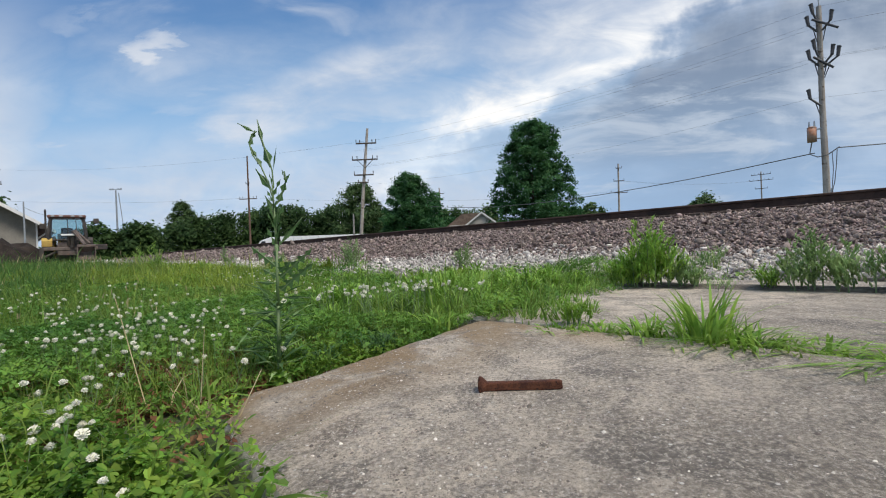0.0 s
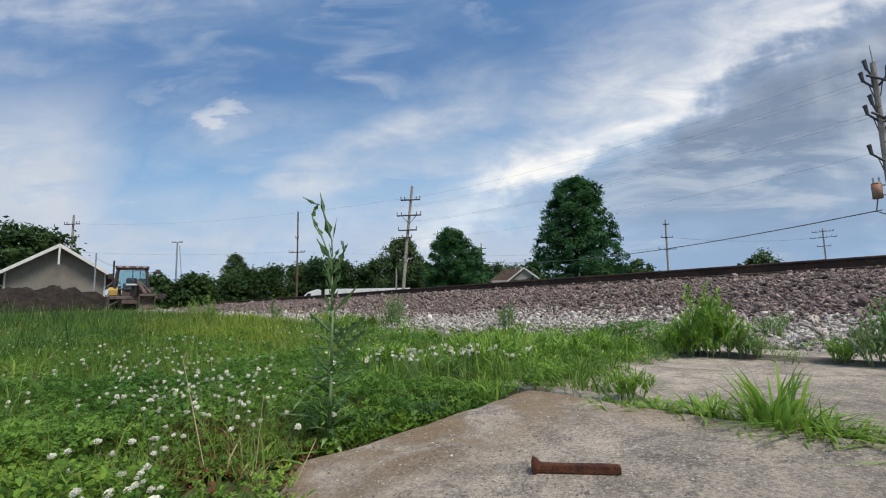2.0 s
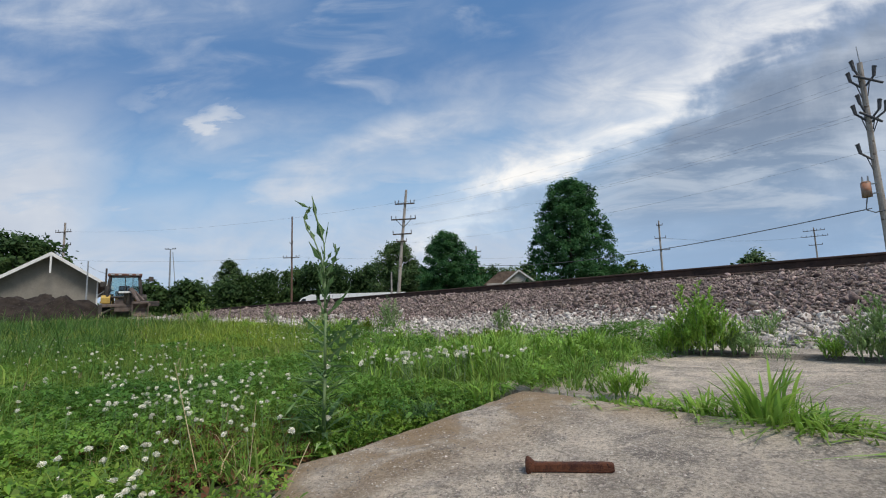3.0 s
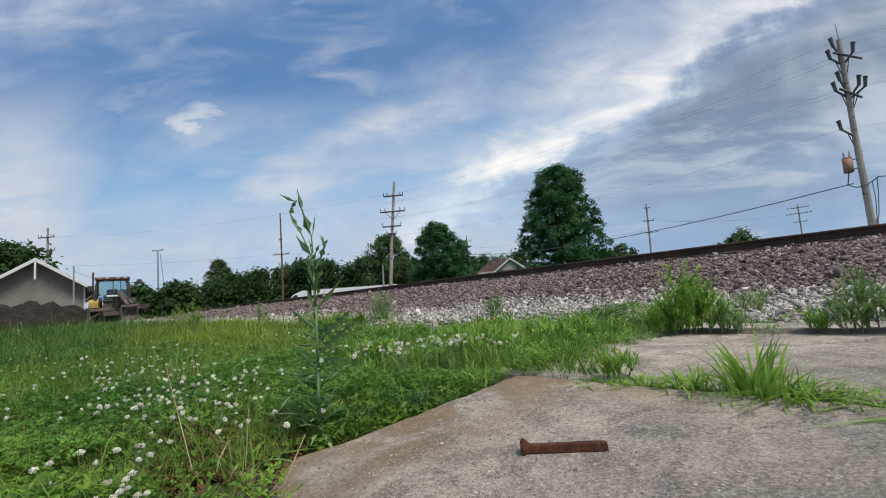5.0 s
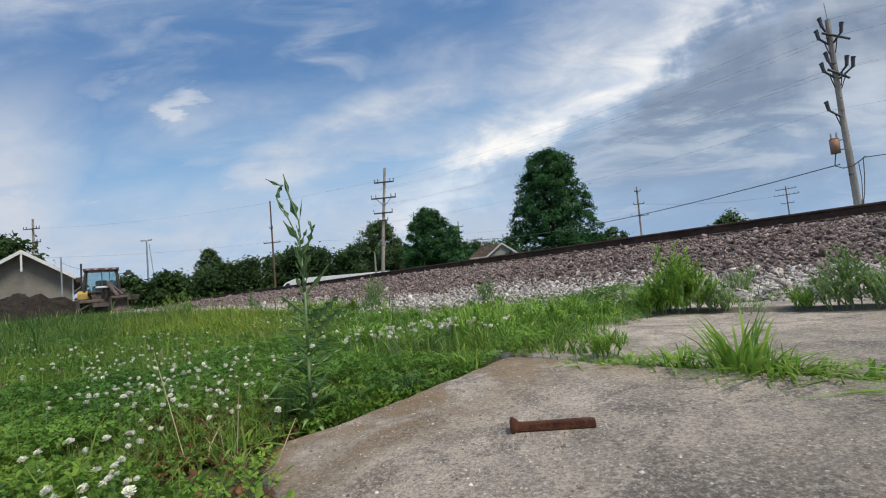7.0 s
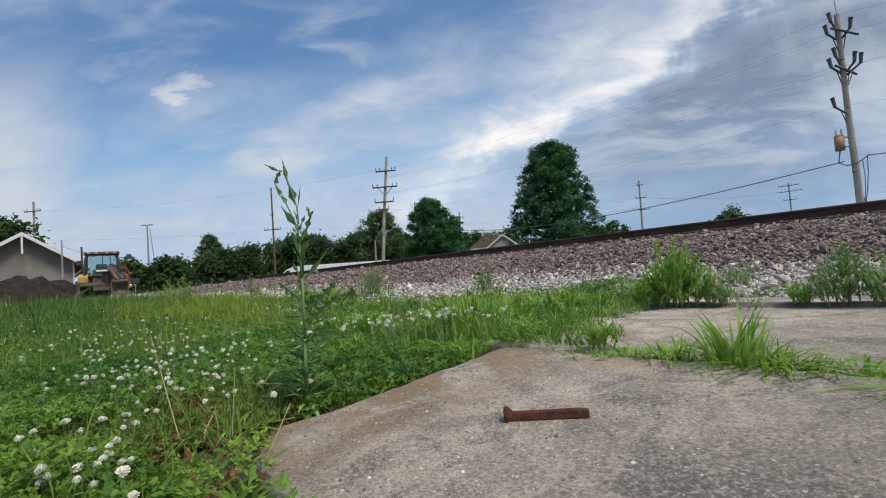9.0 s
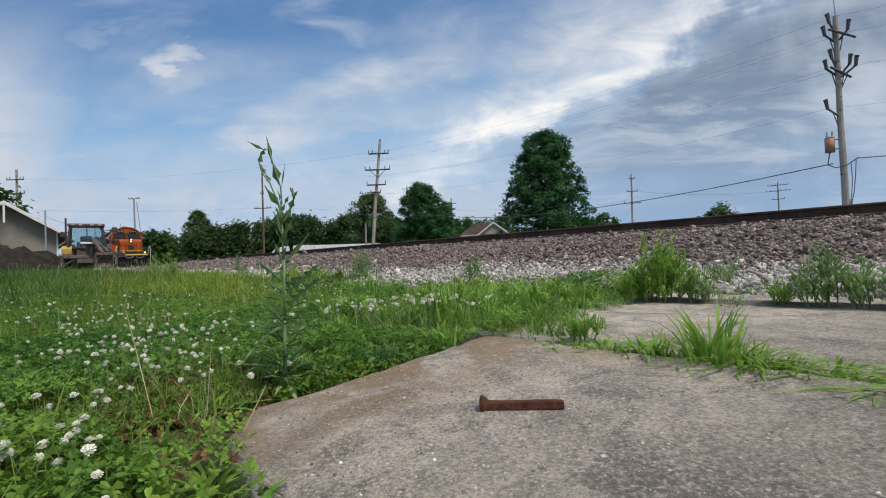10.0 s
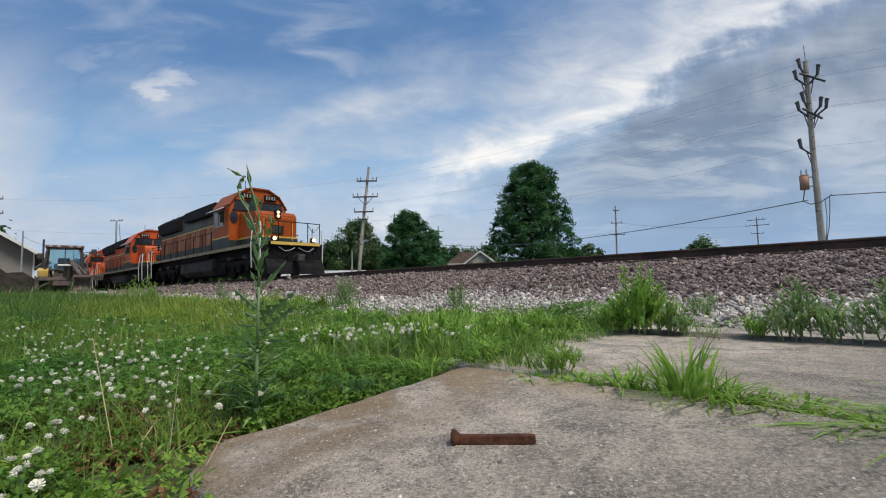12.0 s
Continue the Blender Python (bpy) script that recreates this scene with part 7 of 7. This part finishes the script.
    for sg in (-1, 1):
        # a dark rounded patch put on each front corner of the cab
        P("corner_disc", GLASS, lambda bm: prism(bm, [(sg * 1.31 + math.cos(k * math.pi / 8) * 0.20, 3.20 + math.sin(k * math.pi / 8) * 0.34) for k in range(16)], "x", -4.72, -4.69), cab, "dark rounded patch on the cab front")
        P("number_board", LOCO_BLACK, lambda bm: box(bm, -4.72, -4.60, min(sg * 0.28, sg * 0.95), max(sg * 0.28, sg * 0.95), 4.24, 4.54, 0.02), cab)
        P("number_board_strokes", BAR, lambda bm: [box(bm, -4.60, -4.592, sg * 0.6 + k * 0.13 - 0.035, sg * 0.6 + k * 0.13 + 0.035, 4.30, 4.48) for k in (-1.7, -0.6, 0.6, 1.7)], cab, "pale blurred number strokes")
        side = P("side_window", GLASS, lambda bm: (box(bm, -6.05, -5.45, sg * 1.555 - 0.015, sg * 1.555 + 0.015, 2.85, 3.62), box(bm, -6.75, -6.15, sg * 1.555 - 0.015, sg * 1.555 + 0.015, 2.85, 3.62)), cab, "dark side windows")
        P("window_frame", GALV, lambda bm: (box(bm, -6.8, -5.4, sg * 1.58 - 0.012, sg * 1.58 + 0.012, 2.79, 2.85), box(bm, -6.8, -5.4, sg * 1.58 - 0.012, sg * 1.58 + 0.012, 3.62, 3.67)), side)
        P("awning", RAILING, lambda bm: prism(bm, [(sg * 1.55, 3.78), (sg * 1.95, 3.58), (sg * 1.95, 3.62), (sg * 1.55, 3.83)], "x", -6.9, -5.3), cab, "pale window awning")
        P("mirror", LOCO_BLACK, lambda bm: box(bm, -5.3, -5.26, min(sg * 1.6, sg * 1.8), max(sg * 1.6, sg * 1.8), 2.95, 3.4, 0.01), cab)
    P("horn", LOCO_BLACK, lambda bm: [rod(bm, (-6.3, y, 5.0), (-5.85, y, 5.0), 0.03, 0.08, 8) for y in (-0.18, 0, 0.18)] + [rod(bm, (-6.2, 0, 4.8), (-6.2, 0, 5.0), 0.03, n=6)], cab)
    P("antenna", LOCO_BLACK, lambda bm: rod(bm, (-5.3, -0.5, 4.8), (-5.3, -0.5, 5.35), 0.018, n=6), cab)
    # long hood
    hood = P("hood", main, lambda bm: prism(bm, [(-0.93, 1.6), (-0.93, 3.2), (0.93, 3.2), (0.93, 1.6)], "x", -19.3, -6.95))
    P("hood_band", GREEN, lambda bm: [box(bm, -19.3, -6.96, sg * 0.94 - 0.012, sg * 0.94 + 0.012, 1.62, 2.1) for sg in (-1, 1)], hood, "dark green lower band")
    P("hood_upper", upper_paint, lambda bm: prism(bm, [(-0.93, 3.2), (-0.93, 4.15), (-0.7, 4.35), (0.7, 4.35), (0.93, 4.15), (0.93, 3.2)], "x", -19.3, -6.95), hood, "grey-green upper hood")
    P("hood_stripe", STRIPE, lambda bm: [box(bm, -19.3, -6.96, sg * 0.945 - 0.012, sg * 0.945 + 0.012, 3.17, 3.24) for sg in (-1, 1)], hood)
    P("hood_roof", LOCO_BLACK, lambda bm: prism(bm, [(-0.95, 4.08), (-0.72, 4.4), (0.72, 4.4), (0.95, 4.08), (0.9, 4.08), (0.7, 4.3), (-0.7, 4.3), (-0.9, 4.08)], "x", -19.32, -6.96), hood)
    P("brake_housing", LOCO_BLACK, lambda bm: prism(bm, [(-1.25, 3.8), (-1.25, 4.4), (-0.9, 4.6), (0.9, 4.6), (1.25, 4.4), (1.25, 3.8)], "x", -13.0, -8.6), hood, "black flared brake housing", 0.03)
    P("radiator", LOCO_BLACK, lambda bm: prism(bm, [(-1.2, 3.5), (-1.32, 4.2), (-0.85, 4.55), (0.85, 4.55), (1.32, 4.2), (1.2, 3.5)], "x", -18.9, -14.4), hood, "black flared radiator section", 0.03)
    for x in (-15.3, -16.7, -18.0, -9.7, -11.8):
        P("fan", UNDER, lambda bm: (rod(bm, (x, 0, 4.5), (x, 0, 4.70), 0.62, n=20), rod(bm, (x, 0, 4.70), (x, 0, 4.74), 0.5, n=20)), hood)
    P("exhaust_stack", LOCO_BLACK, lambda bm: box(bm, -14.1, -13.3, -0.35, 0.35, 4.25, 4.75, 0.04), hood)
    for i in range(13):
        x = -7.2 - i * 0.92
        for sg in (-1, 1):
            door = P("hood_door", door_paint if i % 3 else main, lambda bm: box(bm, x - 0.80, x - 0.04, sg * 0.945 - 0.02, sg * 0.945 + 0.02, 2.12, 3.14, 0.012), hood)
            if i % 2 == 0:
                P("door_latch", GALV, lambda bm: box(bm, x - 0.14, x - 0.08, sg * 0.97 - 0.01, sg * 0.97 + 0.012, 2.5, 2.75), door)
    P("intake_grille", LOCO_BLACK, lambda bm: [box(bm, -8.4, -7.1, sg * 0.945 - 0.02, sg * 0.945 + 0.02, 3.35, 3.95, 0.01) for sg in (-1, 1)], hood)
    # side handrails
    for sg in (-1, 1):
        hr = P("handrail", UNDER, lambda bm: tube(bm, [(-7.0, sg * 1.5, 2.62), (-19.4, sg * 1.5, 2.62)], 0.02))
        for i in range(9):
            P("stanchion", UNDER, lambda bm: rod(bm, (-7.3 - i * 1.5, sg * 1.5, 1.58), (-7.3 - i * 1.5, sg * 1.5, 2.64), 0.022, n=6), hr)
    return root


loco_lead = locomotive("orange and dark green locomotive with lit headlights, grimy hood", ORANGE, ORANGE_CLEAN, GREEN_GREY, PINK_FADE)
loco_second = locomotive("bright orange locomotive with black hood top, coupled second", ORANGE_NEW, ORANGE_NEW, ORANGE_NEW, ORANGE_NEW, False)
loco_third = copy_thing(loco_second, Matrix())
tagged(loco_third, "bright orange locomotive at the tail of the three")


def motions():
    """The three coupled locomotives run along the track towards the viewer."""
    rest = [(9.0, 58.5), (9.5, 49.4), (10.0, 40.2), (10.5, 30.8), (11.0, 21.2), (11.5, 10.9), (12.0, -0.1)]
    rows = [(t, 58.5 + (9.0 - t) * 18.6) for t in (0.0, 2.0, 4.0, 6.0, 7.0, 8.0, 8.5)] + rest
    turn = Matrix.Rotation(TRACK, 4, "Z")
    for ob, back in ((loco_lead, 0.0), (loco_second, 20.9), (loco_third, 41.8)):
        walk(ob, [(t, Matrix.Translation(at(19.62 + s + back, MID, RAIL_Z + float(track_dip(26 + s + back)))) @ turn) for t, s in rows])


motions()
